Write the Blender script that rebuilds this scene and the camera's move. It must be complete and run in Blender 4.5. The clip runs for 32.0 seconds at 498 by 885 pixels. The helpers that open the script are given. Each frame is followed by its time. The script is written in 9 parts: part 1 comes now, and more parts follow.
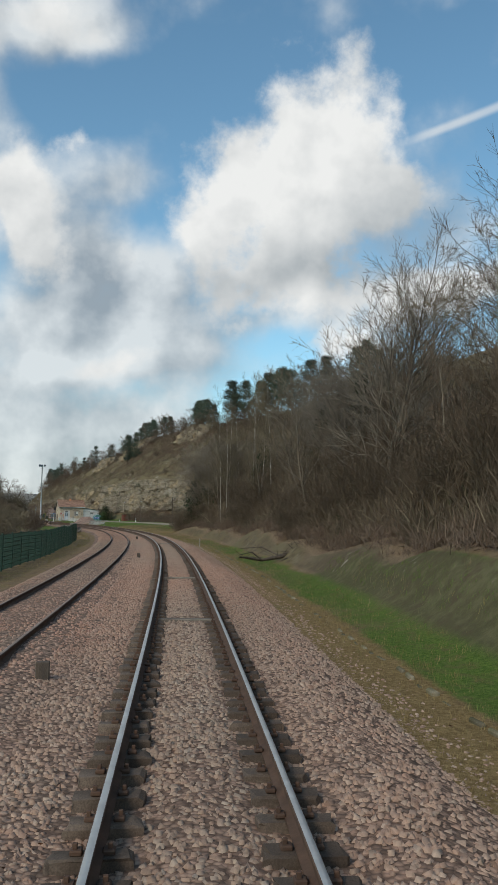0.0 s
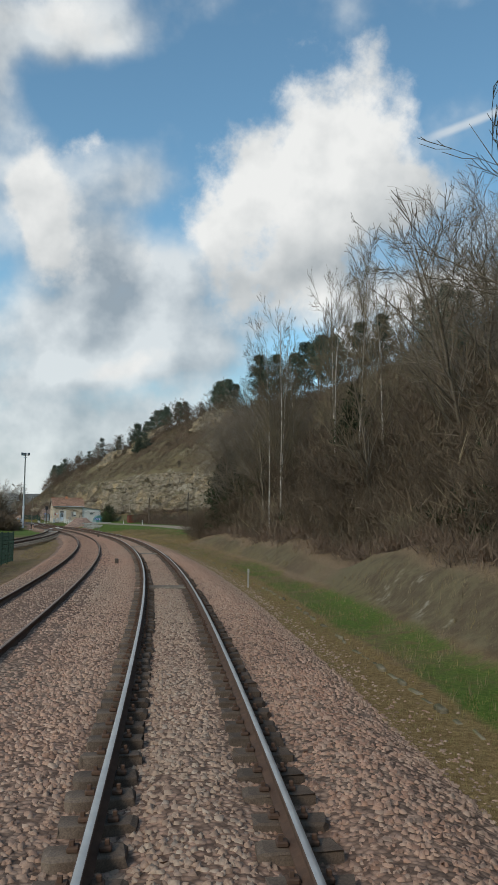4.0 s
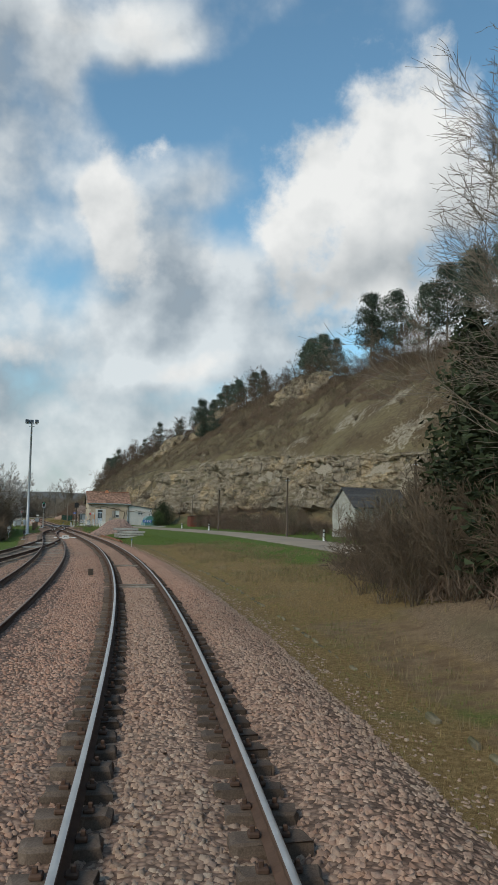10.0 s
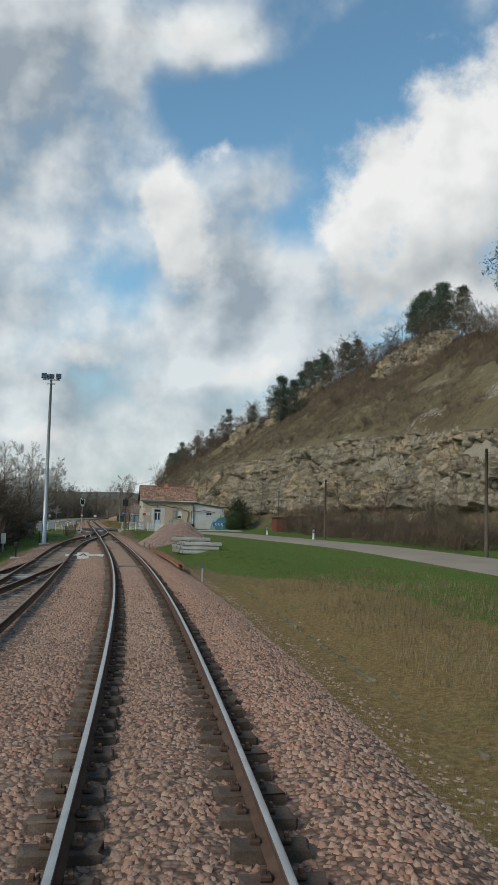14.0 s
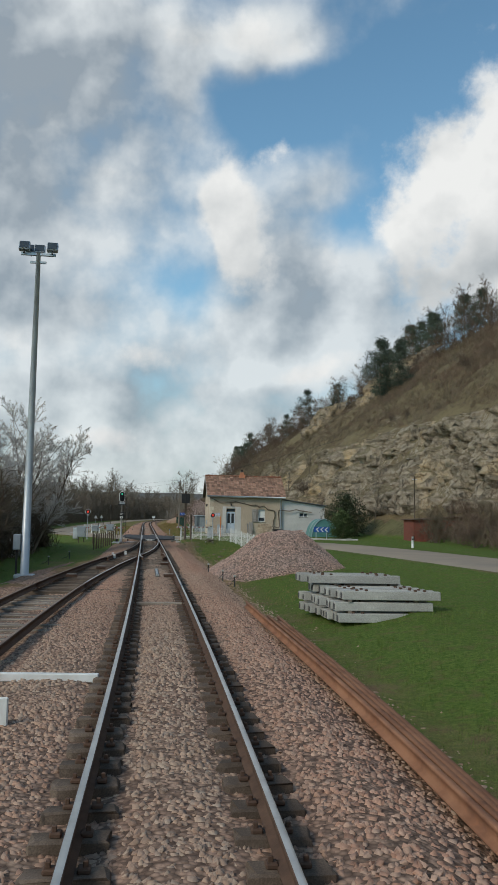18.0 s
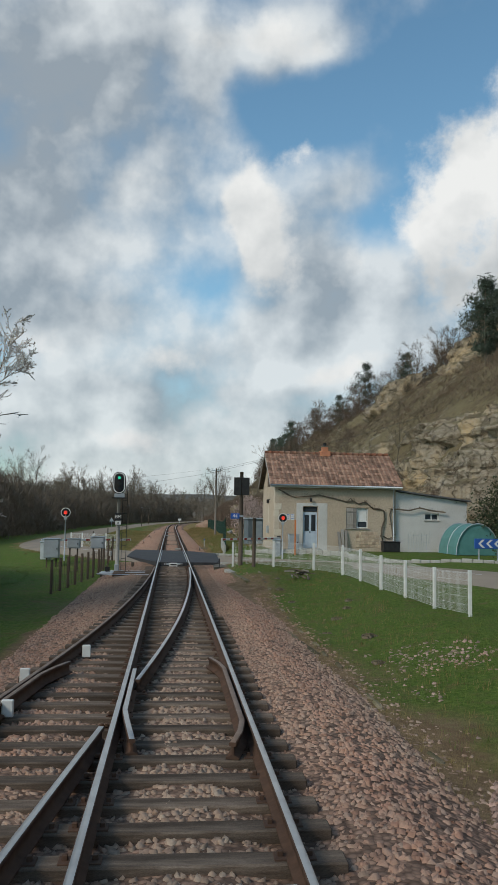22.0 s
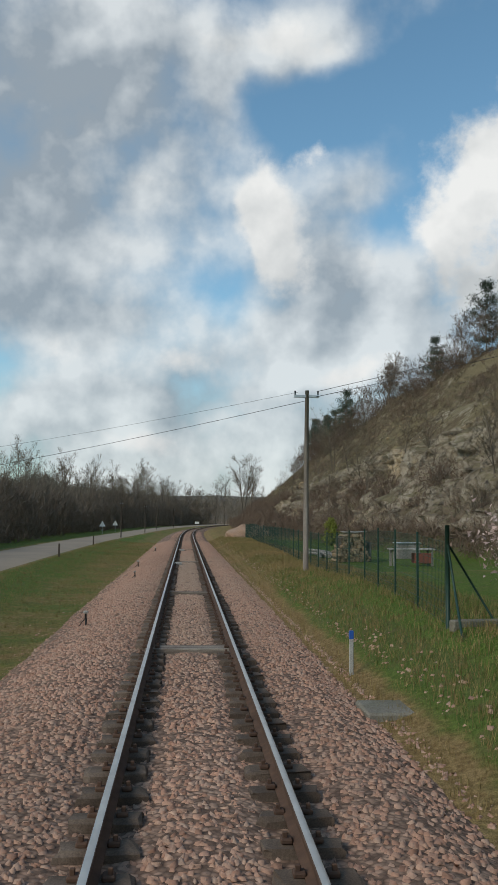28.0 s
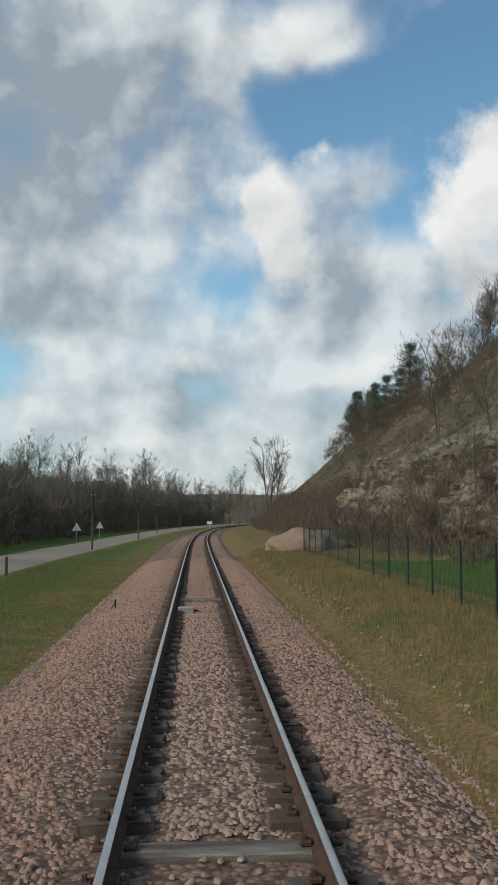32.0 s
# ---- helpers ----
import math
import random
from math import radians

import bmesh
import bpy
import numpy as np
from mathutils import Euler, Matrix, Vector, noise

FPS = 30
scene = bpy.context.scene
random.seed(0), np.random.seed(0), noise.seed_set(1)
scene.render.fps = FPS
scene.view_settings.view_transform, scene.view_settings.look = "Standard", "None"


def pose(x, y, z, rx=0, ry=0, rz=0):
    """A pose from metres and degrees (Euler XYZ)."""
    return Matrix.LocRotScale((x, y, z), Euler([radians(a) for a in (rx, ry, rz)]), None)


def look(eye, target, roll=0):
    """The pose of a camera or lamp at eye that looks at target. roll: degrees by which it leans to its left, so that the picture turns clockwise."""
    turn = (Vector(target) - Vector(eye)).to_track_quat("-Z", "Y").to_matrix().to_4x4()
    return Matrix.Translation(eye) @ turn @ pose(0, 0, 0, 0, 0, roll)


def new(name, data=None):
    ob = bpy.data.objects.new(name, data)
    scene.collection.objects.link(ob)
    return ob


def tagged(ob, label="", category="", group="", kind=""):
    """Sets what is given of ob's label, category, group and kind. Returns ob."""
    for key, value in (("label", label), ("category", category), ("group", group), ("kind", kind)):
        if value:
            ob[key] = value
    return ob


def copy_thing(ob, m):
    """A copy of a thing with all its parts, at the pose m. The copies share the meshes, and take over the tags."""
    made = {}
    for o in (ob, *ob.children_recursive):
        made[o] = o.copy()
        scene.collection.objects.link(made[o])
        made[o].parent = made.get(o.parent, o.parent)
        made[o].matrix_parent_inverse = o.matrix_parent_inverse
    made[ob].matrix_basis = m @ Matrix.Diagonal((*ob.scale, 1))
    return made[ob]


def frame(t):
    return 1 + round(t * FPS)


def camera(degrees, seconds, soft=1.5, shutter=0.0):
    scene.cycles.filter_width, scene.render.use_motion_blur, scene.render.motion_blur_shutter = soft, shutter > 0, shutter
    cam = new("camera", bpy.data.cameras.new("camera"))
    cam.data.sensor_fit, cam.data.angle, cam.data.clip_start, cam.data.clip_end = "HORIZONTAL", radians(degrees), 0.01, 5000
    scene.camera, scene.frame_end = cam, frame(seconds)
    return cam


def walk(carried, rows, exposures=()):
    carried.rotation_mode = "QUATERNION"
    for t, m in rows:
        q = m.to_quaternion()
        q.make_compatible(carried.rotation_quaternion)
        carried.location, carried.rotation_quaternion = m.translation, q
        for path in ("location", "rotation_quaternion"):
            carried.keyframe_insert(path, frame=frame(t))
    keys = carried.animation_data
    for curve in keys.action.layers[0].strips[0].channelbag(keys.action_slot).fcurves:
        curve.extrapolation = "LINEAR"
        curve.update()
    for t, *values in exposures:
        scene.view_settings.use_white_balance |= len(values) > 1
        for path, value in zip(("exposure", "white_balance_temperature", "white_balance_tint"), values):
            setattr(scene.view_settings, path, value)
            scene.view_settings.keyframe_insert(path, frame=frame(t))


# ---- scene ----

# ---------------------------------------------------------------- camera and its ride
# seconds, x, y, z, yaw, pitch, lean
RIDE = [
    (0, -0.19, 0.00, 2.235, -4.64, 5.16, 0.76), (1, -0.21, 10.34, 2.235, -4.31, 5.18, 0.95),
    (2, -0.27, 20.58, 2.235, -4.07, 5.18, 0.87), (3, -0.40, 30.72, 2.235, -3.87, 5.12, 0.64),
    (4, -0.60, 40.77, 2.235, -3.54, 5.19, 0.73), (5, -0.90, 50.71, 2.235, -3.21, 5.14, 0.64),
    (6, -1.32, 60.54, 2.235, -2.70, 5.18, 0.49), (7, -1.89, 70.25, 2.235, -1.96, 5.17, 0.64),
    (8, -2.62, 79.85, 2.235, -1.15, 5.13, 0.46), (9, -3.53, 89.31, 2.235, -0.05, 5.23, 1.12),
    (10, -4.62, 98.60, 2.235, 1.06, 5.22, 1.16), (11, -5.87, 107.71, 2.235, 2.15, 5.23, 1.37),
    (12, -7.28, 116.65, 2.235, 3.28, 5.21, 1.34), (13, -8.85, 125.46, 2.235, 4.42, 5.21, 1.38),
    (14, -10.60, 134.21, 2.235, 5.55, 5.19, 1.36), (15, -12.50, 142.88, 2.235, 6.83, 5.18, 1.34),
    (16, -14.55, 151.49, 2.235, 7.86, 5.16, 1.49), (17, -16.73, 159.99, 2.235, 8.83, 5.17, 1.34),
    (18, -19.00, 168.36, 2.235, 9.81, 5.14, 1.17), (19, -21.35, 176.60, 2.235, 10.48, 5.18, 1.06),
    (20, -23.73, 184.71, 2.235, 11.01, 5.18, 1.02), (21, -26.16, 192.81, 2.235, 11.33, 5.19, 0.88),
    (22, -28.63, 201.00, 2.235, 11.59, 5.22, 0.97), (23, -31.14, 209.28, 2.235, 11.76, 5.28, 0.57),
    (24, -33.68, 217.64, 2.235, 12.02, 5.33, 0.73), (25, -36.27, 226.14, 2.235, 12.21, 5.35, 0.53),
    (26, -38.93, 234.80, 2.235, 12.44, 5.21, 0.51), (27, -41.63, 243.63, 2.235, 12.50, 5.25, 0.74),
    (28, -44.38, 252.63, 2.235, 12.62, 5.33, 0.66), (29, -47.19, 261.78, 2.235, 12.80, 5.26, 0.44),
    (30, -50.03, 271.06, 2.235, 13.00, 5.26, 0.37), (31, -52.91, 280.48, 2.235, 13.14, 5.30, 0.20),
    (32, -55.83, 290.03, 2.235, 13.25, 5.22, 0.02),
]
cam = camera(34.04, 32.0, soft=1.0)
ride_rows = []
for t, x, y, z, yaw, pitch, lean in RIDE:
    cy, sy, cp, sp = math.cos(radians(yaw)), math.sin(radians(yaw)), math.cos(radians(pitch)), math.sin(radians(pitch))
    ride_rows.append((t, look((x, y, z), (x - sy * cp, y + cy * cp, z + sp), lean)))
walk(cam, ride_rows)

# ---------------------------------------------------------------- sky and sun
SUN_ELEV, SUN_AZ = 36.0, -140.0      # degrees; azimuth from +Y towards +X
world = bpy.data.worlds.new("world")
scene.world = world
world.use_nodes = True
wn, wl = world.node_tree.nodes, world.node_tree.links
wn.clear()


def wmath(op, a, b=None, c=None, clamp=False):
    n = wn.new("ShaderNodeMath")
    n.operation, n.use_clamp = op, clamp
    for i, v in enumerate((a, b, c)):
        if v is None:
            continue
        if isinstance(v, (int, float)):
            n.inputs[i].default_value = v
        else:
            wl.new(v, n.inputs[i])
    return n.outputs[0]


def wnoise(vec, scale, detail, rough=0.55, dist=0.0):
    n = wn.new("ShaderNodeTexNoise")
    n.inputs["Scale"].default_value, n.inputs["Detail"].default_value = scale, detail
    n.inputs["Roughness"].default_value, n.inputs["Distortion"].default_value = rough, dist
    wl.new(vec, n.inputs["Vector"])
    return n.outputs


w_tc = wn.new("ShaderNodeTexCoord").outputs["Generated"]
w_sep = wn.new("ShaderNodeSeparateXYZ")
wl.new(w_tc, w_sep.inputs[0])
w_warp = wnoise(w_tc, 7.0, 3.0, 0.5)
w_wsep = wn.new("ShaderNodeSeparateColor")
wl.new(w_warp["Color"], w_wsep.inputs[0])
DEG = 180.0 / math.pi
az = wmath("MULTIPLY", wmath("ARCTAN2", w_sep.outputs[0], w_sep.outputs[1]), DEG)
el = wmath("MULTIPLY", wmath("ARCSINE", w_sep.outputs[2]), DEG)
azw = wmath("MULTIPLY_ADD", wmath("SUBTRACT", w_wsep.outputs[0], 0.5), 4.5, az)
elw = wmath("MULTIPLY_ADD", wmath("SUBTRACT", w_wsep.outputs[1], 0.5), 3.5, el)
w_plan = wn.new("ShaderNodeCombineXYZ")
wl.new(azw, w_plan.inputs[0]); wl.new(elw, w_plan.inputs[1])


def heap(rows):
    """Sum of soft ellipses in the sky: azimuth, elevation, half width, half height, weight."""
    total = 0.0
    for a, e, ra, re, wgt in rows:
        q = wn.new("ShaderNodeVectorMath")
        q.operation = "MULTIPLY_ADD"
        q.inputs[1].default_value, q.inputs[2].default_value = (1 / ra, 1 / re, 0), (-a / ra, -e / re, 0)
        wl.new(w_plan.outputs[0], q.inputs[0])
        d = wn.new("ShaderNodeVectorMath")
        d.operation = "DOT_PRODUCT"
        wl.new(q.outputs[0], d.inputs[0]); wl.new(q.outputs[0], d.inputs[1])
        total = wmath("MULTIPLY_ADD", wmath("POWER", 0.3679, d.outputs["Value"]), wgt, total)
    return total


# heaped white clouds; soft grey layer; blue gaps; undersides
HEAPED = [(6.2, 21.6, 6.2, 4.4, 1.5), (0.1, 19.3, 2.5, 2.1, 0.9), (9.6, 26.5, 3.9, 3.1, 1.0), (11.7, 30.7, 1.6, 2.3, 0.5), (6.3, 28.9, 1.5, 1.3, 0.4), (13.6, 22.4, 4.1, 3.6, 0.9), (4.8, 15.6, 6.6, 2.5, 0.95),
          (18.2, 15.5, 6.9, 1.9, 0.9), (11.0, 11.6, 5.2, 1.6, 0.8), (-11.8, 20.7, 2.5, 2.8, 1.5), (-10.6, 17.3, 2.1, 2.3, 0.9), (-13.6, 22.4, 1.5, 1.1, 0.55), (-8.4, 24.7, 1.6, 1.1, 0.6), (-2.8, 26.9, 1.1, 1.4, 0.55)]
PUFFS = [(-10.4, 31.9, 5.0, 1.7, 1.1), (-6.9, 30.6, 2.5, 0.9, 0.6), (-3.3, 10.9, 2.4, 0.9, 0.75), (-7.1, 9.7, 3.6, 0.7, 0.6), (-24.1, 25.4, 1.1, 0.9, 0.5), (-21.0, 22.3, 1.6, 1.8, 0.6), (-20.6, 18.5, 2.7, 1.2, 0.6), (-24.3, 16.9, 1.5, 0.8, 0.5),
         (-17.0, 31.8, 2.5, 1.7, 0.45), (-14.7, 28.9, 1.5, 1.7, 0.4), (-27.7, 12.1, 4.8, 2.3, 0.8), (-26.8, 7.5, 2.2, 1.8, 0.7), (-20.2, 5.5, 2.6, 1.1, 0.75), (-17.1, 10.9, 3.6, 1.3, 0.6), (-11.5, 8.9, 1.6, 1.1, 0.6), (-6.6, 10.3, 2.4, 1.0, 0.6)]
LAYER = [(-15.0, 9.4, 3.4, 2.3, 0.25), (11.0, 14.6, 4.5, 2.2, 0.75), (-26.5, 28.9, 10.3, 5.6, 1.1), (-28.6, 19.4, 6.1, 5.6, 1.05), (-18.8, 22.2, 4.5, 4.7, 0.5), (-24.2, 13.8, 8.1, 2.3, 0.6), (-4.6, 15.4, 5.3, 3.5, 0.65), (-3.7, 23.5, 3.7, 1.6, 0.45), (-8.6, 12.4, 4.4, 1.8, 0.55), (-22.2, 8.0, 10.4, 4.0, 0.75),
         (-8.2, 16.7, 6.1, 4.2, 0.75), (-5.2, 21.7, 4.1, 2.2, 0.4), (-11.3, 31.2, 8.3, 1.9, 0.55), (17.9, 19.6, 4.1, 4.1, 0.65), (0.2, 10.9, 7.3, 2.4, 0.8), (4.5, 13.6, 4.0, 1.6, 0.6), (-4.9, 6.5, 8.8, 2.4, 0.45), (-13.4, 28.1, 2.9, 3.0, 0.55)]
ROUND = [(0.0, 2.0, 60.0, 5.5, 0.95), (110.0, 30.0, 60.0, 25.0, 0.6), (-120.0, 30.0, 50.0, 25.0, 0.6)]
GAPS = [(-9.4, 26.4, 2.1, 1.6, 0.5), (-14.7, 15.6, 2.6, 2.3, 0.42), (-2.6, 20.3, 2.4, 2.2, 0.55), (-19.0, 30.0, 1.6, 2.2, 0.3), (-8.8, 27.0, 4.1, 1.2, 0.5), (1.3, 28.2, 2.5, 3.2, 0.6), (18.1, 30.2, 4.1, 2.3, 0.5), (-1.9, 29.8, 4.6, 2.0, 0.4), (-12.8, 29.6, 1.5, 3.0, 0.7), (7.0, 11.7, 2.4, 1.4, 0.5)]
UNDER = [(14.5, 19.8, 4.8, 3.6, 0.6), (9.5, 17.1, 6.1, 2.3, 0.45), (2.2, 15.2, 4.9, 1.7, 0.3), (-6.2, 17.4, 2.0, 3.4, 0.05), (-26.5, 26.6, 10.7, 6.8, 0.62), (-28.6, 18.7, 5.3, 4.1, 0.45), (-20.2, 8.9, 8.0, 1.2, 0.3), (-24.2, 13.8, 6.1, 1.4, 0.3), (-5.5, 14.0, 5.3, 2.3, 0.25)]
w_shift = wn.new("ShaderNodeVectorMath")
w_shift.operation = "ADD"
wl.new(w_tc, w_shift.inputs[0])
w_shift.inputs[1].default_value = (-0.022, 0.0, 0.026)
lump = wnoise(w_tc, 10.0, 9.0, 0.60)["Fac"]
lit_a = wnoise(w_tc, 8.0, 5.0, 0.5)["Fac"]
lit_b = wnoise(w_shift.outputs[0], 8.0, 5.0, 0.5)["Fac"]
soft_n = wnoise(w_tc, 8.0, 7.0, 0.52)["Fac"]
gap_sum = heap(GAPS)
relief = wmath("SUBTRACT", lit_a, lit_b)
puffs = heap(PUFFS)
dens_heap = wmath("SUBTRACT", wmath("ADD", wmath("MULTIPLY_ADD", puffs, 0.75, heap(HEAPED)), wmath("MULTIPLY", wmath("SUBTRACT", lump, 0.5), 2.3)), wmath("MULTIPLY", gap_sum, 0.4))
dens_layer = wmath("SUBTRACT", wmath("ADD", wmath("MULTIPLY_ADD", puffs, 0.5, heap(LAYER + ROUND)), wmath("MULTIPLY", wmath("SUBTRACT", soft_n, 0.46), 2.2)), wmath("MULTIPLY", gap_sum, 0.8))


def wrange(v, a, b, c=0.0, d=1.0):
    n = wn.new("ShaderNodeMapRange")
    n.interpolation_type = "SMOOTHSTEP"
    for i, q in enumerate((a, b, c, d)):
        n.inputs[i + 1].default_value = q
    wl.new(v, n.inputs[0])
    return n.outputs[0]


def wmix(f, a, b):
    n = wn.new("ShaderNodeMix")
    n.data_type = "RGBA"
    for sock, v in ((n.inputs[0], f), (n.inputs[6], a), (n.inputs[7], b)):
        if isinstance(v, tuple):
            sock.default_value = (*v, 1.0)
        elif isinstance(v, (int, float)):
            sock.default_value = v
        else:
            wl.new(v, sock)
    return n.outputs[2]


sky = wn.new("ShaderNodeTexSky")
sky.sky_type, sky.sun_disc = "NISHITA", False
sky.sun_elevation, sky.sun_rotation = radians(SUN_ELEV), radians(SUN_AZ)
sky.air_density, sky.dust_density, sky.ozone_density = 1.0, 0.6, 1.5
blue = wn.new("ShaderNodeVectorMath")
blue.operation = "MULTIPLY"
wl.new(sky.outputs[0], blue.inputs[0])
blue.inputs[1].default_value = (1.2, 1.56, 1.48)
under = heap(UNDER)
heap_lit = wmath("SUBTRACT", wmath("MULTIPLY_ADD", relief, 2.2, 0.86), under, None, True)
heap_col = wmix(heap_lit, (4.1, 4.5, 4.75), (8.5, 8.6, 8.5))
layer_lit = wmath("SUBTRACT", wmath("MULTIPLY_ADD", wmath("SUBTRACT", soft_n, 0.5), 1.7, wmath("MULTIPLY_ADD", puffs, 0.45, wmath("MULTIPLY_ADD", relief, 2.6, 0.60))), under, None, True)
layer_col = wmix(layer_lit, (3.1, 3.6, 4.05), (7.2, 7.6, 7.75))
# a straight condensation trail, high and thin
trail_off = wmath("ABSOLUTE", wmath("SUBTRACT", el, wmath("MULTIPLY_ADD", az, 0.245, 21.3)))
trail = wmath("MULTIPLY", wmath("MULTIPLY", wrange(trail_off, 0.42, 0.05), wrange(az, 14.5, 18.0)), wmath("MULTIPLY_ADD", soft_n, 0.7, 0.2))
w_bg = wn.new("ShaderNodeBackground")
with_layer = wmix(wmath("MULTIPLY", wrange(dens_layer, 0.12, 1.08), 0.92), wmix(trail, blue.outputs[0], (7.6, 7.9, 8.0)), layer_col)
wl.new(wmix(wrange(dens_heap, 0.34, 0.92), with_layer, heap_col), w_bg.inputs[0])
w_bg.inputs[1].default_value = 0.1
w_out = wn.new("ShaderNodeOutputWorld")
wl.new(w_bg.outputs[0], w_out.inputs[0])

sun_data = bpy.data.lights.new("sun", "SUN")
sun_data.energy, sun_data.angle, sun_data.color = 1.78, radians(14.0), (1.0, 0.90, 0.76)
sun_lamp = new("sun", sun_data)
sd = Vector((math.sin(radians(SUN_AZ)) * math.cos(radians(SUN_ELEV)), math.cos(radians(SUN_AZ)) * math.cos(radians(SUN_ELEV)), math.sin(radians(SUN_ELEV))))
sun_lamp.matrix_world = look(sd * 200, (0, 0, 0))

# ---------------------------------------------------------------- materials


def material(name, cols, scale=4.0, detail=6.0, rough=0.85, metal=0.0, bump=0.3, bump_scale=None, cell=0.0, cell_scale=12.0, fine=0.0,
             rnd=0.12, isl=0.0, spec=0.3, dist=0.02, lo=0.35, hi=0.65, stretch=(1, 1, 1), trans=0.0):
    """Two-scale noise between the colours, cells for stones, relief, and a little chance from object to object."""
    m = bpy.data.materials.new(name)
    m.use_nodes = True
    nn, ll = m.node_tree.nodes, m.node_tree.links
    p = nn["Principled BSDF"]
    tc = nn.new("ShaderNodeTexCoord")
    mp = nn.new("ShaderNodeMapping")
    mp.inputs["Scale"].default_value = stretch
    ll.new(tc.outputs["Object"], mp.inputs[0])
    vec = mp.outputs[0]

    def nz(sc, de, ro=0.6):
        n = nn.new("ShaderNodeTexNoise")
        n.inputs["Scale"].default_value, n.inputs["Detail"].default_value, n.inputs["Roughness"].default_value = sc, de, ro
        ll.new(vec, n.inputs["Vector"])
        return n.outputs["Fac"]

    def mix(f, a, b, mode="MIX"):
        n = nn.new("ShaderNodeMix")
        n.data_type, n.blend_type = "RGBA", mode
        for sock, v in ((n.inputs[0], f), (n.inputs[6], a), (n.inputs[7], b)):
            if isinstance(v, tuple):
                sock.default_value = (*v[:3], 1.0)
            elif isinstance(v, (int, float)):
                sock.default_value = v
            else:
                ll.new(v, sock)
        return n.outputs[2]

    def rng(v, a, b, c=0.0, d=1.0):
        n = nn.new("ShaderNodeMapRange")
        for i, q in enumerate((a, b, c, d)):
            n.inputs[i + 1].default_value = q
        ll.new(v, n.inputs[0])
        return n.outputs[0]

    base = nz(scale, detail)
    c = cols[0]
    for i, k in enumerate(cols[1:]):
        f = rng(base if i == 0 else nz(scale * (0.31 if i == 1 else 2.7), 4.0), lo, hi)
        c = mix(f, c, k)
    height = base
    if fine:
        f2 = nz(scale * 14.0, 3.0)
        c = mix(fine, c, rng(f2, 0.3, 0.7), "OVERLAY")
    if cell:
        vo = nn.new("ShaderNodeTexVoronoi")
        vo.inputs["Scale"].default_value = cell_scale
        ll.new(vec, vo.inputs["Vector"])
        sh = nn.new("ShaderNodeSeparateColor")
        ll.new(vo.outputs["Color"], sh.inputs[0])
        c = mix(cell, c, rng(sh.outputs[0], 0.0, 1.0, 0.15, 0.9), "OVERLAY")
        # Gaps between the stone cells are painted darker into the colour.
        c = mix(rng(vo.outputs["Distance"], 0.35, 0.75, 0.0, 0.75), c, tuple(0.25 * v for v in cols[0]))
        height = rng(vo.outputs["Distance"], 0.0, 0.8, 1.0, 0.0)
    if rnd:
        oi = nn.new("ShaderNodeObjectInfo")
        c = mix(rnd, c, rng(oi.outputs["Random"], 0, 1, 0.05, 0.95), "OVERLAY")
    if isl:
        ge = nn.new("ShaderNodeNewGeometry")
        c = mix(isl, c, rng(ge.outputs["Random Per Island"], 0, 1, 0.05, 0.95), "OVERLAY")
    if isinstance(c, tuple):
        p.inputs["Base Color"].default_value = (*c, 1.0)
    else:
        ll.new(c, p.inputs["Base Color"])
    p.inputs["Roughness"].default_value, p.inputs["Metallic"].default_value = rough, metal
    p.inputs["Specular IOR Level"].default_value = spec
    if trans:
        p.inputs["Transmission Weight"].default_value = trans
    if bump:
        b = nn.new("ShaderNodeBump")
        b.inputs["Strength"].default_value, b.inputs["Distance"].default_value = bump, dist
        if bump_scale:
            height = nz(bump_scale, 5.0)
        ll.new(height, b.inputs["Height"])
        ll.new(b.outputs[0], p.inputs["Normal"])
    return m


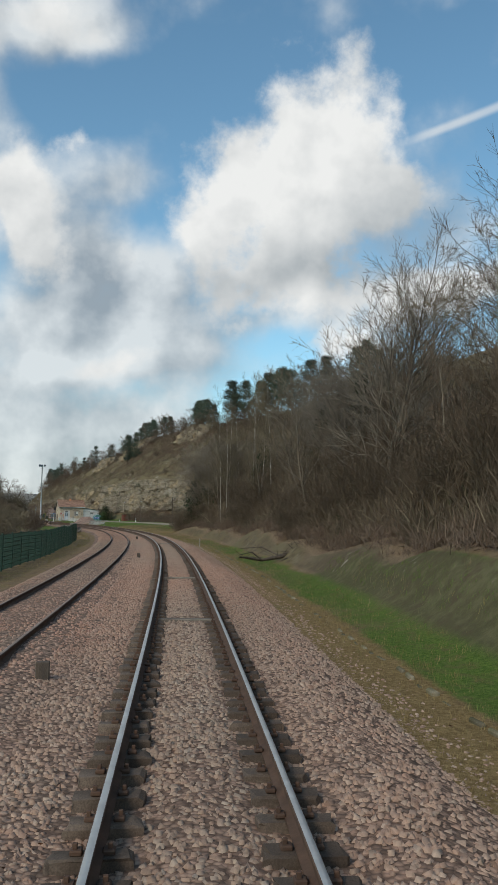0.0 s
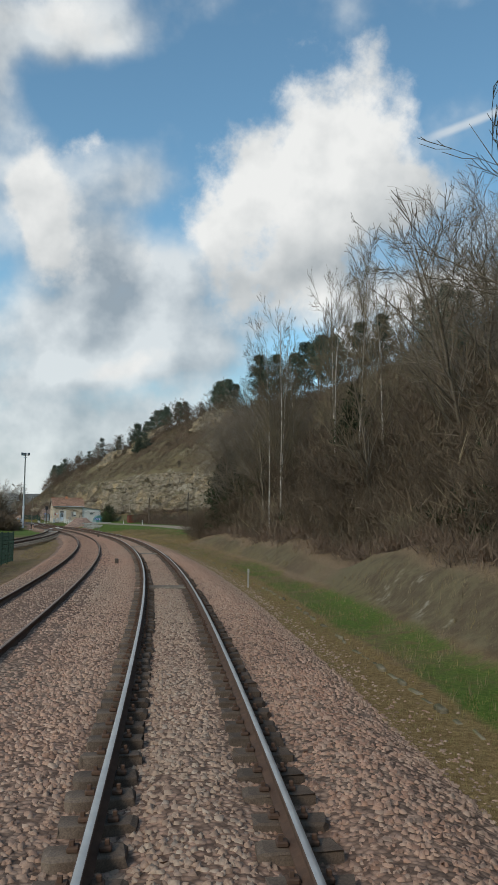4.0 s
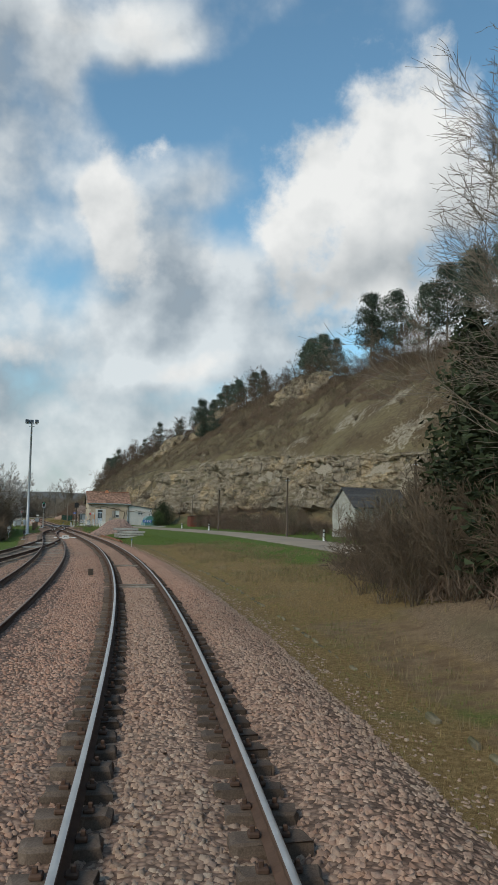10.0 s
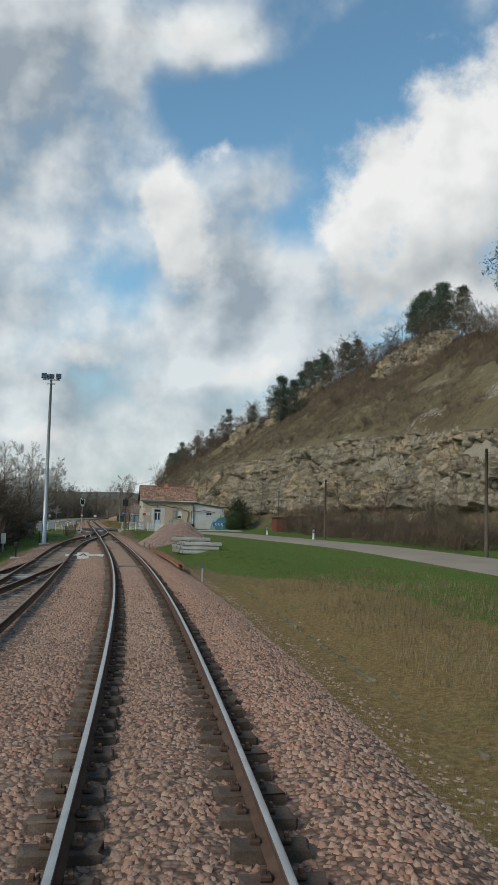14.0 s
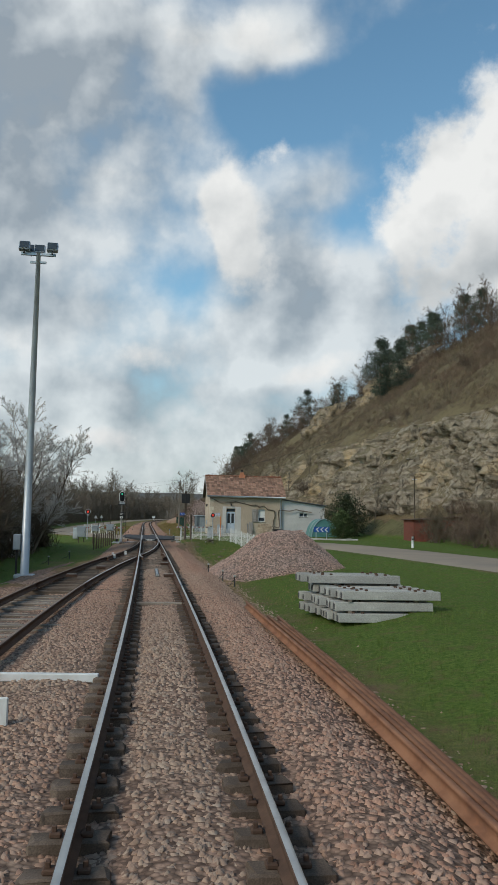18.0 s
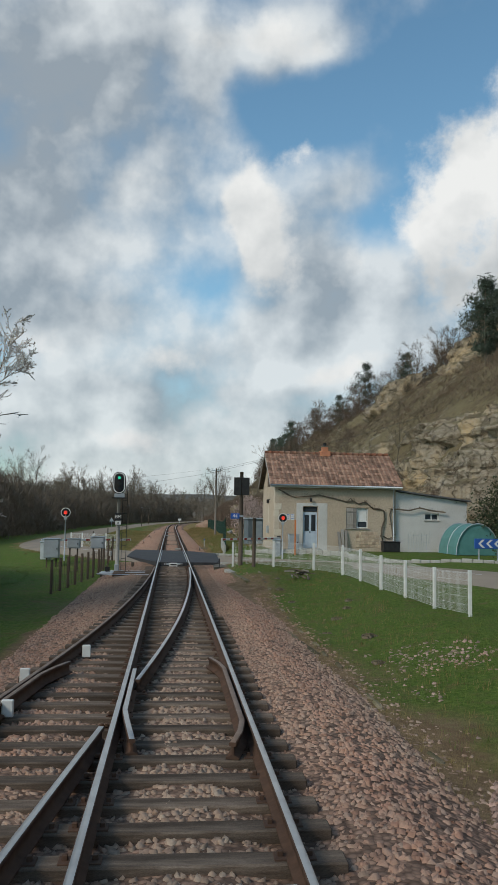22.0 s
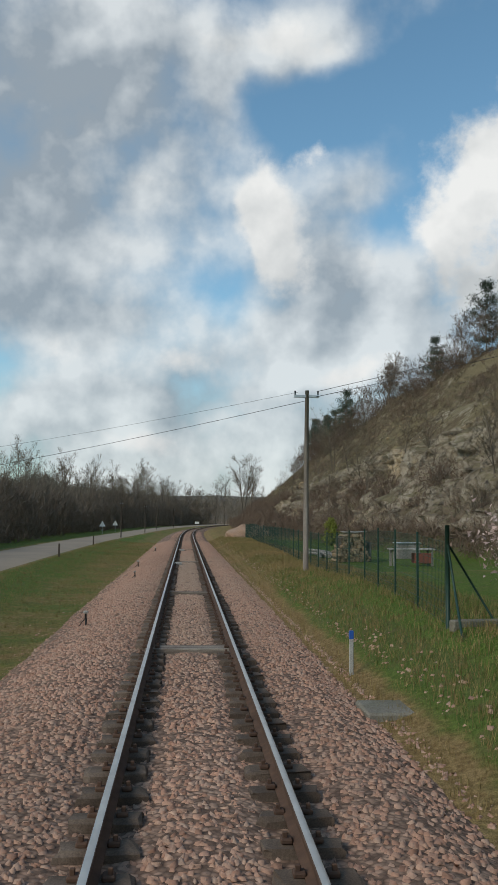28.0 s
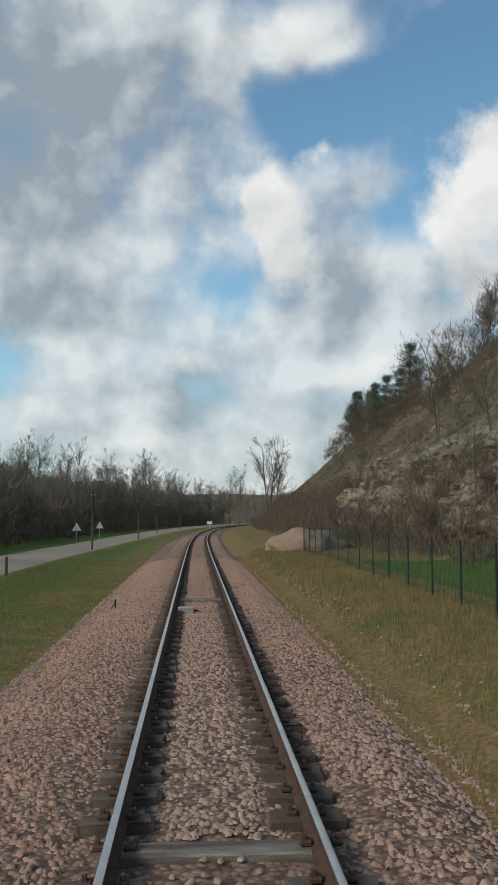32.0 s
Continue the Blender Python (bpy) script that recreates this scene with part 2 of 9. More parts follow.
def rock_material():
    """Bedded limestone: grey and ochre patches, dark cracks and ledges."""
    m = bpy.data.materials.new("bedded_limestone")
    m.use_nodes = True
    nn, ll = m.node_tree.nodes, m.node_tree.links
    p = nn["Principled BSDF"]
    tc = nn.new("ShaderNodeTexCoord")

    def nz(sc, de, st=(1, 1, 1), ro=.6):
        mp = nn.new("ShaderNodeMapping")
        mp.inputs["Scale"].default_value = st
        ll.new(tc.outputs["Object"], mp.inputs[0])
        n = nn.new("ShaderNodeTexNoise")
        n.inputs["Scale"].default_value, n.inputs["Detail"].default_value, n.inputs["Roughness"].default_value = sc, de, ro
        ll.new(mp.outputs[0], n.inputs["Vector"])
        return n.outputs["Fac"], n.outputs["Color"]

    def mix(f, a, b):
        n = nn.new("ShaderNodeMix")
        n.data_type = "RGBA"
        for sock, v in ((n.inputs[0], f), (n.inputs[6], a), (n.inputs[7], b)):
            if isinstance(v, tuple):
                sock.default_value = (*v, 1.0)
            else:
                ll.new(v, sock)
        return n.outputs[2]

    def rng(v, a, b, c=0.0, d=1.0):
        n = nn.new("ShaderNodeMapRange")
        for i, q in enumerate((a, b, c, d)):
            n.inputs[i + 1].default_value = q
        ll.new(v, n.inputs[0])
        return n.outputs[0]

    big, mid, fin = nz(.09, 5)[0], nz(.6, 7)[0], nz(4.0, 6)[0]
    bed = nz(.5, 5, (.35, .35, 2.6))[0]
    c = mix(rng(mid, .38, .62), (0.275, 0.228, 0.170), (0.165, 0.132, 0.095))
    c = mix(rng(big, .49, .60), c, mix(rng(mid, .4, .6), (0.40, 0.285, 0.155), (0.31, 0.235, 0.15)))
    c = mix(rng(fin, .40, .7, 0.0, .5), c, (0.385, 0.335, 0.265))
    c = mix(rng(bed, .56, .66, 0.0, .7), c, (0.085, 0.072, 0.055))
    streak = nz(.8, 5, (1.6, 1.6, .22))[0]
    c = mix(rng(streak, .57, .66, 0.0, .75), c, (0.07, 0.06, 0.048))
    vo = nn.new("ShaderNodeTexVoronoi")
    vo.feature = "DISTANCE_TO_EDGE"
    vo.inputs["Scale"].default_value = .75
    mp = nn.new("ShaderNodeVectorMath")
    mp.operation = "MULTIPLY_ADD"
    ll.new(nz(.9, 4)[1], mp.inputs[0])
    mp.inputs[1].default_value = (3.2, 3.2, 2.4)
    ll.new(tc.outputs["Object"], mp.inputs[2])
    ll.new(mp.outputs[0], vo.inputs["Vector"])
    crack = rng(vo.outputs["Distance"], 0.0, .06, .34, 0.0)
    c = mix(crack, c, (0.075, 0.06, 0.045))
    ge = nn.new("ShaderNodeNewGeometry")
    up = nn.new("ShaderNodeSeparateXYZ")
    ll.new(ge.outputs["Normal"], up.inputs[0])
    tuft = nn.new("ShaderNodeMath")
    tuft.operation = "MULTIPLY_ADD"
    ll.new(fin, tuft.inputs[0])
    tuft.inputs[1].default_value = .9
    ll.new(up.outputs[2], tuft.inputs[2])
    c = mix(rng(tuft.outputs[0], 1.06, 1.26, 0.0, .85), c, mix(rng(mid, .4, .6), (0.15, 0.125, 0.065), (0.12, 0.092, 0.055)))
    ll.new(c, p.inputs["Base Color"])
    p.inputs["Roughness"].default_value, p.inputs["Specular IOR Level"].default_value = .95, .2
    b = nn.new("ShaderNodeBump")
    b.inputs["Strength"].default_value, b.inputs["Distance"].default_value = 1.0, .25
    ad = nn.new("ShaderNodeMath")
    ad.operation = "SUBTRACT"
    ll.new(mid, ad.inputs[0]); ll.new(crack, ad.inputs[1])
    ll.new(ad.outputs[0], b.inputs["Height"])
    ll.new(b.outputs[0], p.inputs["Normal"])
    return m


def stone_material(name):
    """Crushed stone: pink, beige, grey and brown pieces mixed; the mesh's wear layer gives grey zones and darker zones,
    rail dust among them.
    """
    m = bpy.data.materials.new(name)
    m.use_nodes = True
    nn, ll = m.node_tree.nodes, m.node_tree.links
    p = nn["Principled BSDF"]
    ge = nn.new("ShaderNodeNewGeometry")

    def ramp(cols):
        r = nn.new("ShaderNodeValToRGB")
        r.color_ramp.interpolation = "LINEAR"
        while len(r.color_ramp.elements) < len(cols):
            r.color_ramp.elements.new(.5)
        for i, (e, c) in enumerate(zip(r.color_ramp.elements, cols)):
            e.position, e.color = i / (len(cols) - 1), (*c, 1)
        ll.new(ge.outputs["Random Per Island"], r.inputs[0])
        return r.outputs[0]

    def mix(f, a, b, mode="MIX"):
        n = nn.new("ShaderNodeMix")
        n.data_type, n.blend_type = "RGBA", mode
        for sock, v in ((n.inputs[0], f), (n.inputs[6], a), (n.inputs[7], b)):
            if isinstance(v, tuple):
                sock.default_value = (*v, 1.0)
            elif isinstance(v, float):
                sock.default_value = v
            else:
                ll.new(v, sock)
        return n.outputs[2]

    at = nn.new("ShaderNodeAttribute")
    at.attribute_name = "wear"
    sp = nn.new("ShaderNodeSeparateColor")
    ll.new(at.outputs["Color"], sp.inputs[0])
    tc = nn.new("ShaderNodeTexCoord")
    nz = nn.new("ShaderNodeTexNoise")
    nz.inputs["Scale"].default_value, nz.inputs["Detail"].default_value = 45.0, 4.0
    ll.new(tc.outputs["Object"], nz.inputs["Vector"])
    pink = ramp([(0.27, 0.145, 0.098), (0.50, 0.295, 0.205), (0.42, 0.232, 0.16), (0.53, 0.345, 0.25), (0.34, 0.185, 0.125), (0.48, 0.31, 0.225), (0.40, 0.27, 0.20)])
    grey = ramp([(0.24, 0.165, 0.12), (0.43, 0.31, 0.23), (0.36, 0.25, 0.18), (0.48, 0.37, 0.28), (0.30, 0.20, 0.148), (0.43, 0.295, 0.212), (0.37, 0.285, 0.215)])
    c = mix(sp.outputs[0], pink, grey)
    c = mix(sp.outputs[1], c, mix(0.35, (0.115, 0.075, 0.052), c))
    c = mix(0.3, c, nz.outputs["Fac"], "OVERLAY")
    ll.new(c, p.inputs["Base Color"])
    p.inputs["Roughness"].default_value, p.inputs["Specular IOR Level"].default_value = .85, .3
    b = nn.new("ShaderNodeBump")
    b.inputs["Strength"].default_value, b.inputs["Distance"].default_value = .5, .006
    ll.new(nz.outputs["Fac"], b.inputs["Height"])
    ll.new(b.outputs[0], p.inputs["Normal"])
    return m


M = {}
M["stone"] = stone_material("ballast_stone")
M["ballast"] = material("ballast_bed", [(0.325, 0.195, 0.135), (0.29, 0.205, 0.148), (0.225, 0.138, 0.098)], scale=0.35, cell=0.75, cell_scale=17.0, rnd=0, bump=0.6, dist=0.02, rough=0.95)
M["ballast_old"] = material("old_ballast", [(0.25, 0.20, 0.165), (0.20, 0.17, 0.13), (0.12, 0.11, 0.07)], scale=0.5, cell=0.55, cell_scale=22.0, rnd=0, bump=0.7, dist=0.04, rough=0.95)
M["heap_stone"] = material("heap_stone", [(0.44, 0.285, 0.225), (0.37, 0.275, 0.23)], scale=0.6, isl=0.5, rnd=0, bump=0.4, bump_scale=60, dist=0.004)
M["heap_bed"] = material("heap_bed", [(0.27, 0.19, 0.15), (0.23, 0.185, 0.155)], scale=0.6, cell=0.7, cell_scale=17.0, rnd=0, bump=0.5, dist=0.02, rough=0.95)
M["bearer"] = material("dark_bearer_timber", [(0.145, 0.108, 0.082), (0.225, 0.175, 0.135), (0.08, 0.06, 0.046)], scale=3.5, stretch=(1, 6, 6), rough=0.92, spec=.15, bump=0.7, rnd=0.35, fine=0.3)
M["rust"] = material("rail_rust", [(0.085, 0.050, 0.035), (0.13, 0.075, 0.05)], scale=6, rough=0.8, metal=0.2, bump=0.3, rnd=0.05)
M["fresh_rust"] = material("loose_rail_rust", [(0.24, 0.105, 0.055), (0.16, 0.072, 0.042), (0.30, 0.145, 0.08)], scale=5, rough=0.85, bump=0.3)
M["railhead"] = material("rail_running_face", [(0.60, 0.57, 0.53), (0.48, 0.45, 0.42)], scale=3, rough=0.38, metal=0.7, bump=0.05, rnd=0.0)
M["railhead_dull"] = material("rusty_running_face", [(0.22, 0.15, 0.11), (0.30, 0.22, 0.17)], scale=3, rough=0.6, metal=0.4, bump=0.1, rnd=0.0)
M["concrete_dark"] = material("weathered_sleeper_concrete", [(0.105, 0.074, 0.054), (0.185, 0.138, 0.104), (0.066, 0.046, 0.033)], scale=5, bump=0.5, rnd=0.25, fine=0.3)
M["concrete"] = material("pale_concrete", [(0.47, 0.46, 0.42), (0.38, 0.37, 0.34), (0.30, 0.29, 0.26)], scale=3, bump=0.4, rnd=0.15, fine=0.25)
M["timber"] = material("weathered_sleeper_timber", [(0.24, 0.20, 0.16), (0.36, 0.31, 0.25), (0.13, 0.10, 0.08)], scale=3.5, stretch=(1, 6, 6), bump=0.7, rnd=0.3, fine=0.3)
M["asphalt"] = material("crossing_asphalt", [(0.035, 0.035, 0.038), (0.055, 0.054, 0.055)], scale=1.2, bump=0.4, bump_scale=160, dist=0.004, rough=0.75, fine=0.3, rnd=0)
M["road"] = material("old_road_asphalt", [(0.315, 0.262, 0.208), (0.265, 0.225, 0.185), (0.355, 0.29, 0.222)], scale=0.5, bump=0.12, bump_scale=120, dist=0.003, rough=.97, spec=.06, rnd=0)
M["white"] = material("white_paint", [(0.78, 0.78, 0.76), (0.66, 0.66, 0.63)], scale=3, rough=0.55, bump=0.1, rnd=0.05)
M["metal_grey"] = material("painted_grey_metal", [(0.42, 0.46, 0.49), (0.34, 0.37, 0.40)], scale=3, rough=0.5, metal=0.2, bump=0.1)
M["galv"] = material("galvanised_steel", [(0.50, 0.54, 0.57), (0.42, 0.45, 0.48)], scale=2, rough=0.45, metal=0.4, bump=0.1)
M["black"] = material("black_paint", [(0.018, 0.018, 0.02), (0.035, 0.034, 0.033)], scale=5, rough=0.6, bump=0.1)
M["red"] = material("red_paint", [(0.42, 0.045, 0.035), (0.33, 0.05, 0.04)], scale=4, rough=0.5, bump=0.05)
M["blue"] = material("blue_enamel", [(0.03, 0.10, 0.42), (0.04, 0.12, 0.36)], scale=4, rough=0.35, bump=0.05)
M["orange"] = material("orange_paint", [(0.62, 0.20, 0.05), (0.5, 0.17, 0.06)], scale=4, rough=0.6, bump=0.05)
M["wood_pole"] = material("old_pole_wood", [(0.10, 0.075, 0.055), (0.16, 0.12, 0.09), (0.07, 0.055, 0.045)], scale=4, stretch=(4, 4, .5), bump=0.5, fine=.3)
M["wood_grey"] = material("grey_boards", [(0.30, 0.27, 0.24), (0.22, 0.20, 0.18), (0.36, 0.33, 0.30)], scale=4, stretch=(5, 5, .6), bump=0.5, fine=.3, rnd=.3)
M["green_wire"] = material("green_coated_wire", [(0.014, 0.042, 0.030), (0.024, 0.055, 0.040)], scale=5, rough=0.5, bump=0.05)
M["render"] = material("aged_ochre_render", [(0.50, 0.385, 0.275), (0.375, 0.295, 0.22), (0.52, 0.425, 0.325)], scale=0.8, bump=0.35, bump_scale=30, dist=.006, fine=.2, lo=.3, hi=.7, rnd=0)
M["render_grey"] = material("grey_white_render", [(0.58, 0.56, 0.52), (0.50, 0.48, 0.45), (0.62, 0.60, 0.57)], scale=1.3, bump=0.3, bump_scale=30, dist=.006, fine=.2, rnd=0)
M["quoin"] = material("pale_quoin_stone", [(0.62, 0.54, 0.42), (0.55, 0.47, 0.37)], scale=3, bump=0.4, rnd=.2, fine=.2)
M["rubble"] = material("rubble_stone", [(0.55, 0.42, 0.30), (0.45, 0.345, 0.25)], scale=5, bump=0.5, rnd=.3, fine=.3)
M["rubble_moss"] = material("mossy_edging_stone", [(0.145, 0.122, 0.078), (0.09, 0.095, 0.04), (0.215, 0.185, 0.13)], scale=6, rough=.97, spec=.05, bump=0.5, rnd=.4, fine=.3)
M["shed_paint"] = material("dark_blue_grey_sheet", [(0.16, 0.19, 0.205), (0.12, 0.14, 0.155)], scale=2, rough=.6, bump=.15, rnd=0)
M["earth"] = material("reddish_earth", [(0.33, 0.20, 0.13), (0.25, 0.16, 0.10), (0.38, 0.26, 0.18)], scale=1.5, bump=0.8, rnd=0, fine=.4, dist=.05)
M["concrete_moss"] = material("mossy_dark_concrete", [(0.16, 0.14, 0.11), (0.09, 0.09, 0.05), (0.22, 0.20, 0.165)], scale=2.5, bump=0.5, rnd=.2, fine=.3)
M["tile"] = material("red_clay_tile", [(0.32, 0.128, 0.075), (0.225, 0.10, 0.064), (0.29, 0.178, 0.125)], scale=5.0, bump=0.6, rnd=.5, fine=.4, lo=.42, hi=.62)
M["brick"] = material("orange_brick", [(0.50, 0.21, 0.11), (0.40, 0.17, 0.10)], scale=5, bump=0.4, rnd=.3, fine=.3)
M["slate"] = material("dark_slate", [(0.075, 0.075, 0.08), (0.12, 0.115, 0.11)], scale=4, bump=0.3, rnd=.3, fine=.2)
M["door"] = material("pale_blue_door_paint", [(0.52, 0.60, 0.68), (0.46, 0.54, 0.62)], scale=4, rough=0.5, bump=0.1)
M["teal"] = material("teal_sheeting", [(0.085, 0.22, 0.21), (0.11, 0.27, 0.255)], scale=2, rough=0.5, bump=0.2)
M["red_board"] = material("red_brown_boards", [(0.24, 0.075, 0.05), (0.17, 0.06, 0.045)], scale=4, stretch=(5, 5, .6), bump=0.4, rnd=.2)
M["rock"] = rock_material()
M["bark"] = material("grey_brown_bark", [(0.15, 0.115, 0.085), (0.22, 0.18, 0.14), (0.11, 0.09, 0.065)], scale=5, stretch=(3, 3, .6), bump=0.5, rnd=.25)
M["birch"] = material("pale_birch_bark", [(0.52, 0.48, 0.43), (0.40, 0.36, 0.31), (0.16, 0.13, 0.11)], scale=3, stretch=(1, 1, 3), bump=0.3, rnd=.15)
M["twig"] = material("bare_twigs", [(0.118, 0.094, 0.060), (0.17, 0.135, 0.088)], scale=.6, bump=0, rnd=.4, isl=.3)
M["twig_red"] = material("reddish_twigs", [(0.155, 0.105, 0.075), (0.125, 0.09, 0.064)], scale=.6, bump=0, rnd=.4, isl=.3)
# Needles lightened and greyed to put distance haze into the colour.
M["needle"] = material("pine_needles", [(0.046, 0.066, 0.048), (0.088, 0.108, 0.078)], scale=.8, bump=0, rnd=.3, isl=.4)
M["ivy"] = material("dark_ivy_leaves", [(0.022, 0.032, 0.014), (0.042, 0.054, 0.023)], scale=.8, bump=0, rnd=.2, isl=.4)
M["leaf"] = material("evergreen_leaves", [(0.042, 0.068, 0.024), (0.075, 0.10, 0.036)], scale=.8, bump=0, rnd=.2, isl=.4)
M["leaf_bright"] = material("yellow_green_leaves", [(0.16, 0.18, 0.03), (0.22, 0.23, 0.05)], scale=.8, bump=0, rnd=.2, isl=.4)
M["blossom"] = material("white_blossom", [(0.62, 0.58, 0.54), (0.50, 0.46, 0.42)], scale=.8, bump=0, rnd=.1, isl=.2)
M["pink"] = material("pinkish_blossom", [(0.52, 0.40, 0.37), (0.34, 0.24, 0.21)], scale=.8, bump=0, rnd=.1, isl=.4)
M["twig_pale"] = material("pale_grey_twigs", [(0.165, 0.135, 0.105), (0.215, 0.18, 0.145)], scale=.6, bump=0, rnd=.3, isl=.3)
M["twig_wood"] = material("woodland_twigs", [(0.145, 0.118, 0.09), (0.19, 0.158, 0.122)], scale=.6, bump=0, rnd=.3, isl=.3)
# Twig brown darkened so its colour carries the shade inside the thickets.
M["twig_dark"] = material("shade_dark_twigs", [(0.085, 0.062, 0.042), (0.135, 0.10, 0.068)], scale=.6, bump=0, rnd=.2, isl=.3)
M["weed"] = material("dead_weed_stems", [(0.22, 0.16, 0.085), (0.29, 0.22, 0.13), (0.16, 0.13, 0.065)], scale=.5, bump=0, rnd=0, isl=.4)
M["pole_grey"] = material("silvered_pole_wood", [(0.22, 0.185, 0.15), (0.30, 0.26, 0.22), (0.16, 0.13, 0.105)], scale=4, stretch=(4, 4, .5), bump=0.5, fine=.3)
M["log_end"] = material("cut_firewood", [(0.34, 0.235, 0.14), (0.26, 0.18, 0.11), (0.42, 0.31, 0.20)], scale=6, bump=0.4, rnd=.5, fine=.3)
M["straw"] = material("dry_grass_blades", [(0.31, 0.215, 0.095), (0.24, 0.165, 0.07), (0.165, 0.15, 0.05)], scale=.5, bump=0, rnd=0, isl=.4)
M["blade"] = material("green_grass_blades", [(0.085, 0.135, 0.024), (0.135, 0.168, 0.042)], scale=.5, bump=0, rnd=0, isl=.4)
M["forest"] = material("distant_wood", [(0.115, 0.108, 0.098), (0.15, 0.14, 0.125)], scale=.05, bump=0, rnd=0)


def glossy(name, col, rough, emit=0.0, trans=0.0):
    m = bpy.data.materials.new(name)
    m.use_nodes = True
    p = m.node_tree.nodes["Principled BSDF"]
    p.inputs["Base Color"].default_value = (*col, 1)
    p.inputs["Roughness"].default_value = rough
    p.inputs["Transmission Weight"].default_value = trans
    if emit:
        p.inputs["Emission Color"].default_value = (*col, 1)
        p.inputs["Emission Strength"].default_value = emit
    return m


M["glass"] = glossy("window_glass", (0.05, 0.06, 0.07), 0.06)
M["green_lamp"] = glossy("green_signal_lamp", (0.05, 0.75, 0.45), 0.2, 0.6)
M["red_lamp"] = glossy("red_warning_lamp", (0.9, 0.06, 0.04), 0.2, 0.9)

# ---------------------------------------------------------------- the line: stations s along the track, l metres to its right
KAPPA = [0.05, 0.29, 0.55, 0.96, 1.56, 2.11, 2.14, 2.31, 2.1, 1.79, 0.97, 0.08, 0.15, 0.0, 0.01, -0.05, 0.0, 0.0, -0.07, -0.33, -0.64, -0.88, -1.06, -1.17, -1.21, -1.21, -1.21, -1.2]
DS = 0.5
SG = np.arange(-420, 2400, DS)
kap = np.interp(SG, np.arange(-20, 521, 20.0), np.array(KAPPA) / 1000.0)
kap[SG < -20] = 0.0
kap[SG > 560] = 0.0
th = np.cumsum(kap) * DS
i0 = int(round((0 - SG[0]) / DS))
th -= th[i0]
CX, CY = np.cumsum(-np.sin(th)) * DS, np.cumsum(np.cos(th)) * DS
CX -= CX[i0]
CY -= CY[i0]


def WN(s, l):
    a = np.interp(s, SG, th)
    return np.interp(s, SG, CX) + np.cos(a) * l, np.interp(s, SG, CY) + np.sin(a) * l


def head(s):
    return float(np.interp(s, SG, th))


def W(s, l, z=0.0):
    x, y = WN(s, l)
    return Vector((float(x), float(y), z))


def AT(s, l, z=0.0, turn=0.0):
    """A pose on the line: x to the right of the track, y ahead; turn in degrees."""
    return Matrix.Translation(W(s, l, z)) @ Matrix.Rotation(head(s) + radians(turn), 4, "Z")


rng0 = np.random.RandomState(7)
LAT = rng0.rand(256, 256)


def vnoise(x, y):
    x, y = np.asarray(x, float), np.asarray(y, float)
    xi, yi = np.floor(x).astype(int), np.floor(y).astype(int)
    u, v = x - xi, y - yi
    u, v = u * u * (3 - 2 * u), v * v * (3 - 2 * v)
    a, b = LAT[xi % 256, yi % 256], LAT[(xi + 1) % 256, yi % 256]
    c, d = LAT[xi % 256, (yi + 1) % 256], LAT[(xi + 1) % 256, (yi + 1) % 256]
    return (a * (1 - u) + b * u) * (1 - v) + (c * (1 - u) + d * u) * v - 0.5


def fbm(x, y, n=4, gain=0.5):
    out, amp, k = 0.0, 1.0, 1.0
    for i in range(n):
        out = out + amp * vnoise(np.asarray(x) * k + 17.3 * i, np.asarray(y) * k + 9.1 * i)
        amp, k = amp * gain, k * 2.03
    return out


def ease(a, b, x):
    u = np.clip((np.asarray(x, float) - a) / (b - a), 0, 1)
    return u * u * (3 - 2 * u)


# hill on the right: station; foot l, z; rock foot l, z
HILL_FOOT = np.array([
    (-400, 6.3, -0.45, 9, 1.0), (100, 6.6, -0.45, 9.5, 1.0), (122, 9.0, -0.3, 14, 1.0), (142, 22, 0.35, 27, 2.0), (166, 27, 0.4, 34, 3.0), (186, 30, 0.4, 37, 3.0),
    (200, 26, 0.4, 33, 3.5), (240, 23, 0.4, 27, 3.0), (280, 17, 0.3, 20, 2.0), (310, 13, 0.2, 15, 1.5), (350, 10, 0, 12, 1.5), (400, 9, 0, 10, 1.0),
    (450, 8, 0, 9, 0.8), (520, 7, 0, 8, 0.8), (700, 7, 0, 8, 0.8), (2400, 7, 0, 8, 0.8)])
# station; rock top l, z; crest l, z
HILL_TOP = np.array([
    (-400, 15, 4.0, 50, 26), (100, 16, 4.0, 52, 28), (122, 24, 6.0, 55, 29), (142, 33, 9.5, 57, 30), (166, 37.5, 10.0, 57, 31), (186, 40, 10.8, 57, 29),
    (200, 36, 11.0, 56, 28.6), (240, 33, 13.5, 52, 28.8), (268, 29.5, 13.2, 50, 30), (290, 26.5, 12.2, 48.5, 30.6), (314, 23, 10.5, 46.5, 29), (331, 20.5, 9.2, 41, 25.8), (350, 18, 8.0, 35, 21.6), (375, 16, 6.4, 31, 20),
    (400, 14, 4.5, 29, 18.2), (450, 12, 4.0, 27, 16.6), (520, 11, 4.0, 24, 16), (700, 11, 4.0, 24, 15), (2400, 11, 4.0, 24, 15)])


def hill_at(s):
    return [np.interp(s, t_[:, 0], t_[:, i]) for t_ in (HILL_FOOT, HILL_TOP) for i in range(1, 5)]


def pw(l, pts):
    """Piecewise straight profile with breakpoints that may change along the line."""
    out = np.full(np.shape(l), 0.0) + pts[0][1]
    for (l0, z0), (l1, z1) in zip(pts, pts[1:]):
        f = np.clip((l - l0) / np.maximum(l1 - l0, 1e-6), 0, 1)
        out = np.where(l >= l0, z0 + (z1 - z0) * f, out)
    return out


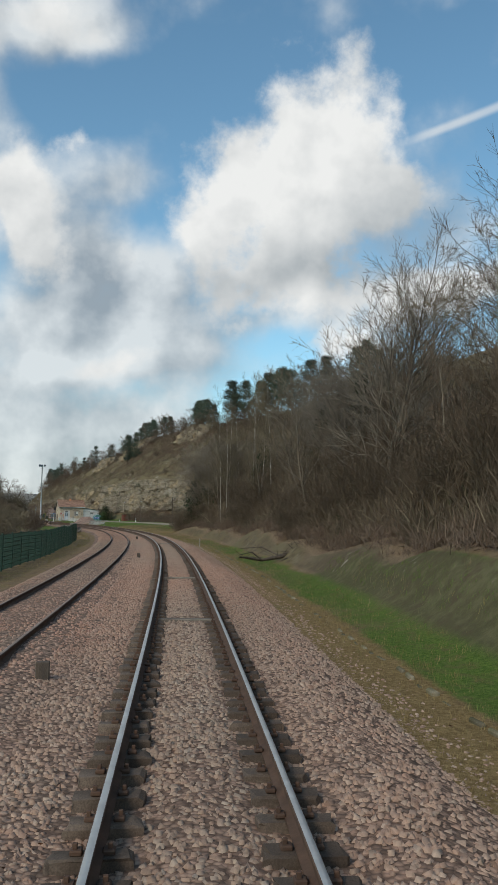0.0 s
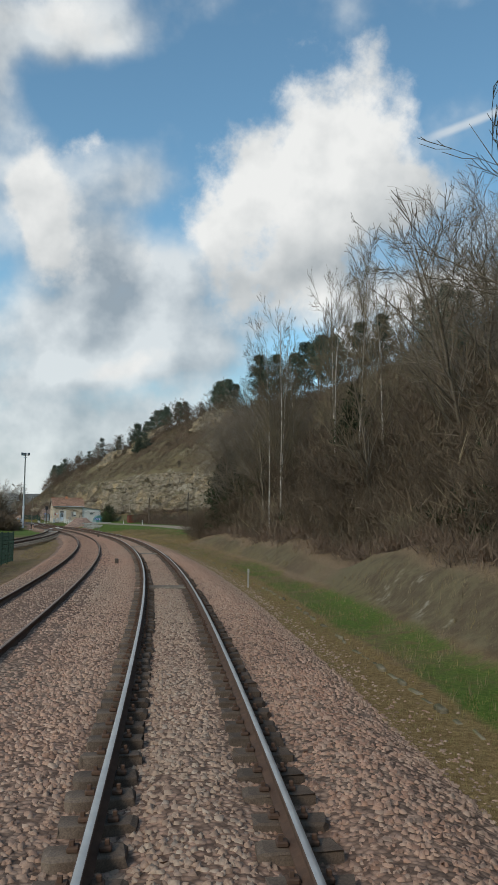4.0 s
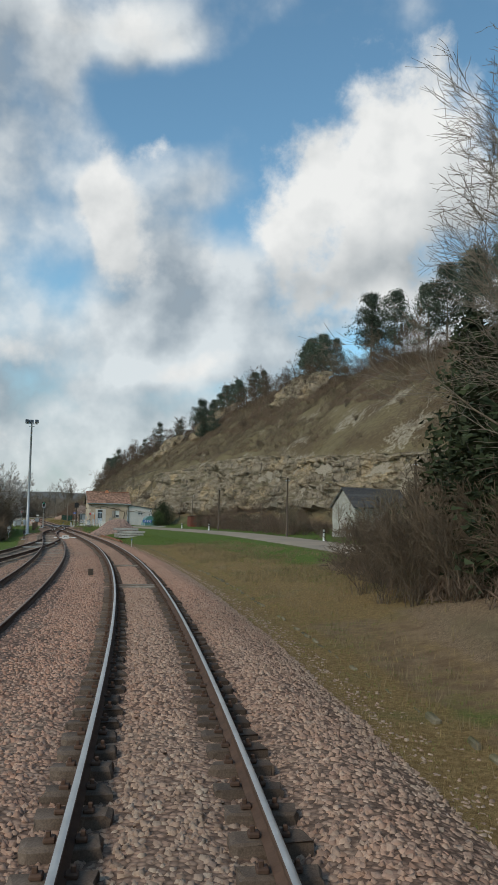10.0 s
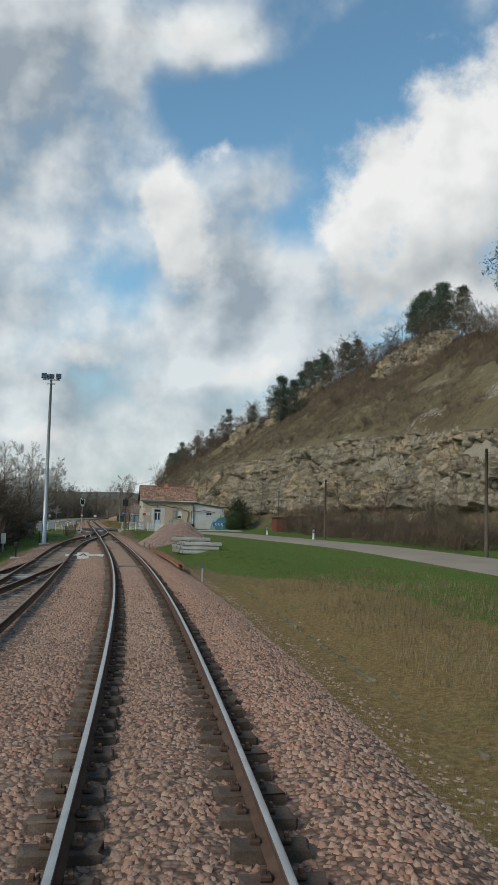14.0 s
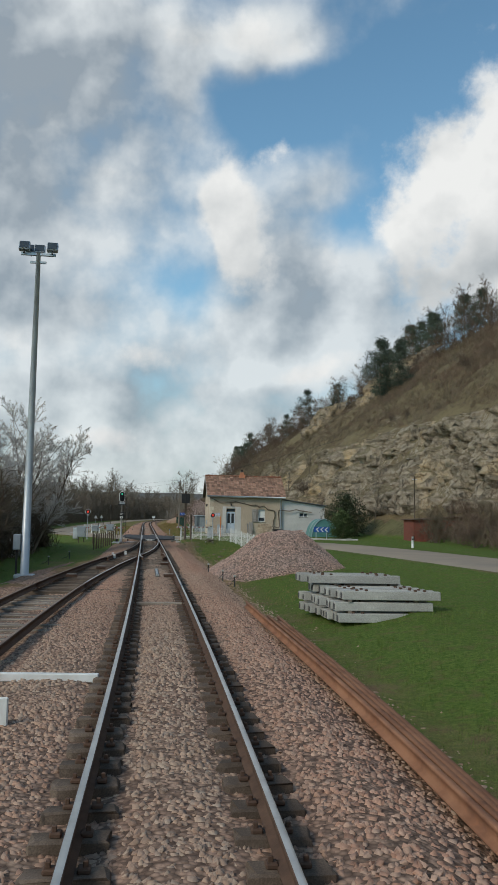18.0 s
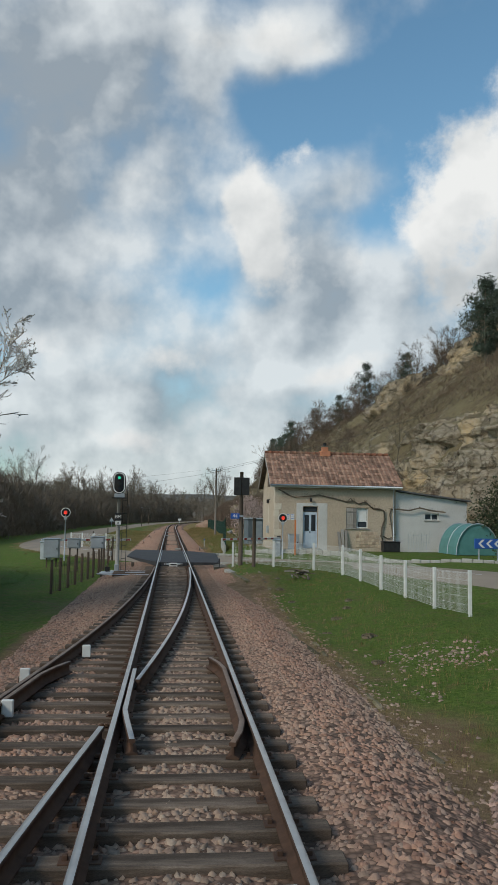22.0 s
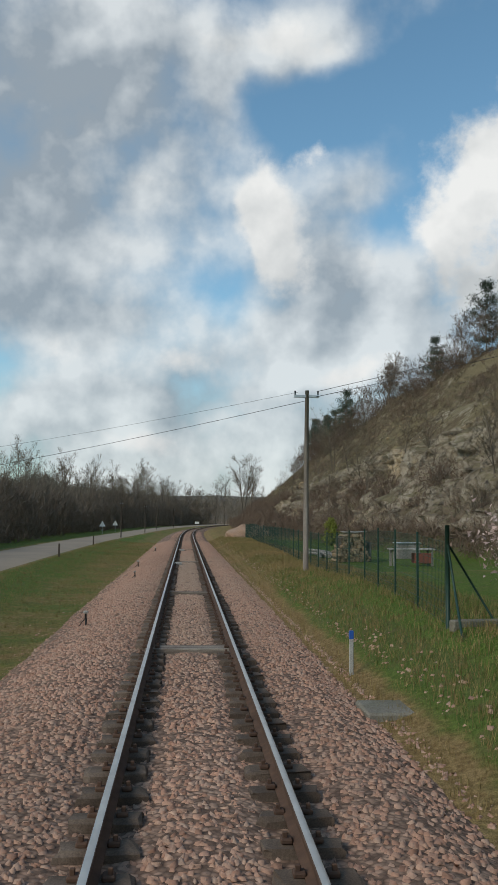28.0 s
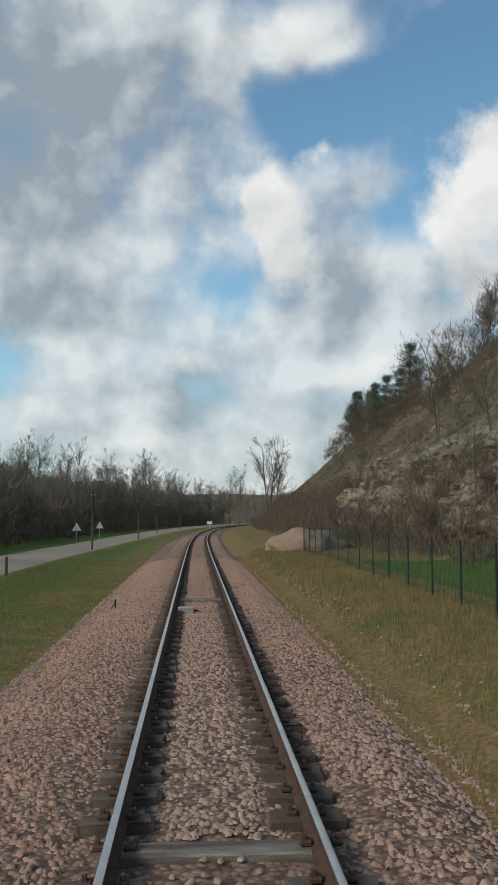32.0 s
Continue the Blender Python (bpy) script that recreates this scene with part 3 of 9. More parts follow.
# road: station, l, half width, z
ROAD = [(116, 17.2, 2.8, .4), (126, 15.8, 2.8, .4), (140, 15.0, 2.8, .4), (160, 15.6, 2.9, .4), (185, 16.6, 2.9, .4), (205, 15.4, 2.9, .35), (222, 13.8, 2.9, .3), (233, 11.8, 3.0, .2),
        (241.5, 8.4, 3.4, .06), (247, 3.9, 3.8, -.05), (250.5, 0, 4.0, -.07), (254.6, -3.6, 3.2, -.06), (259, -6.4, 2.7, -.06), (267, -9.0, 2.5, -.12), (282, -10.6, 2.5, -.2),
        (310, -11.2, 2.5, -.25), (345, -11.2, 2.5, -.3), (375, -9.8, 2.4, -.25), (410, -8.8, 2.4, -.2), (450, -8.6, 2.4, -.2), (520, -9, 2.4, -.2), (700, -9, 2.4, -.2)]


def catmull(rows, step):
    p = np.array(rows, float)
    p = np.vstack([2 * p[0] - p[1], p, 2 * p[-1] - p[-2]])
    out = []
    for i in range(1, len(p) - 2):
        n = max(2, int(np.linalg.norm(p[i + 1, :2] - p[i, :2]) / step))
        for k in range(n):
            u = k / n
            out.append(0.5 * (2 * p[i] + (p[i + 1] - p[i - 1]) * u + (2 * p[i - 1] - 5 * p[i] + 4 * p[i + 1] - p[i + 2]) * u * u + (3 * p[i] - p[i - 1] - 3 * p[i + 1] + p[i + 2]) * u ** 3))
    out.append(p[-2])
    return np.array(out)


RC = catmull(ROAD, 1.0)
RCX, RCY = WN(RC[:, 0], RC[:, 1])


def road_gap(x, y):
    """Metres beyond the road's edge (negative on it), and the road's height there."""
    x, y = np.asarray(x, float), np.asarray(y, float)
    best, zz = np.full(x.shape, 1e9), np.zeros(x.shape)
    for i in range(0, len(RC)):
        dd = np.hypot(x - RCX[i], y - RCY[i]) - RC[i, 2]
        m = dd < best
        best, zz = np.where(m, dd, best), np.where(m, RC[i, 3], zz)
    return best, zz


SIDING = catmull([(-40, -3.75), (60, -3.72), (150, -3.68), (172, -3.64), (183.5, -3.52), (192, -3.27), (198.6, -2.93), (204.1, -2.5), (207.1, -2.25), (209.8, -1.98), (212, -1.74), (214.4, -1.47), (218.2, -1.06), (221.7, -.76), (224.7, -.56), (228, -.39), (231, -.265), (236, -.13), (241, -.072)], 1.0)
THIRD = catmull([(98, -11.3), (120, -8.8), (140, -6.7), (150, -5.7), (163, -4.5), (168, -4.1), (175, -3.52)], 1.0)


def ground_z(s, l):
    s, l = np.asarray(s, float), np.asarray(l, float)
    fl, fz, bl, bz, tl, tz, cl, cz = hill_at(s)
    near = ease(122, 140, s) * (1 - ease(262, 285, s))
    up = ease(257, 269, s)
    right = pw(l, [(0 * s, -.42 + 0 * s), (2.0 + 0 * s, -.42 + 0 * s), (2.9 + 0 * s, -.58 + .25 * up), (3.7 + 0 * s, -.62 + .75 * up), (np.minimum(6.2 - 1.7 * up, fl - .1), -.5 + .35 * near * (1 - up) + (1.0 - .32 * ease(278, 296, s)) * up), (fl, np.maximum(fz, .55 * up - .3 * ease(278, 296, s))), (bl, bz), (tl, tz), (cl, cz), (cl + 50, cz + 4), (900 + 0 * s, cz + 12)])
    wide = np.interp(s, SIDING[:, 0], -SIDING[:, 1] / 3.75, left=1, right=0)
    edge = -(2.2 + 4.2 * wide)
    left = pw(-l, [(0 * s, -.42 + 0 * s), (-edge, -.45 + 0 * s), (-edge + 1.2, -.62 + 0 * s), (14 + 0 * s, -.55 + 0 * s), (40 + 0 * s, -.9 + 0 * s), (160 + 0 * s, -1.2 + 0 * s), (420 + 0 * s, 6 + 0 * s)])
    z = np.where(l > 0, right, left)
    steep = ease(0, 4, l - fl)
    off = ease(3.2, 6, np.abs(l))
    steep = steep * (1 - .8 * ease(-2.5, 0, l - bl) * (1 - ease(-1, 2.5, l - tl)) * (s > 136))
    z = z + off * (0.16 * fbm(s * .22, l * .22) + 0.05 * fbm(s * 1.1 + 40, l * 1.1)) + steep * (1.6 * fbm(s * .09 + 5, l * .12 + 3) + .7 * fbm(s * .33, l * .33 + 8))
    # raised bank of leaf litter at the wood's edge
    z = z + np.where(l > 0, .9 * np.exp(-((l - 7.9) / 1.5) ** 2) * (1 - ease(112, 124, s)) * (0.62 + 1.3 * fbm(s * .12, 0 * s + 2)), 0)
    x, y = WN(s, l)
    gap, rz = road_gap(x, y)
    plot = ease(245.5, 249.5, s) * (1 - ease(258, 268, s)) * ease(2.4, 4.4, l) * (1 - ease(20, 25, l))
    z = z + plot * np.maximum(.28 - z, 0)
    k = 1 - ease(0.2, 3.2 - 2.0 * plot, gap)
    z = z * (1 - k) + (rz - .10) * k
    # the lawn inside the white fence lies level with the rails
    lawn = ease(226, 236, s) * (1 - ease(243, 246, s)) * ease(1.3, 1.8, l) * (1 - ease(7.5, 10, l))
    return z + lawn * np.maximum(np.interp(l, [1.6, 2.2, 3.2], [-.26, -.12, .12]) - z, 0)


def grid_mesh(name, S, L, Z, mat, smooth=True, attrs=None):
    """A sheet over a grid of stations and offsets."""
    X, Y = WN(S, L)
    n, m = S.shape
    co = np.stack([X, Y, Z], -1).reshape(-1, 3)
    idx = np.arange(n * m).reshape(n, m)
    quads = np.stack([idx[:-1, :-1], idx[:-1, 1:], idx[1:, 1:], idx[1:, :-1]], -1).reshape(-1, 4)
    me = bpy.data.meshes.new(name)
    me.vertices.add(len(co)); me.loops.add(quads.size); me.polygons.add(len(quads))
    me.vertices.foreach_set("co", co.ravel().astype(np.float32))
    me.loops.foreach_set("vertex_index", quads.ravel().astype(np.int32))
    me.polygons.foreach_set("loop_start", (np.arange(len(quads)) * 4).astype(np.int32))
    if smooth:
        me.polygons.foreach_set("use_smooth", np.ones(len(quads), bool))
    me.update(calc_edges=True)
    if attrs is not None:
        at = me.color_attributes.new("cover", "FLOAT_COLOR", "POINT")
        at.data.foreach_set("color", np.concatenate([attrs.reshape(-1, 3), np.ones((n * m, 1))], 1).ravel().astype(np.float32))
    me.materials.append(mat)
    return me


def ground_material():
    m = bpy.data.materials.new("ground_cover")
    m.use_nodes = True
    nn, ll = m.node_tree.nodes, m.node_tree.links
    p = nn["Principled BSDF"]
    tc = nn.new("ShaderNodeTexCoord")

    def nz(sc, de=5.0, ro=0.6):
        n = nn.new("ShaderNodeTexNoise")
        n.inputs["Scale"].default_value, n.inputs["Detail"].default_value, n.inputs["Roughness"].default_value = sc, de, ro
        ll.new(tc.outputs["Object"], n.inputs["Vector"])
        return n.outputs["Fac"]

    def mix(f, a, b, mode="MIX"):
        n = nn.new("ShaderNodeMix")
        n.data_type, n.blend_type = "RGBA", mode
        for sock, v in ((n.inputs[0], f), (n.inputs[6], a), (n.inputs[7], b)):
            if isinstance(v, tuple):
                sock.default_value = (*v[:3], 1.0)
            elif isinstance(v, (int, float)):
                sock.default_value = v
            else:
                ll.new(v, sock)
        return n.outputs[2]

    def rng(v, a, b, c=0.0, d=1.0):
        n = nn.new("ShaderNodeMapRange")
        n.interpolation_type = "SMOOTHSTEP"
        for i, q in enumerate((a, b, c, d)):
            n.inputs[i + 1].default_value = q
        ll.new(v, n.inputs[0])
        return n.outputs[0]

    def mth(op, a, b):
        n = nn.new("ShaderNodeMath")
        n.operation = op
        for i, v in enumerate((a, b)):
            if isinstance(v, (int, float)):
                n.inputs[i].default_value = v
            else:
                ll.new(v, n.inputs[i])
        return n.outputs[0]

    at = nn.new("ShaderNodeAttribute")
    at.attribute_name = "cover"
    sp = nn.new("ShaderNodeSeparateColor")
    ll.new(at.outputs["Color"], sp.inputs[0])
    n1, n2, n3, n4 = nz(0.45), nz(2.4), nz(11.0, 4.0), nz(55.0, 3.0)
    blot = mth("ADD", mth("MULTIPLY", n1, 0.5), mth("MULTIPLY", n2, 0.5))
    soil = mix(rng(n2, .35, .65), (0.165, 0.108, 0.060), (0.25, 0.175, 0.108))
    dry = mix(rng(n3, .35, .65), (0.175, 0.112, 0.045), (0.285, 0.195, 0.085))
    dry = mix(rng(n1, .53, .80), dry, mix(rng(n3, .3, .7), (0.125, 0.118, 0.040), (0.20, 0.165, 0.07)))
    lush = mix(rng(n3, .35, .68), (0.060, 0.108, 0.015), (0.125, 0.172, 0.034))
    lush = mix(rng(n2, .48, .72), lush, (0.128, 0.118, 0.042))
    litter = mix(rng(n3, .35, .65), (0.135, 0.09, 0.055), (0.25, 0.172, 0.105))
    litter = mix(rng(n4, .45, .7), litter, (0.31, 0.22, 0.14))
    c = soil
    for chan, col in ((1, dry), (0, lush), (2, litter)):
        f = rng(mth("ADD", sp.outputs[chan], mth("MULTIPLY", mth("SUBTRACT", blot, 0.5), 1.1)), .35, .65)
        c = mix(f, c, col)
    c = mix(0.5, c, rng(n4, .3, .7, .2, .8), "OVERLAY")
    ge = nn.new("ShaderNodeNewGeometry")
    nsep = nn.new("ShaderNodeSeparateXYZ")
    ll.new(ge.outputs["Normal"], nsep.inputs[0])
    rockf = rng(mth("ADD", nsep.outputs[2], mth("MULTIPLY", mth("SUBTRACT", n2, .5), .5)), .58, .42)
    rock = mix(rng(n3, .35, .65), (0.26, 0.22, 0.165), (0.36, 0.31, 0.25))
    c = mix(rng(nsep.outputs[2], .95, .84, 0.0, .8), c, mix(rng(mth("ADD", mth("MULTIPLY", nz(.11, 4.0), .6), mth("MULTIPLY", n2, .4)), .42, .58), (0.085, 0.064, 0.04), (0.15, 0.126, 0.07)))
    c = mix(rockf, c, rock)
    crag = mth("ADD", mth("MULTIPLY", nz(.13, 6.0, .65), .75), mth("MULTIPLY", n2, .25))
    c = mix(mth("MULTIPLY", rng(crag, .55, .60), rng(nsep.outputs[2], .90, .80, 0.0, .8)), c, mix(rng(n2, .4, .6), (0.21, 0.175, 0.125), (0.33, 0.285, 0.22)))
    ll.new(c, p.inputs["Base Color"])
    p.inputs["Roughness"].default_value, p.inputs["Specular IOR Level"].default_value = 0.95, 0.15
    b = nn.new("ShaderNodeBump")
    b.inputs["Strength"].default_value, b.inputs["Distance"].default_value = 0.8, 0.05
    ll.new(mth("ADD", mth("MULTIPLY", n3, 1.0), mth("MULTIPLY", n4, .5)), b.inputs["Height"])
    ll.new(b.outputs[0], p.inputs["Normal"])
    return m


def cover(s, l):
    """Lush grass, dry grass, leaf litter over the ground."""
    fl = hill_at(s)[0]
    wood = 1 - ease(112, 128, s)
    x, y = WN(s, l)
    gap, _ = road_gap(x, y)
    lush, dry, lit = np.zeros(s.shape), np.full(s.shape, .45), np.zeros(s.shape)
    r = l > 0
    spots = fbm(s * .055 + 2, l * .1, 3)
    green = np.interp(s, [0, 8, 28, 35, 42, 50, 58, 73, 80, 90, 97, 106, 118], [.75, .85, .8, .62, .7, .56, .42, .56, .56, .42, .16, .2, .24])
    lush = np.where(r & (l > 3.9) & (l < 7.8), wood * ease(3.9, 4.4, l) * (1 - ease(5.6, 6.9, l - 1.9 * (1 - ease(24, 40, s)))) * (green + .5 * spots), lush)
    meadow = ease(126, 150, s) * (1 - ease(262, 275, s))
    lush = np.where(r & (l > 4), np.maximum(lush, meadow * ease(6.0 - 2.4 * ease(158, 176, s), 9.5 - 4.6 * ease(158, 176, s), l) * .95), lush)
    lush = np.where(r & (s > 178) & (s <= 203) & (l > 3.0), np.maximum(lush, .56), lush)
    lush = np.where(r & (s > 203) & (s < 262) & (l > 2.4), np.maximum(lush, (.56 + .5 * fbm(s * .28 + 4, l * .35, 3)) * ease(2.4, 3.6, l)), lush)
    dry = np.where(r & (l > 3.2) & (l < 9) & (s > 120) & (s < 168), .8, dry)
    lush = np.where(r & (s > 255) & (s < 296), .72 * ease(2.3, 3.2, l) * (1 - ease(284, 298, s)), lush)
    lush = np.where(r & (s >= 290) & (s < 335) & (l > 7.2), .85, lush)
    lush = np.where(r & (s > 288) & (l > 2.6) & (l <= 7.2), np.maximum(lush, .42), lush)
    dry = np.where(r & (s >= 255) & (l > 2.3), .9, dry)
    lit = np.where(r & (l > 5.6), wood * ease(5.7, 7.0, l - 1.7 * (1 - ease(24, 40, s)) + 1.4 * fbm(s * .13 + 7, 0 * s, 3)), lit)
    hill = r & (l > fl + 2)
    lush = np.where(hill, .20, lush)
    dry = np.where(hill & (s > 125), .50, dry)
    lit = np.where(hill & (s > 125), .34 + .20 * ease(8, 20, l - fl), lit)
    le = l < 0
    lush = np.where(le & (s > 196) & (s < 246) & (l < np.interp(s, SIDING[:, 0], SIDING[:, 1], right=0) - 2.4), .62, lush)
    sw = s + 34 * fbm(s * .012 + 3, l * .02, 3) + .12 * (l + 8)
    field = .34 + .5 * ease(128, 176, sw) * (1 - ease(248, 300, sw))
    lush = np.where(le & (l < -6.2), field, lush)
    lush = np.where(le & (s >= 255) & (l < -2.4), .50 + .3 * ease(-5.0, -7.5, l), lush)
    dry = np.where(le & (s >= 255) & (l < -2.4), .85, dry)
    lush = np.where(le & (s >= 255) & (l < -13), .8 - .5 * ease(-30, -60, l), lush)
    lit = np.where(le, .8 * ease(-17, -25, l) * ease(240, 285, sw), lit)
    dry = np.where(r & (l > 2.4) & (l < 4.3) & (s < 170), .85, dry)
    lit = np.where(r & (l > 5.2) & (l < 10) & (s > 124) & (s < 166), .3, lit)
    lush = np.where(r & (l > 2.8) & (l < 5.2) & (s > 126) & (s < 168), .27, lush)
    dry = np.where((np.abs(l) < 2.3), .0, dry)
    lush = np.where((gap < .6), lush * .6, lush)
    lush = np.where((s > 236) & (s < 260) & (np.abs(l) > 2.1) & (np.abs(l) < 7) & (gap > -.3), .66, lush)
    return np.stack([lush, dry, lit], -1)


SV = np.concatenate([np.arange(-400, -40, 24), np.arange(-40, 440, 1.25), np.arange(440, 700, 8), np.arange(700, 2300, 70)])
LV = np.concatenate([np.arange(-420, -60, 30), np.arange(-60, -16, 2.75), np.arange(-16, 36, .62), np.arange(36, 72, 1.6), np.arange(72, 200, 11), np.arange(200, 860, 110)])
GS, GL = np.meshgrid(SV, LV, indexing="ij")
GZ = ground_z(GS, GL)
M["ground"] = ground_material()
ground = tagged(new("ground", grid_mesh("ground", GS, GL, GZ, M["ground"], attrs=cover(GS, GL))), "grassy valley floor rising to a wooded limestone hill", "ground", kind="structure")


def zg(s, l):
    return float(ground_z(np.array([s]), np.array([l]))[0])


def ribbon(name, pts, half, zs, mat, thick=0.0):
    """A strip along points in world x, y."""
    pts = np.asarray(pts, float)
    tan = np.gradient(pts, axis=0)
    tan /= np.linalg.norm(tan, axis=1)[:, None]
    nor = np.stack([tan[:, 1], -tan[:, 0]], -1)
    bm = bmesh.new()
    us = np.linspace(-1, 1, 7)
    rows = []
    for p, n, h, z in zip(pts, nor, half, zs):
        rows.append([bm.verts.new((*(p + n * h * u), z + .03 * (1 - u * u) - (.12 if abs(u) == 1 else 0))) for u in us])
    for a, b in zip(rows, rows[1:]):
        for i in range(len(us) - 1):
            bm.faces.new((a[i], a[i + 1], b[i + 1], b[i]))
    for f in bm.faces:
        f.smooth = True
        if f.normal.z < 0:
            f.normal_flip()
    bm.normal_update()
    me = bpy.data.meshes.new(name)
    bm.to_mesh(me)
    bm.free()
    me.materials.append(mat)
    return new(name, me)


road = tagged(ribbon("road", np.stack([RCX, RCY], -1), RC[:, 2], RC[:, 3], M["road"]), "pale worn country road of old asphalt", "road", kind="structure")

# ---------------------------------------------------------------- ballast
LB = np.concatenate([np.linspace(-6.6, -2.9, 12), np.linspace(-2.6, 2.05, 20), [2.4, 2.8, 3.1]])
SB = np.arange(-14, 440, .45)
BS, BL = np.meshgrid(SB, LB, indexing="ij")
wide = np.interp(BS, SIDING[:, 0], -SIDING[:, 1] / 3.75, left=1, right=0)
BL = np.where(BL < -2.3, -2.3 + (BL + 2.3) * (wide + .35 * (1 - wide)), BL)
shape = pw(np.abs(BL), [(0 * BS, -.195 + 0 * BS), (1.75 + 0 * BS, -.20 + 0 * BS), (2.25 + 0 * BS, -.34 + 0 * BS), (3.1 + 0 * BS, -.66 + 0 * BS)])
sunk = np.interp(BS, [118, 145], [-.13, -.26])
flat = pw(-BL, [(0 * BS, -.195 + 0 * BS), (1.9 + 0 * BS, -.22 + 0 * BS), (2.6 + 0 * BS, sunk), (5.4 + 0 * BS, sunk - .03), (6.6 + 0 * BS, -.68 + 0 * BS)])
low = pw(-BL, [(0 * BS, -.195 + 0 * BS), (1.75 + 0 * BS, -.20 + 0 * BS), (2.25 + 0 * BS, -.28 + 0 * BS), (3.1 + 0 * BS, -.50 + 0 * BS), (3.6 + 0 * BS, -.74 + 0 * BS)])
BZ = np.where(BL < 0, flat * wide + low * (1 - wide), shape) + .03 * fbm(BS * .6, BL * .8) + .02 * fbm(BS * 2.1, BL * 2.3, 2) - .055 * np.exp(-((np.abs(BL) - .80) / .44) ** 4)
hub = np.exp(-((BS - 250.4 + .35 * BL) / 6.8) ** 8)
BZ = BZ - .25 * hub
for q in (19.5, 32.1, 68.8, 92.8, 104.0, 127.0, 137.9, 173.1, 192.6, 273.6, 284.8, 303.2, 321.2):
    BZ = np.where((np.abs(BS - q) < .5) & (np.abs(BL) < .8), np.minimum(BZ, -.215), BZ)
for rl in (-.75, .75):
    BZ = np.where(np.abs(BL - rl) < .2, np.minimum(BZ, -.19), BZ)
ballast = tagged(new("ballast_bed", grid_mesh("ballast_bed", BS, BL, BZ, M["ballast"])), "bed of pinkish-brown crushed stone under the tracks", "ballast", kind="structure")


def part(name, bm, mat, parent=None, label="", smooth=False, m=None):
    """Links a bmesh as one mesh object under a thing or part."""
    me = bpy.data.meshes.new(name)
    if smooth:
        for f in bm.faces:
            f.smooth = True
    bm.to_mesh(me)
    bm.free()
    for q in (mat if isinstance(mat, (list, tuple)) else [mat]):
        me.materials.append(q)
    ob = new(name, me)
    if parent is not None:
        ob.parent = parent
    if m is not None:
        ob.matrix_basis = m
    if label:
        ob["label"] = label
    return ob


def inst(name, me, parent, m):
    ob = new(name, me)
    ob.parent = parent
    ob.matrix_basis = m
    return ob


def empty(name, m=None, **tags):
    ob = new(name)
    if m is not None:
        ob.matrix_basis = m
    return tagged(ob, **tags)


def box(bm, x0, y0, z0, x1, y1, z1, m=None, bev=0.0, mi=0):
    r = bmesh.ops.create_cube(bm, size=1.0, matrix=Matrix.Translation(((x0 + x1) / 2, (y0 + y1) / 2, (z0 + z1) / 2)) @ Matrix.Diagonal((x1 - x0, y1 - y0, z1 - z0, 1)))
    vs = r["verts"]
    fs = list({f for v in vs for f in v.link_faces})
    if bev:
        es = list({e for v in vs for e in v.link_edges})
        q = bmesh.ops.bevel(bm, geom=es, offset=bev, segments=1, affect="EDGES", profile=.5)
        vs = [v for v in q["verts"]]
        fs = list({f for v in vs for f in v.link_faces})
        vs = list({v for f in fs for v in f.verts})
    if m is not None:
        bmesh.ops.transform(bm, matrix=m, verts=vs)
    for f in fs:
        f.material_index = mi
    return fs


def BX(*a, **k):
    bm = bmesh.new()
    box(bm, *a, **k)
    return bm


def tube(bm, pts, radii, sides=6, mi=0, cap=True):
    """A tapered tube through points."""
    pts = [Vector(p) for p in pts]
    if isinstance(radii, (int, float)):
        radii = [radii] * len(pts)
    rings = []
    up = Vector((.123, .456, .88)).normalized()
    for i, p in enumerate(pts):
        d = (pts[min(i + 1, len(pts) - 1)] - pts[max(i - 1, 0)]).normalized()
        a = d.cross(up)
        if a.length < .05:
            a = d.cross(Vector((1, 0, 0)))
        a.normalize()
        b = d.cross(a)
        rings.append([bm.verts.new(p + (a * math.cos(2 * math.pi * k / sides) + b * math.sin(2 * math.pi * k / sides)) * radii[i]) for k in range(sides)])
    for r0, r1 in zip(rings, rings[1:]):
        for k in range(sides):
            f = bm.faces.new((r0[k], r1[k], r1[(k + 1) % sides], r0[(k + 1) % sides]))
            f.material_index = mi
            f.smooth = True
    if cap and sides > 2:
        for r in (rings[0][::-1], rings[-1]):
            try:
                f = bm.faces.new(r)
                f.material_index = mi
            except ValueError:
                pass


# ---------------------------------------------------------------- rails and sleepers
PROFILE = [(-.067, -.165), (.067, -.165), (.067, -.150), (.012, -.125), (.009, -.045), (.034, -.035), (.035, -.008), (.028, 0), (-.028, 0), (-.035, -.008), (-.034, -.035), (-.009, -.045), (-.012, -.125), (-.067, -.150)]


def rail_mesh(name, ss, ll_, mats, dz=0.0):
    """A rail of flat-bottom section along stations and offsets."""
    x, y = WN(np.asarray(ss), np.asarray(ll_))
    P = np.stack([x, y], -1)
    tan = np.gradient(P, axis=0)
    tan /= np.linalg.norm(tan, axis=1)[:, None]
    nor = np.stack([tan[:, 1], -tan[:, 0]], -1)
    n = len(PROFILE)
    bm = bmesh.new()
    rows = [[bm.verts.new((p[0] + q[0] * u, p[1] + q[1] * u, v + dz)) for u, v in PROFILE] for p, q in zip(P, nor)]
    for a, b in zip(rows, rows[1:]):
        for i in range(n):
            f = bm.faces.new((a[i], b[i], b[(i + 1) % n], a[(i + 1) % n]))
            f.material_index = 1 if i == 7 else 0
            f.smooth = True
    bm.faces.new(rows[0][::-1]); bm.faces.new(rows[-1])
    bmesh.ops.recalc_face_normals(bm, faces=bm.faces)
    me = bpy.data.meshes.new(name)
    bm.to_mesh(me)
    bm.free()
    for q in mats:
        me.materials.append(q)
    return me


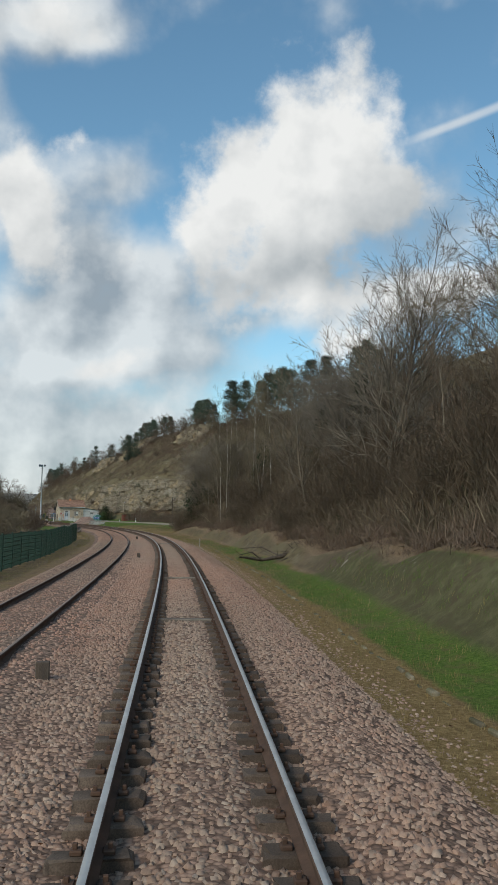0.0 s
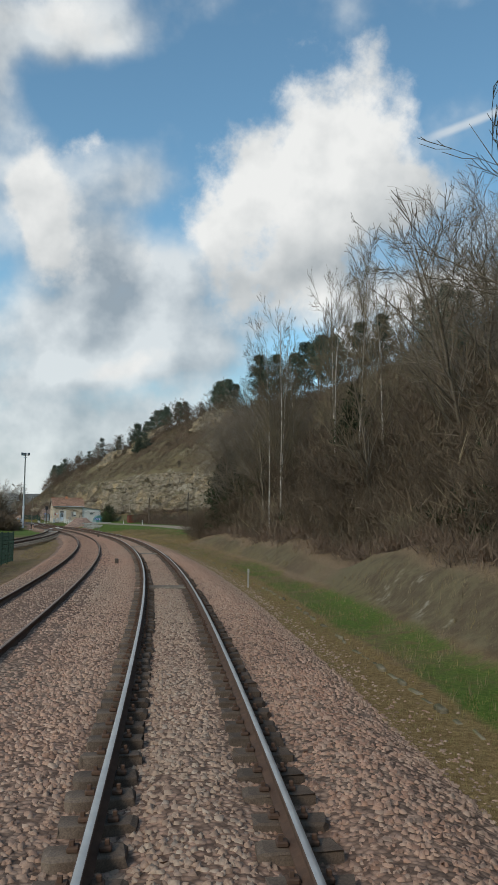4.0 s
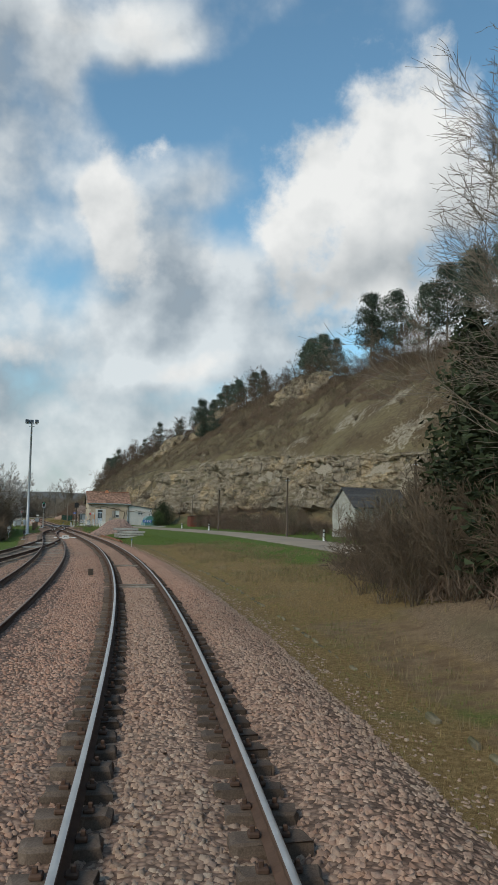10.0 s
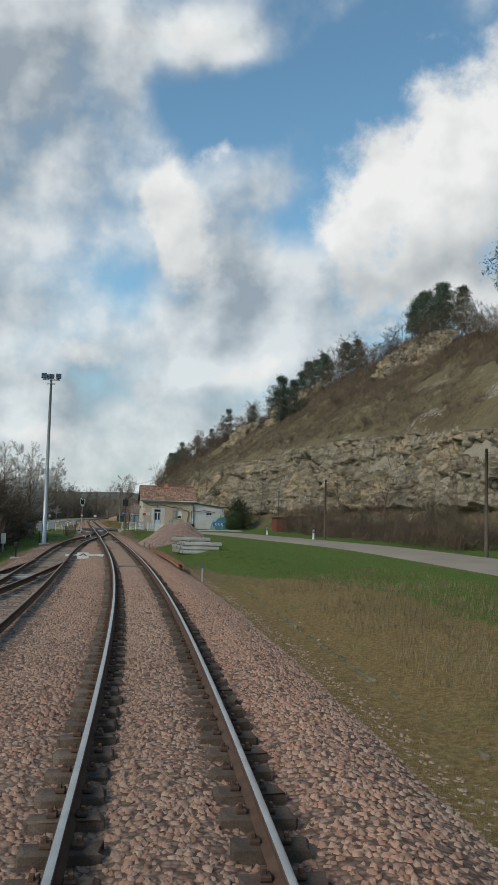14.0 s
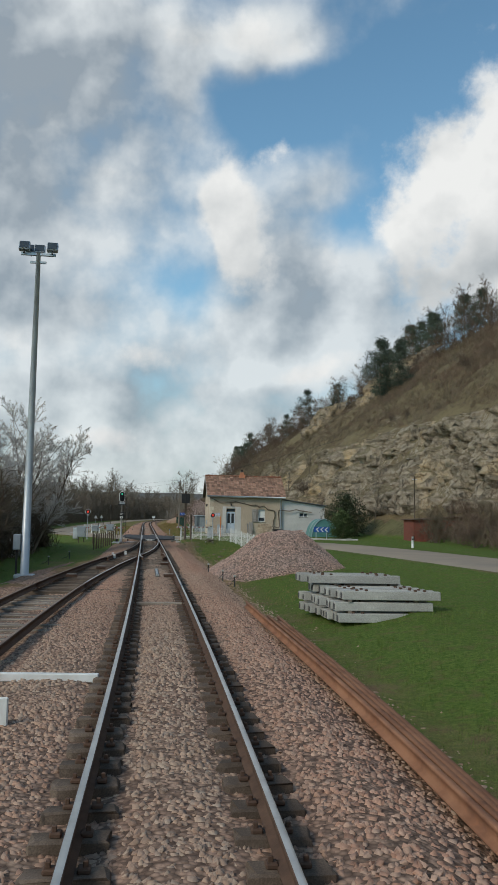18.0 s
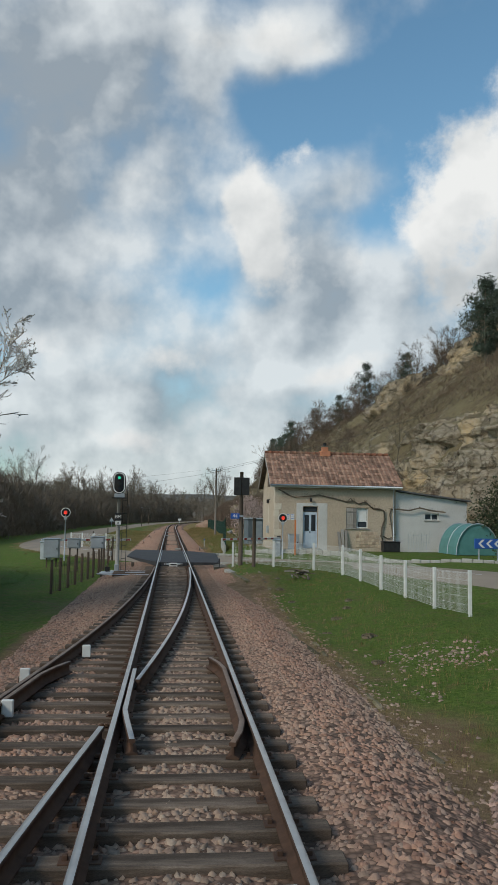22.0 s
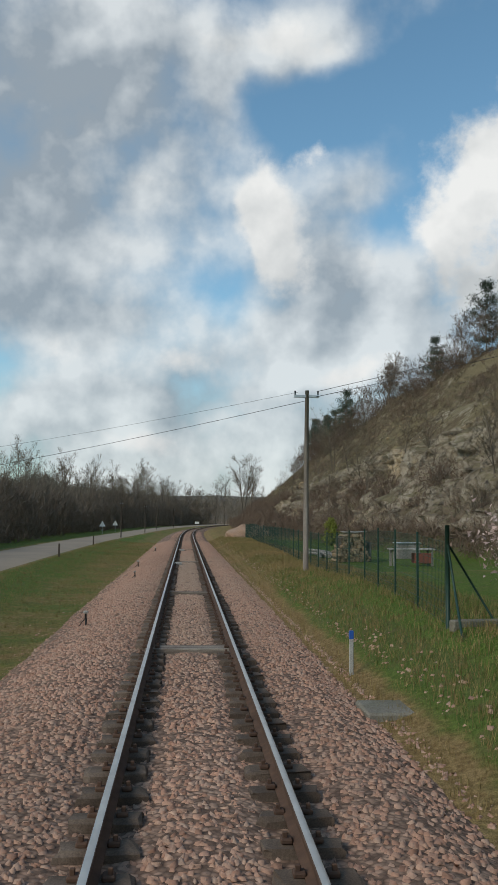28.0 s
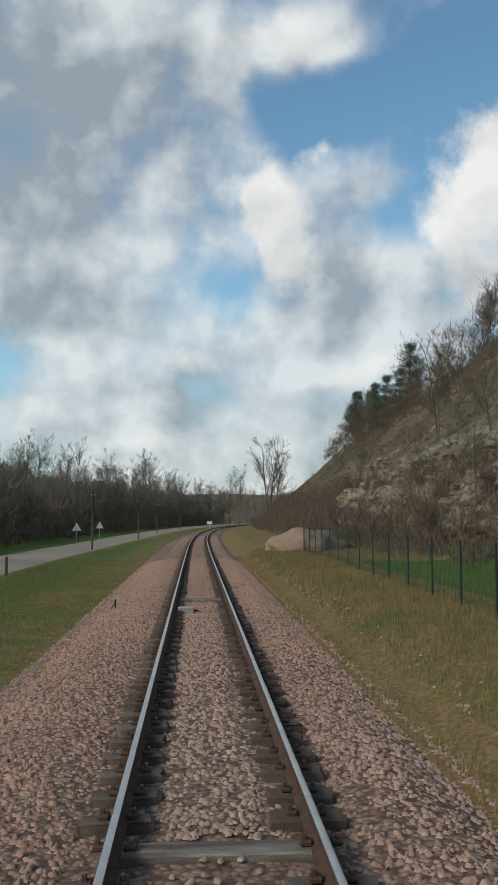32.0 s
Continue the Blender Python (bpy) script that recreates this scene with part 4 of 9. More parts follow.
SHINY, DULL = [M["rust"], M["railhead"]], [M["rust"], M["railhead_dull"]]
track_a = empty("main_track", kind="structure", label="single main line of bright-topped rails on twin-block sleepers", category="railway track")
for side in (-1, 1):
    ss = np.arange(-14, 196.01, 1.5)
    inst("rail", rail_mesh("rail", ss, 0 * ss + side * .75, SHINY), track_a, Matrix())
points = empty("points", kind="structure", label="railway points on long timber bearers where the siding joins", category="railway points")
for side in (-1, 1):
    ss = np.arange(196, 238.01, 1.5)
    inst("rail", rail_mesh("rail", ss, 0 * ss + side * .75, SHINY), points, Matrix())
track_b = empty("main_track", kind="structure", label="straight single main line on twin-block sleepers beyond the crossing", category="railway track")
for side in (-1, 1):
    ss = np.arange(238, 560.01, 2.0)
    inst("rail", rail_mesh("rail", ss, 0 * ss + side * .75, SHINY), track_b, Matrix())
siding = empty("siding_track", kind="structure", label="rusty-railed siding on old timber sleepers half sunk in stone", category="railway track")
for side in (-1, 1):
    q = SIDING[SIDING[:, 0] < 197]
    inst("rail", rail_mesh("rail", q[:, 0], q[:, 1] + side * .75, DULL), siding, Matrix())
    q = SIDING[(SIDING[:, 0] >= 196) & (SIDING[:, 0] < (240.6))]
    l2 = q[:, 1] + side * .75
    keep = (np.abs(np.abs(l2) - .75) > .066)
    for blk in np.split(np.arange(len(q)), np.where(np.diff(keep.astype(int)) != 0)[0] + 1):
        if keep[blk[0]] and len(blk) > 2:
            inst("turnout_rail", rail_mesh("turnout_rail", q[blk, 0], l2[blk], SHINY if side > 0 else DULL, .002), points, Matrix())
loop = empty("yard_track", kind="structure", label="overgrown rusty yard track joining the siding", category="railway track")
for side in (-1, 1):
    q = THIRD
    inst("rail", rail_mesh("rail", q[:, 0], q[:, 1] + side * .75, DULL, -.01), loop, Matrix())

# twin-block sleeper: two blocks with sloped ends
def block_mesh(seed=0):
    bm = bmesh.new()
    rb_ = random.Random(seed)
    for sx in (-1, 1):
        fs = box(bm, sx * .765 - .31, -.13, -.36, sx * .765 + .31, .13, -.148, bev=.02)
        for v in {v for f in fs for v in f.verts}:
            if v.co.z > -.2:
                v.co.y *= .86
                v.co.x = sx * .75 + (v.co.x - sx * .75) * .94
                v.co.z -= .02 * (abs(v.co.x - sx * .75) / .42) ** 2
            v.co += Vector((rb_.uniform(-.035, .035), rb_.uniform(-.02, .02), rb_.uniform(-.014, .006)))
    me = bpy.data.meshes.new("sleeper")
    bm.to_mesh(me)
    bm.free()
    me.materials.append(M["concrete_dark"])
    return me


def clip_mesh():
    bm = bmesh.new()
    for sx in (-1, 1):
        for e in (-1, 1):
            box(bm, sx * .75 + e * .115 - .045, -.05, -.165, sx * .75 + e * .115 + .045, .05, -.125, bev=.01)
            box(bm, sx * .75 + e * .125 - .018, -.018, -.13, sx * .75 + e * .125 + .018, .018, -.085, bev=.005)
    me = bpy.data.meshes.new("fastenings")
    bm.to_mesh(me)
    bm.free()
    me.materials.append(M["rust"])
    return me


def timber_mesh(length, top=-.165):
    bm = bmesh.new()
    box(bm, -length / 2, -.125, top - .14, length / 2, .125, top, bev=.012)
    me = bpy.data.meshes.new("timber_sleeper")
    bm.to_mesh(me)
    bm.free()
    me.materials.append(M["timber"])
    return me


BLOCKS, CLIP, TIMBER = [block_mesh(k) for k in range(6)], clip_mesh(), timber_mesh(1.72)
TIMBERED = [19.5, 32.1, 68.8, 92.8, 104.0, 127.0, 137.9, 173.1, 192.6, 273.6, 284.8, 303.2, 321.2]
rnd = random.Random(3)


def lay(track, s0, s1):
    n = int(round((s1 - s0) / .6))
    for i in range(n):
        s = s0 + (i + .5) * .6
        full = any(abs(s - q) < .31 for q in TIMBERED)
        m = AT(s + rnd.uniform(-.015, .015), rnd.uniform(-.02, .02), rnd.uniform(-.012, .008) + (.012 if full else 0), rnd.uniform(-.6, .6))
        ob = inst("timber_sleeper" if full else "sleeper", TIMBER if full else rnd.choice(BLOCKS), track, m)
        if full:
            ob["label"] = "grey weathered timber sleeper at a rail joint"
            if any(abs(s - q) < .31 for q in (137.9, 273.6, 92.8)):
                inst("timber_sleeper", TIMBER, track, AT(s + .29, 0, .004, .3))["label"] = "grey weathered timber sleeper at a rail joint"
        inst("fastenings", CLIP, ob, Matrix.Translation((0, 0, .004)))


lay(track_a, 1.0, 196.0)
lay(track_b, 257.5, 400.0)

# ---------------------------------------------------------------- points: bearers, check rails, crossing nose
rnd = random.Random(11)
for i in range(79):
    s = 196.3 + i * .6
    lc = float(np.interp(s, SIDING[:, 0], SIDING[:, 1]))
    x0, x1 = lc - 1.15, 1.12
    if s > 237.5:
        x0 = -1.3
    bm = BX(x0, -.115, -.305, x1 - (.14 if s > 224 else 0), .115, -.158, bev=.012)
    ob = part("bearer", bm, M["bearer"], points, m=AT(s, 0, rnd.uniform(-.02, .0) - (.05 if s < 206 else 0), rnd.uniform(-.8, .8)))
    bm = bmesh.new()
    for c in (-.75, .75, lc - .75, lc + .75):
        box(bm, c - .15, -.07, -.165, c + .15, .07, -.145, bev=.004)
        for e in (-.105, .105):
            box(bm, c + e - .02, -.02, -.15, c + e + .02, .02, -.11, bev=.004)
    part("rail_chairs", bm, M["rust"], ob)


def check_rail(s0, s1, base, off):
    ss = np.linspace(s0, s1, 12)
    u = np.abs(np.linspace(-1, 1, 12))
    return rail_mesh("check_rail", ss, base(ss) + off * (1 + 1.6 * np.clip(u - .72, 0, 1) / .28), [M["rust"], M["railhead_dull"]], .012)


inst("check_rail", check_rail(212.4, 217.3, lambda s: 0 * s + .75, -.105), points, Matrix())
inst("check_rail", check_rail(211.6, 216.9, lambda s: np.interp(s, SIDING[:, 0], SIDING[:, 1]) - .75, .105), points, Matrix())
ss = np.linspace(212.6, 216.4, 10)
inst("wing_rail", rail_mesh("wing_rail", ss, -.66 + .14 * np.clip((213.8 - ss) / 1.2, 0, 1), [M["rust"], M["railhead"]], .0), points, Matrix())
ramp = empty("contact_ramp", AT(204.0, .07, -.17), label="ribbed dark contact ramp between the rails with pale ends", category="track contact")
part("bed_plank", BX(-.09, -2.1, -.12, .09, 2.1, .01, bev=.01), M["timber"], ramp)
part("contact_strip", BX(-.062, -1.6, .012, .062, 1.6, .035, bev=.008), M["black"], ramp)
for k in range(36):
    part("rib", BX(-.055, -.011, .036, .055, .011, .05, bev=.004), M["galv"], ramp, m=Matrix.Translation((0, -1.55 + k * .088, 0)) @ Matrix.Rotation(radians(38 if k % 2 else -38), 4, "Z"))
for e in (-1, 1):
    part("end_pad", BX(-.06, e * 1.85 - .22, .012, .06, e * 1.85 + .22, .06, bev=.01), M["concrete"], ramp)
for s, l in ((209.3, .5), (201.8, .5), (201.2, -3.1), (206, -2.3)):
    ob = part("motor_plate", BX(-.2, -.16, -.17, .2, .16, -.06, bev=.02), M["rust"], points, m=AT(s, l, 0, 3))
    part("cover_plate", BX(-.17, -.06, -.059, .17, .1, -.045, bev=.006), M["concrete"], ob, "dirty pale cover plate")
for s, l in ((214.2, -2.05), (218.3, -1.55), (216.2, -2.2)):
    part("white_tag", BX(-.07, -.03, -.16, .07, .03, .04, bev=.01), M["white"], points, m=AT(s, l))
for s in (237.1, 237.9, 238.7, 239.6):
    for l in (-.45, .45):
        part("slide_plate", BX(-.13, -.06, -.155, .13, .06, -.142, bev=.004), M["railhead_dull"], points, m=AT(s, l * 1.05))
for k, s in enumerate((238.25, 239.15)):
    ob = part("lever_bearer", BX(-2.5, -.14, -.3, -.95, .14, -.13, bev=.015), M["bearer"], points, m=AT(s, 0, 0, 1))
    part("lever_plate", BX(-2.0, -.1, -.129, -1.2, .1, -.115, bev=.006), M["galv"], ob, "worn steel plate with bolts")
    for x in (-1.9, -1.3):
        part("bolt", BX(x - .03, -.03, -.114, x + .03, .03, -.09, bev=.008), M["rust"], ob)

# sleepers of the siding and the yard track
rnd = random.Random(5)
TIMB_OLD = timber_mesh(2.5, -.17)


def lay_old(track, rows, s0, s1, step):
    s = s0
    while s < s1:
        l = float(np.interp(s, rows[:, 0], rows[:, 1]))
        ob = inst("timber_sleeper", TIMB_OLD, track, AT(s, l + rnd.uniform(-.04, .04), -.095 + rnd.uniform(-.03, .025), rnd.uniform(-1.5, 1.5)))
        s += step


lay_old(siding, SIDING, 12, 196, .62)
lay_old(loop, THIRD, 100, 172, .66)
for s in (165.6, 166.4, 157.5):
    l = float(np.interp(s, THIRD[:, 0], THIRD[:, 1]))
    part("painted_sleeper", BX(-1.25, -.12, -.2, .9, .12, -.11, bev=.012), M["concrete"], loop, "chalk-white painted sleeper", m=AT(s, l))

# ---------------------------------------------------------------- limestone faces on the hill


def rock_face(name, s0, s1, lf, zf_, nu, ns, seed, amp, label, coarse=1.0):
    """A broken rock face between two lines on the slope; lf and zf_ give offset and height at stations for u in 0..1."""
    S = np.linspace(s0, s1, ns)[:, None] + np.zeros((1, nu))
    U = np.zeros((ns, 1)) + np.linspace(-.06, 1.06, nu)[None, :]
    S = S + .8 * fbm(S * .5 + seed, U * 9, 3)
    Lm, Zm = lf(S, U), zf_(S, U)
    a = fbm(S * .16 * coarse + seed, Zm * .22 * coarse + 3, 5, .55)
    # ledges and blocks: stepped noise
    stp = np.floor((Zm + 2.2 * fbm(S * .10 + 2, Zm * .1 + seed, 3)) * .62 * coarse) * .37
    blk = np.abs(fbm(S * .45 * coarse + 7, Zm * .5 * coarse + seed, 4, .6)) * 1.6
    ends = np.minimum(ease(0, .06, (S - s0) / (s1 - s0)), 1 - ease(.94, 1, (S - s0) / (s1 - s0))) * np.minimum(ease(-.06, .05, U), 1 - ease(.93, 1.06, U))
    chop = np.abs(fbm(S * 1.1 * coarse + 3, Zm * 1.5 * coarse + seed, 3, .6))
    # upright joints
    joint = np.exp(-(fbm(S * .55 * coarse + seed * 3, Zm * .07 + 1.5 * a, 3) / .045) ** 2)
    out = amp * (1.6 * a - .5 * joint + .9 * blk + .3 * np.sin(stp * 9.0) + .6 * chop) + .25
    Lm = Lm - out * ends + .9 * (1 - ends)
    Zm = Zm + .5 * fbm(S * .7, U * 14 + seed, 3) * ends - .5 * (1 - ends)
    me = grid_mesh(name, S, Lm, Zm, M["rock"], smooth=False)
    ob = tagged(new(name, me), label, "rock face", kind="structure")
    return ob


def foot_l(S, U):
    f = hill_at(S)
    return f[2] + (f[4] - f[2]) * U


def foot_z(S, U):
    f = hill_at(S)
    return f[3] + (f[5] - f[3]) * U


rock_face("quarry_face", 140, 298, foot_l, foot_z, 60, 470, 1.0, 1.25, "broken pale limestone face with ochre patches and ledges")
rock_face("quarry_face", 292, 372, foot_l, foot_z, 48, 280, 6.0, 1.25, "low grey limestone face half hidden by scrub")


def upper(k0, k1):
    def fl(S, U):
        f = hill_at(S)
        k = k0 + (k1 - k0) * U
        return f[4] + (f[6] - f[4]) * k

    def fz(S, U):
        f = hill_at(S)
        k = k0 + (k1 - k0) * U
        return f[5] + (f[7] - f[5]) * k + 2.5 * U
    return fl, fz


for s0, s1, k0, k1, sd_ in ((247, 267, .76, 1.0, 2.0), (300, 321, .66, .98, 3.0), (326, 334, .55, .8, 9.0)):
    fl, fz = upper(k0, k1)
    rock_face("rock_outcrop", s0, s1, fl, fz, 34, 74, sd_, 1.25, "pale limestone outcrop near the hilltop")


def slab_scatter(seed, n, s0, s1):
    """Loose limestone plates on the slope."""
    r = np.random.RandomState(seed)
    bm = bmesh.new()
    for i in range(n):
        s = r.uniform(s0, s1)
        f = [float(q[0]) for q in hill_at(np.array([s]))]
        u = r.beta(1.3, 1.5)
        l = f[4] - 1 + (f[6] - f[4] - 2) * u
        k = r.uniform(.08, .3)
        m = Matrix.Translation(W(s, l, zg(s, l) + .02)) @ Euler((r.uniform(-.4, .4), r.uniform(-.9, -.3), r.uniform(0, 6))).to_matrix().to_4x4() @ Matrix.Diagonal((k, k * r.uniform(.5, 1), k * .35, 1))
        vs = bmesh.ops.create_icosphere(bm, subdivisions=1, radius=1, matrix=m)["verts"]
        for v in vs:
            v.co += Vector(r.uniform(-.12, .12, 3)) * k
    return bm


ob = part("scree", slab_scatter(4, 900, 296, 420), M["rock"])
tagged(ob, "loose limestone plates scattered down the dry slope", "scree", kind="stuff")

# ---------------------------------------------------------------- level crossing


def slab(name, pts, top, thick, mat, parent, label=""):
    bm = bmesh.new()
    up = [bm.verts.new(W(s, l, top)) for s, l in pts]
    dn = [bm.verts.new(W(s, l, top - thick)) for s, l in pts]
    n = len(pts)
    bm.faces.new(up)
    bm.faces.new(dn[::-1])
    for i in range(n):
        bm.faces.new((up[i], dn[i], dn[(i + 1) % n], up[(i + 1) % n]))
    bmesh.ops.recalc_face_normals(bm, faces=bm.faces)
    return part(name, bm, mat, parent, label)


deck = empty("crossing_deck", kind="structure", label="fresh black asphalt deck of the level crossing", category="level crossing")
slab("deck_slab", [(243.8, -.67), (243.8, .67), (257.2, .67), (257.2, -.67)], -.006, .2, M["asphalt"], deck)
slab("deck_slab", [(244.3, -.83), (257.4, -.83), (258.0, -2.4), (254, -2.5), (249.4, -2.5), (245.7, -1.3)], -.006, .22, M["asphalt"], deck)
slab("deck_slab", [(243.9, .83), (244.1, 2.3), (249, 2.45), (253.8, 2.6), (257.0, .83)], -.006, .22, M["asphalt"], deck)
for l in (-.655, .655):
    slab("flange_edge", [(243.9, l - .012), (243.9, l + .012), (257.1, l + .012), (257.1, l - .012)], .004, .1, M["galv"], deck, "worn steel flangeway edge")
for i in range(5):
    slab("paint_dash", [(245.5 + i * .75, -.07), (245.5 + i * .75, .09), (245.57 + i * .75, .09), (245.57 + i * .75, -.07)], -.0035, .01, M["slate"], deck)
plate = empty("track_beacon", AT(243.72, .0, -.02), label="pale steel end plate bolted to the deck between the rails", category="end plate")
part("plate", BX(-.2, -.05, -.22, .2, .0, .0, bev=.03), M["white"], plate)
part("bar_mark", BX(-.15, -.054, -.12, .15, -.05, -.06), M["black"], plate)
for e in (-1, 1):
    ob = part("arm", BX(e * .31 - .12, -.03, -.11, e * .31 + .12, .0, -.01, bev=.01), M["galv"], plate)
    bm = bmesh.new()
    tube(bm, [(e * .37, -.06, -.06), (e * .37, -.03, -.06)], .035, 10)
    part("bolt", bm, M["rust"], ob)
for a, b in ((233, 246.5), (254.2, 268)):
    sel = (RC[:, 0] > a) & (RC[:, 0] < b)
    q = np.stack([RCX[sel], RCY[sel]], -1)
    bm = bmesh.new()
    tan = np.gradient(q, axis=0)
    tan /= np.linalg.norm(tan, axis=1)[:, None]
    prev = None
    for p, t_, z in zip(q, tan, RC[sel, 3]):
        nrm = np.array([t_[1], -t_[0]])
        cur = [bm.verts.new((*(p + nrm * .05 * e), z + .036)) for e in (-1, 1)]
        if prev:
            bm.faces.new((prev[0], prev[1], cur[1], cur[0]))
        prev = cur
    tagged(part("road_marking", bm, M["white"]), "worn thin white centre line on the road", "road marking", kind="structure")

# kerb of whitish stones along the house side of the road
kerb = empty("kerb", kind="structure", label="low whitish kerb along the road before the house", category="kerb")
kp = catmull([(255.2, 1.9), (253.8, 2.8), (252.6, 4.9), (250.3, 7.6), (247.8, 9.9), (245.3, 12.2), (243.2, 15.2), (241.5, 18.5)], .5)
rnd = random.Random(21)
for a, b in zip(kp, kp[1:]):
    p0, p1 = W(a[0], a[1]), W(b[0], b[1])
    d = p1 - p0
    z = zg(a[0], a[1])
    part("kerbstone", BX(0, -.09, -.12, d.length * .96, .09, .17, bev=.03), M["concrete"], kerb,
         m=Matrix.Translation((p0.x, p0.y, z + rnd.uniform(-.02, .02))) @ Matrix.Rotation(math.atan2(d.y, d.x), 4, "Z"))


def words(text, size, mat, parent, m, name="lettering", label=""):
    cu = bpy.data.curves.new(name, "FONT")
    cu.body, cu.size, cu.align_x, cu.align_y, cu.extrude = text, size, "CENTER", "CENTER", .004
    tmp = new(name + "_tmp", cu)
    me = bpy.data.meshes.new_from_object(tmp.evaluated_get(bpy.context.evaluated_depsgraph_get()))
    bpy.data.objects.remove(tmp)
    me.materials.clear()
    me.materials.append(mat)
    ob = inst(name, me, parent, m)
    if label:
        ob["label"] = label
    return ob


UPRIGHT = Matrix.Rotation(radians(90), 4, "X")     # text that faces the coming train


def ring(bm, r0, r1, y0, y1, n=24, cx=0, cz=0, sx=1, sz=1, mi=0):
    """A flat ring or disc with depth, facing -y."""
    def loopv(r, y):
        return [bm.verts.new((cx + r * sx * math.cos(2 * math.pi * k / n), y, cz + r * sz * math.sin(2 * math.pi * k / n))) for k in range(n)]
    a, b = loopv(r1, y0), loopv(r1, y1)
    if r0 > 0:
        c, d = loopv(r0, y0), loopv(r0, y1)
        for k in range(n):
            j = (k + 1) % n
            for f in ((a[k], a[j], c[j], c[k]), (a[k], b[k], b[j], a[j]), (c[k], c[j], d[j], d[k]), (b[k], d[k], d[j], b[j])):
                bm.faces.new(f)
    else:
        bm.faces.new(a)
        bm.faces.new(b[::-1])
        for k in range(n):
            j = (k + 1) % n
            bm.faces.new((a[k], b[k], b[j], a[j]))
    bmesh.ops.recalc_face_normals(bm, faces=bm.faces)


def stadium(bm, w, h, y0, y1, inner=0.0, n=10):
    """An upright plate with round top and bottom; inner > 0 leaves a rim of that width."""
    def outline(k):
        r = w / 2 - k
        hh = h / 2 - w / 2
        pts = [(r * math.cos(math.pi * i / n), hh + r * math.sin(math.pi * i / n)) for i in range(n + 1)]
        return pts + [(-x, -z) for x, z in pts]
    o = outline(0)
    a, b = [bm.verts.new((x, y0, z)) for x, z in o], [bm.verts.new((x, y1, z)) for x, z in o]
    m = len(o)
    if inner:
        q = outline(inner)
        c, d = [bm.verts.new((x, y0, z)) for x, z in q], [bm.verts.new((x, y1, z)) for x, z in q]
    for k in range(m):
        j = (k + 1) % m
        bm.faces.new((a[k], b[k], b[j], a[j]))
        if inner:
            bm.faces.new((a[k], a[j], c[j], c[k]))
            bm.faces.new((c[k], c[j], d[j], d[k]))
            bm.faces.new((b[k], d[k], d[j], b[j]))
    if not inner:
        bm.faces.new(a)
        bm.faces.new(b)
    bmesh.ops.recalc_face_normals(bm, faces=bm.faces)


# main signal
sig = empty("railway_signal", AT(240.2, -2.46, -.3), label="tall railway light signal with oval black head showing green", category="railway signal")
bm = bmesh.new()
tube(bm, [(0, 0, 0), (0, 0, 3.4)], [.10, .075], 8)
part("mast", bm, M["concrete"], sig, "pale grey tapered mast")
part("footing", BX(-.3, -.3, -.2, .3, .3, .12, bev=.03), M["concrete"], sig)
bm = bmesh.new()
stadium(bm, .56, .96, -.02, .2)
hd = part("signal_head", bm, M["black"], sig, m=Matrix.Translation((0, -.1, 3.92)))
bm = bmesh.new()
stadium(bm, .50, .90, -.035, -.015, .035)
part("white_rim", bm, M["white"], hd, "white border line")
for z, mt in ((.22, "green_lamp"), (-.02, "glass"), (-.24, "glass")):
    bm = bmesh.new()
    ring(bm, 0, .065, -.05, 0, 16, cz=z)
    part("lens", bm, M[mt], hd)
    bm = bmesh.new()
    ring(bm, .068, .085, -.11, 0, 16, cz=z)
    part("lens_hood", bm, M["black"], hd)
part("head_bracket", BX(-.2, -.12, 3.28, .24, .12, 3.46, bev=.02), M["metal_grey"], sig)
part("platform", BX(-.3, -.2, 3.24, .34, .25, 3.28, bev=.01), M["black"], sig)
pl = part("name_plate", BX(-.15, -.14, 2.28, .15, -.115, 2.6, bev=.008), M["black"], sig)
words("BM", .21, M["white"], pl, Matrix.Translation((0, -.146, 2.44)) @ UPRIGHT, "lettering", "white letters")
pl = part("number_plate", BX(-.13, -.14, 2.1, .13, -.115, 2.25, bev=.006), M["white"], sig)
part("bar_mark", BX(-.03, -.146, 2.15, .03, -.14, 2.2), M["black"], pl)
bm = bmesh.new()
for e in (.16, .36):
    tube(bm, [(e, .12, .1), (e, .12, 3.9)], .013, 5)
for k in range(12):
    tube(bm, [(.16, .12, .35 + k * .28), (.36, .12, .35 + k * .28)], .01, 5)
part("ladder", bm, M["black"], sig)
part("cable_box", BX(-.1, -.22, .05, .1, -.1, .4, bev=.02), M["metal_grey"], sig)

# ground lever with its grey plate and rods
lev = empty("ground_lever", AT(238.6, -2.75, -.22), label="grey hand lever for the points on a flat plate", category="points lever")
bm = bmesh.new()
box(bm, -.42, -.3, -.02, .42, .3, .1, bev=.05)
for v in bm.verts:
    if v.co.z > .03:
        v.co.x *= .7
        v.co.y *= .7
part("base_plate", bm, M["metal_grey"], lev)
part("bracket", BX(-.1, -.08, .08, .1, .08, .3, bev=.02), M["black"], lev)
bm = bmesh.new()
tube(bm, [(0, 0, .25), (.08, .1, .75), (.13, .16, 1.1)], [.022, .02, .02], 7)
part("lever_arm", bm, M["rust"], lev)
part("counterweight", BX(.04, .06, .72, .16, .2, .95, bev=.03), M["concrete"], lev)
rods = empty("point_rods", AT(238.0, -1.3, -.28), label="rusty rods running from lever to point blades", category="rods")
for k, y in enumerate((-.35, -.1, .25)):
    bm = bmesh.new()
    tube(bm, [(-1.2, y, .08), (.5, y, .08)], .022 + .008 * (k == 1), 6)
    part("rod", bm, M["rust"] if k != 1 else M["galv"], rods)
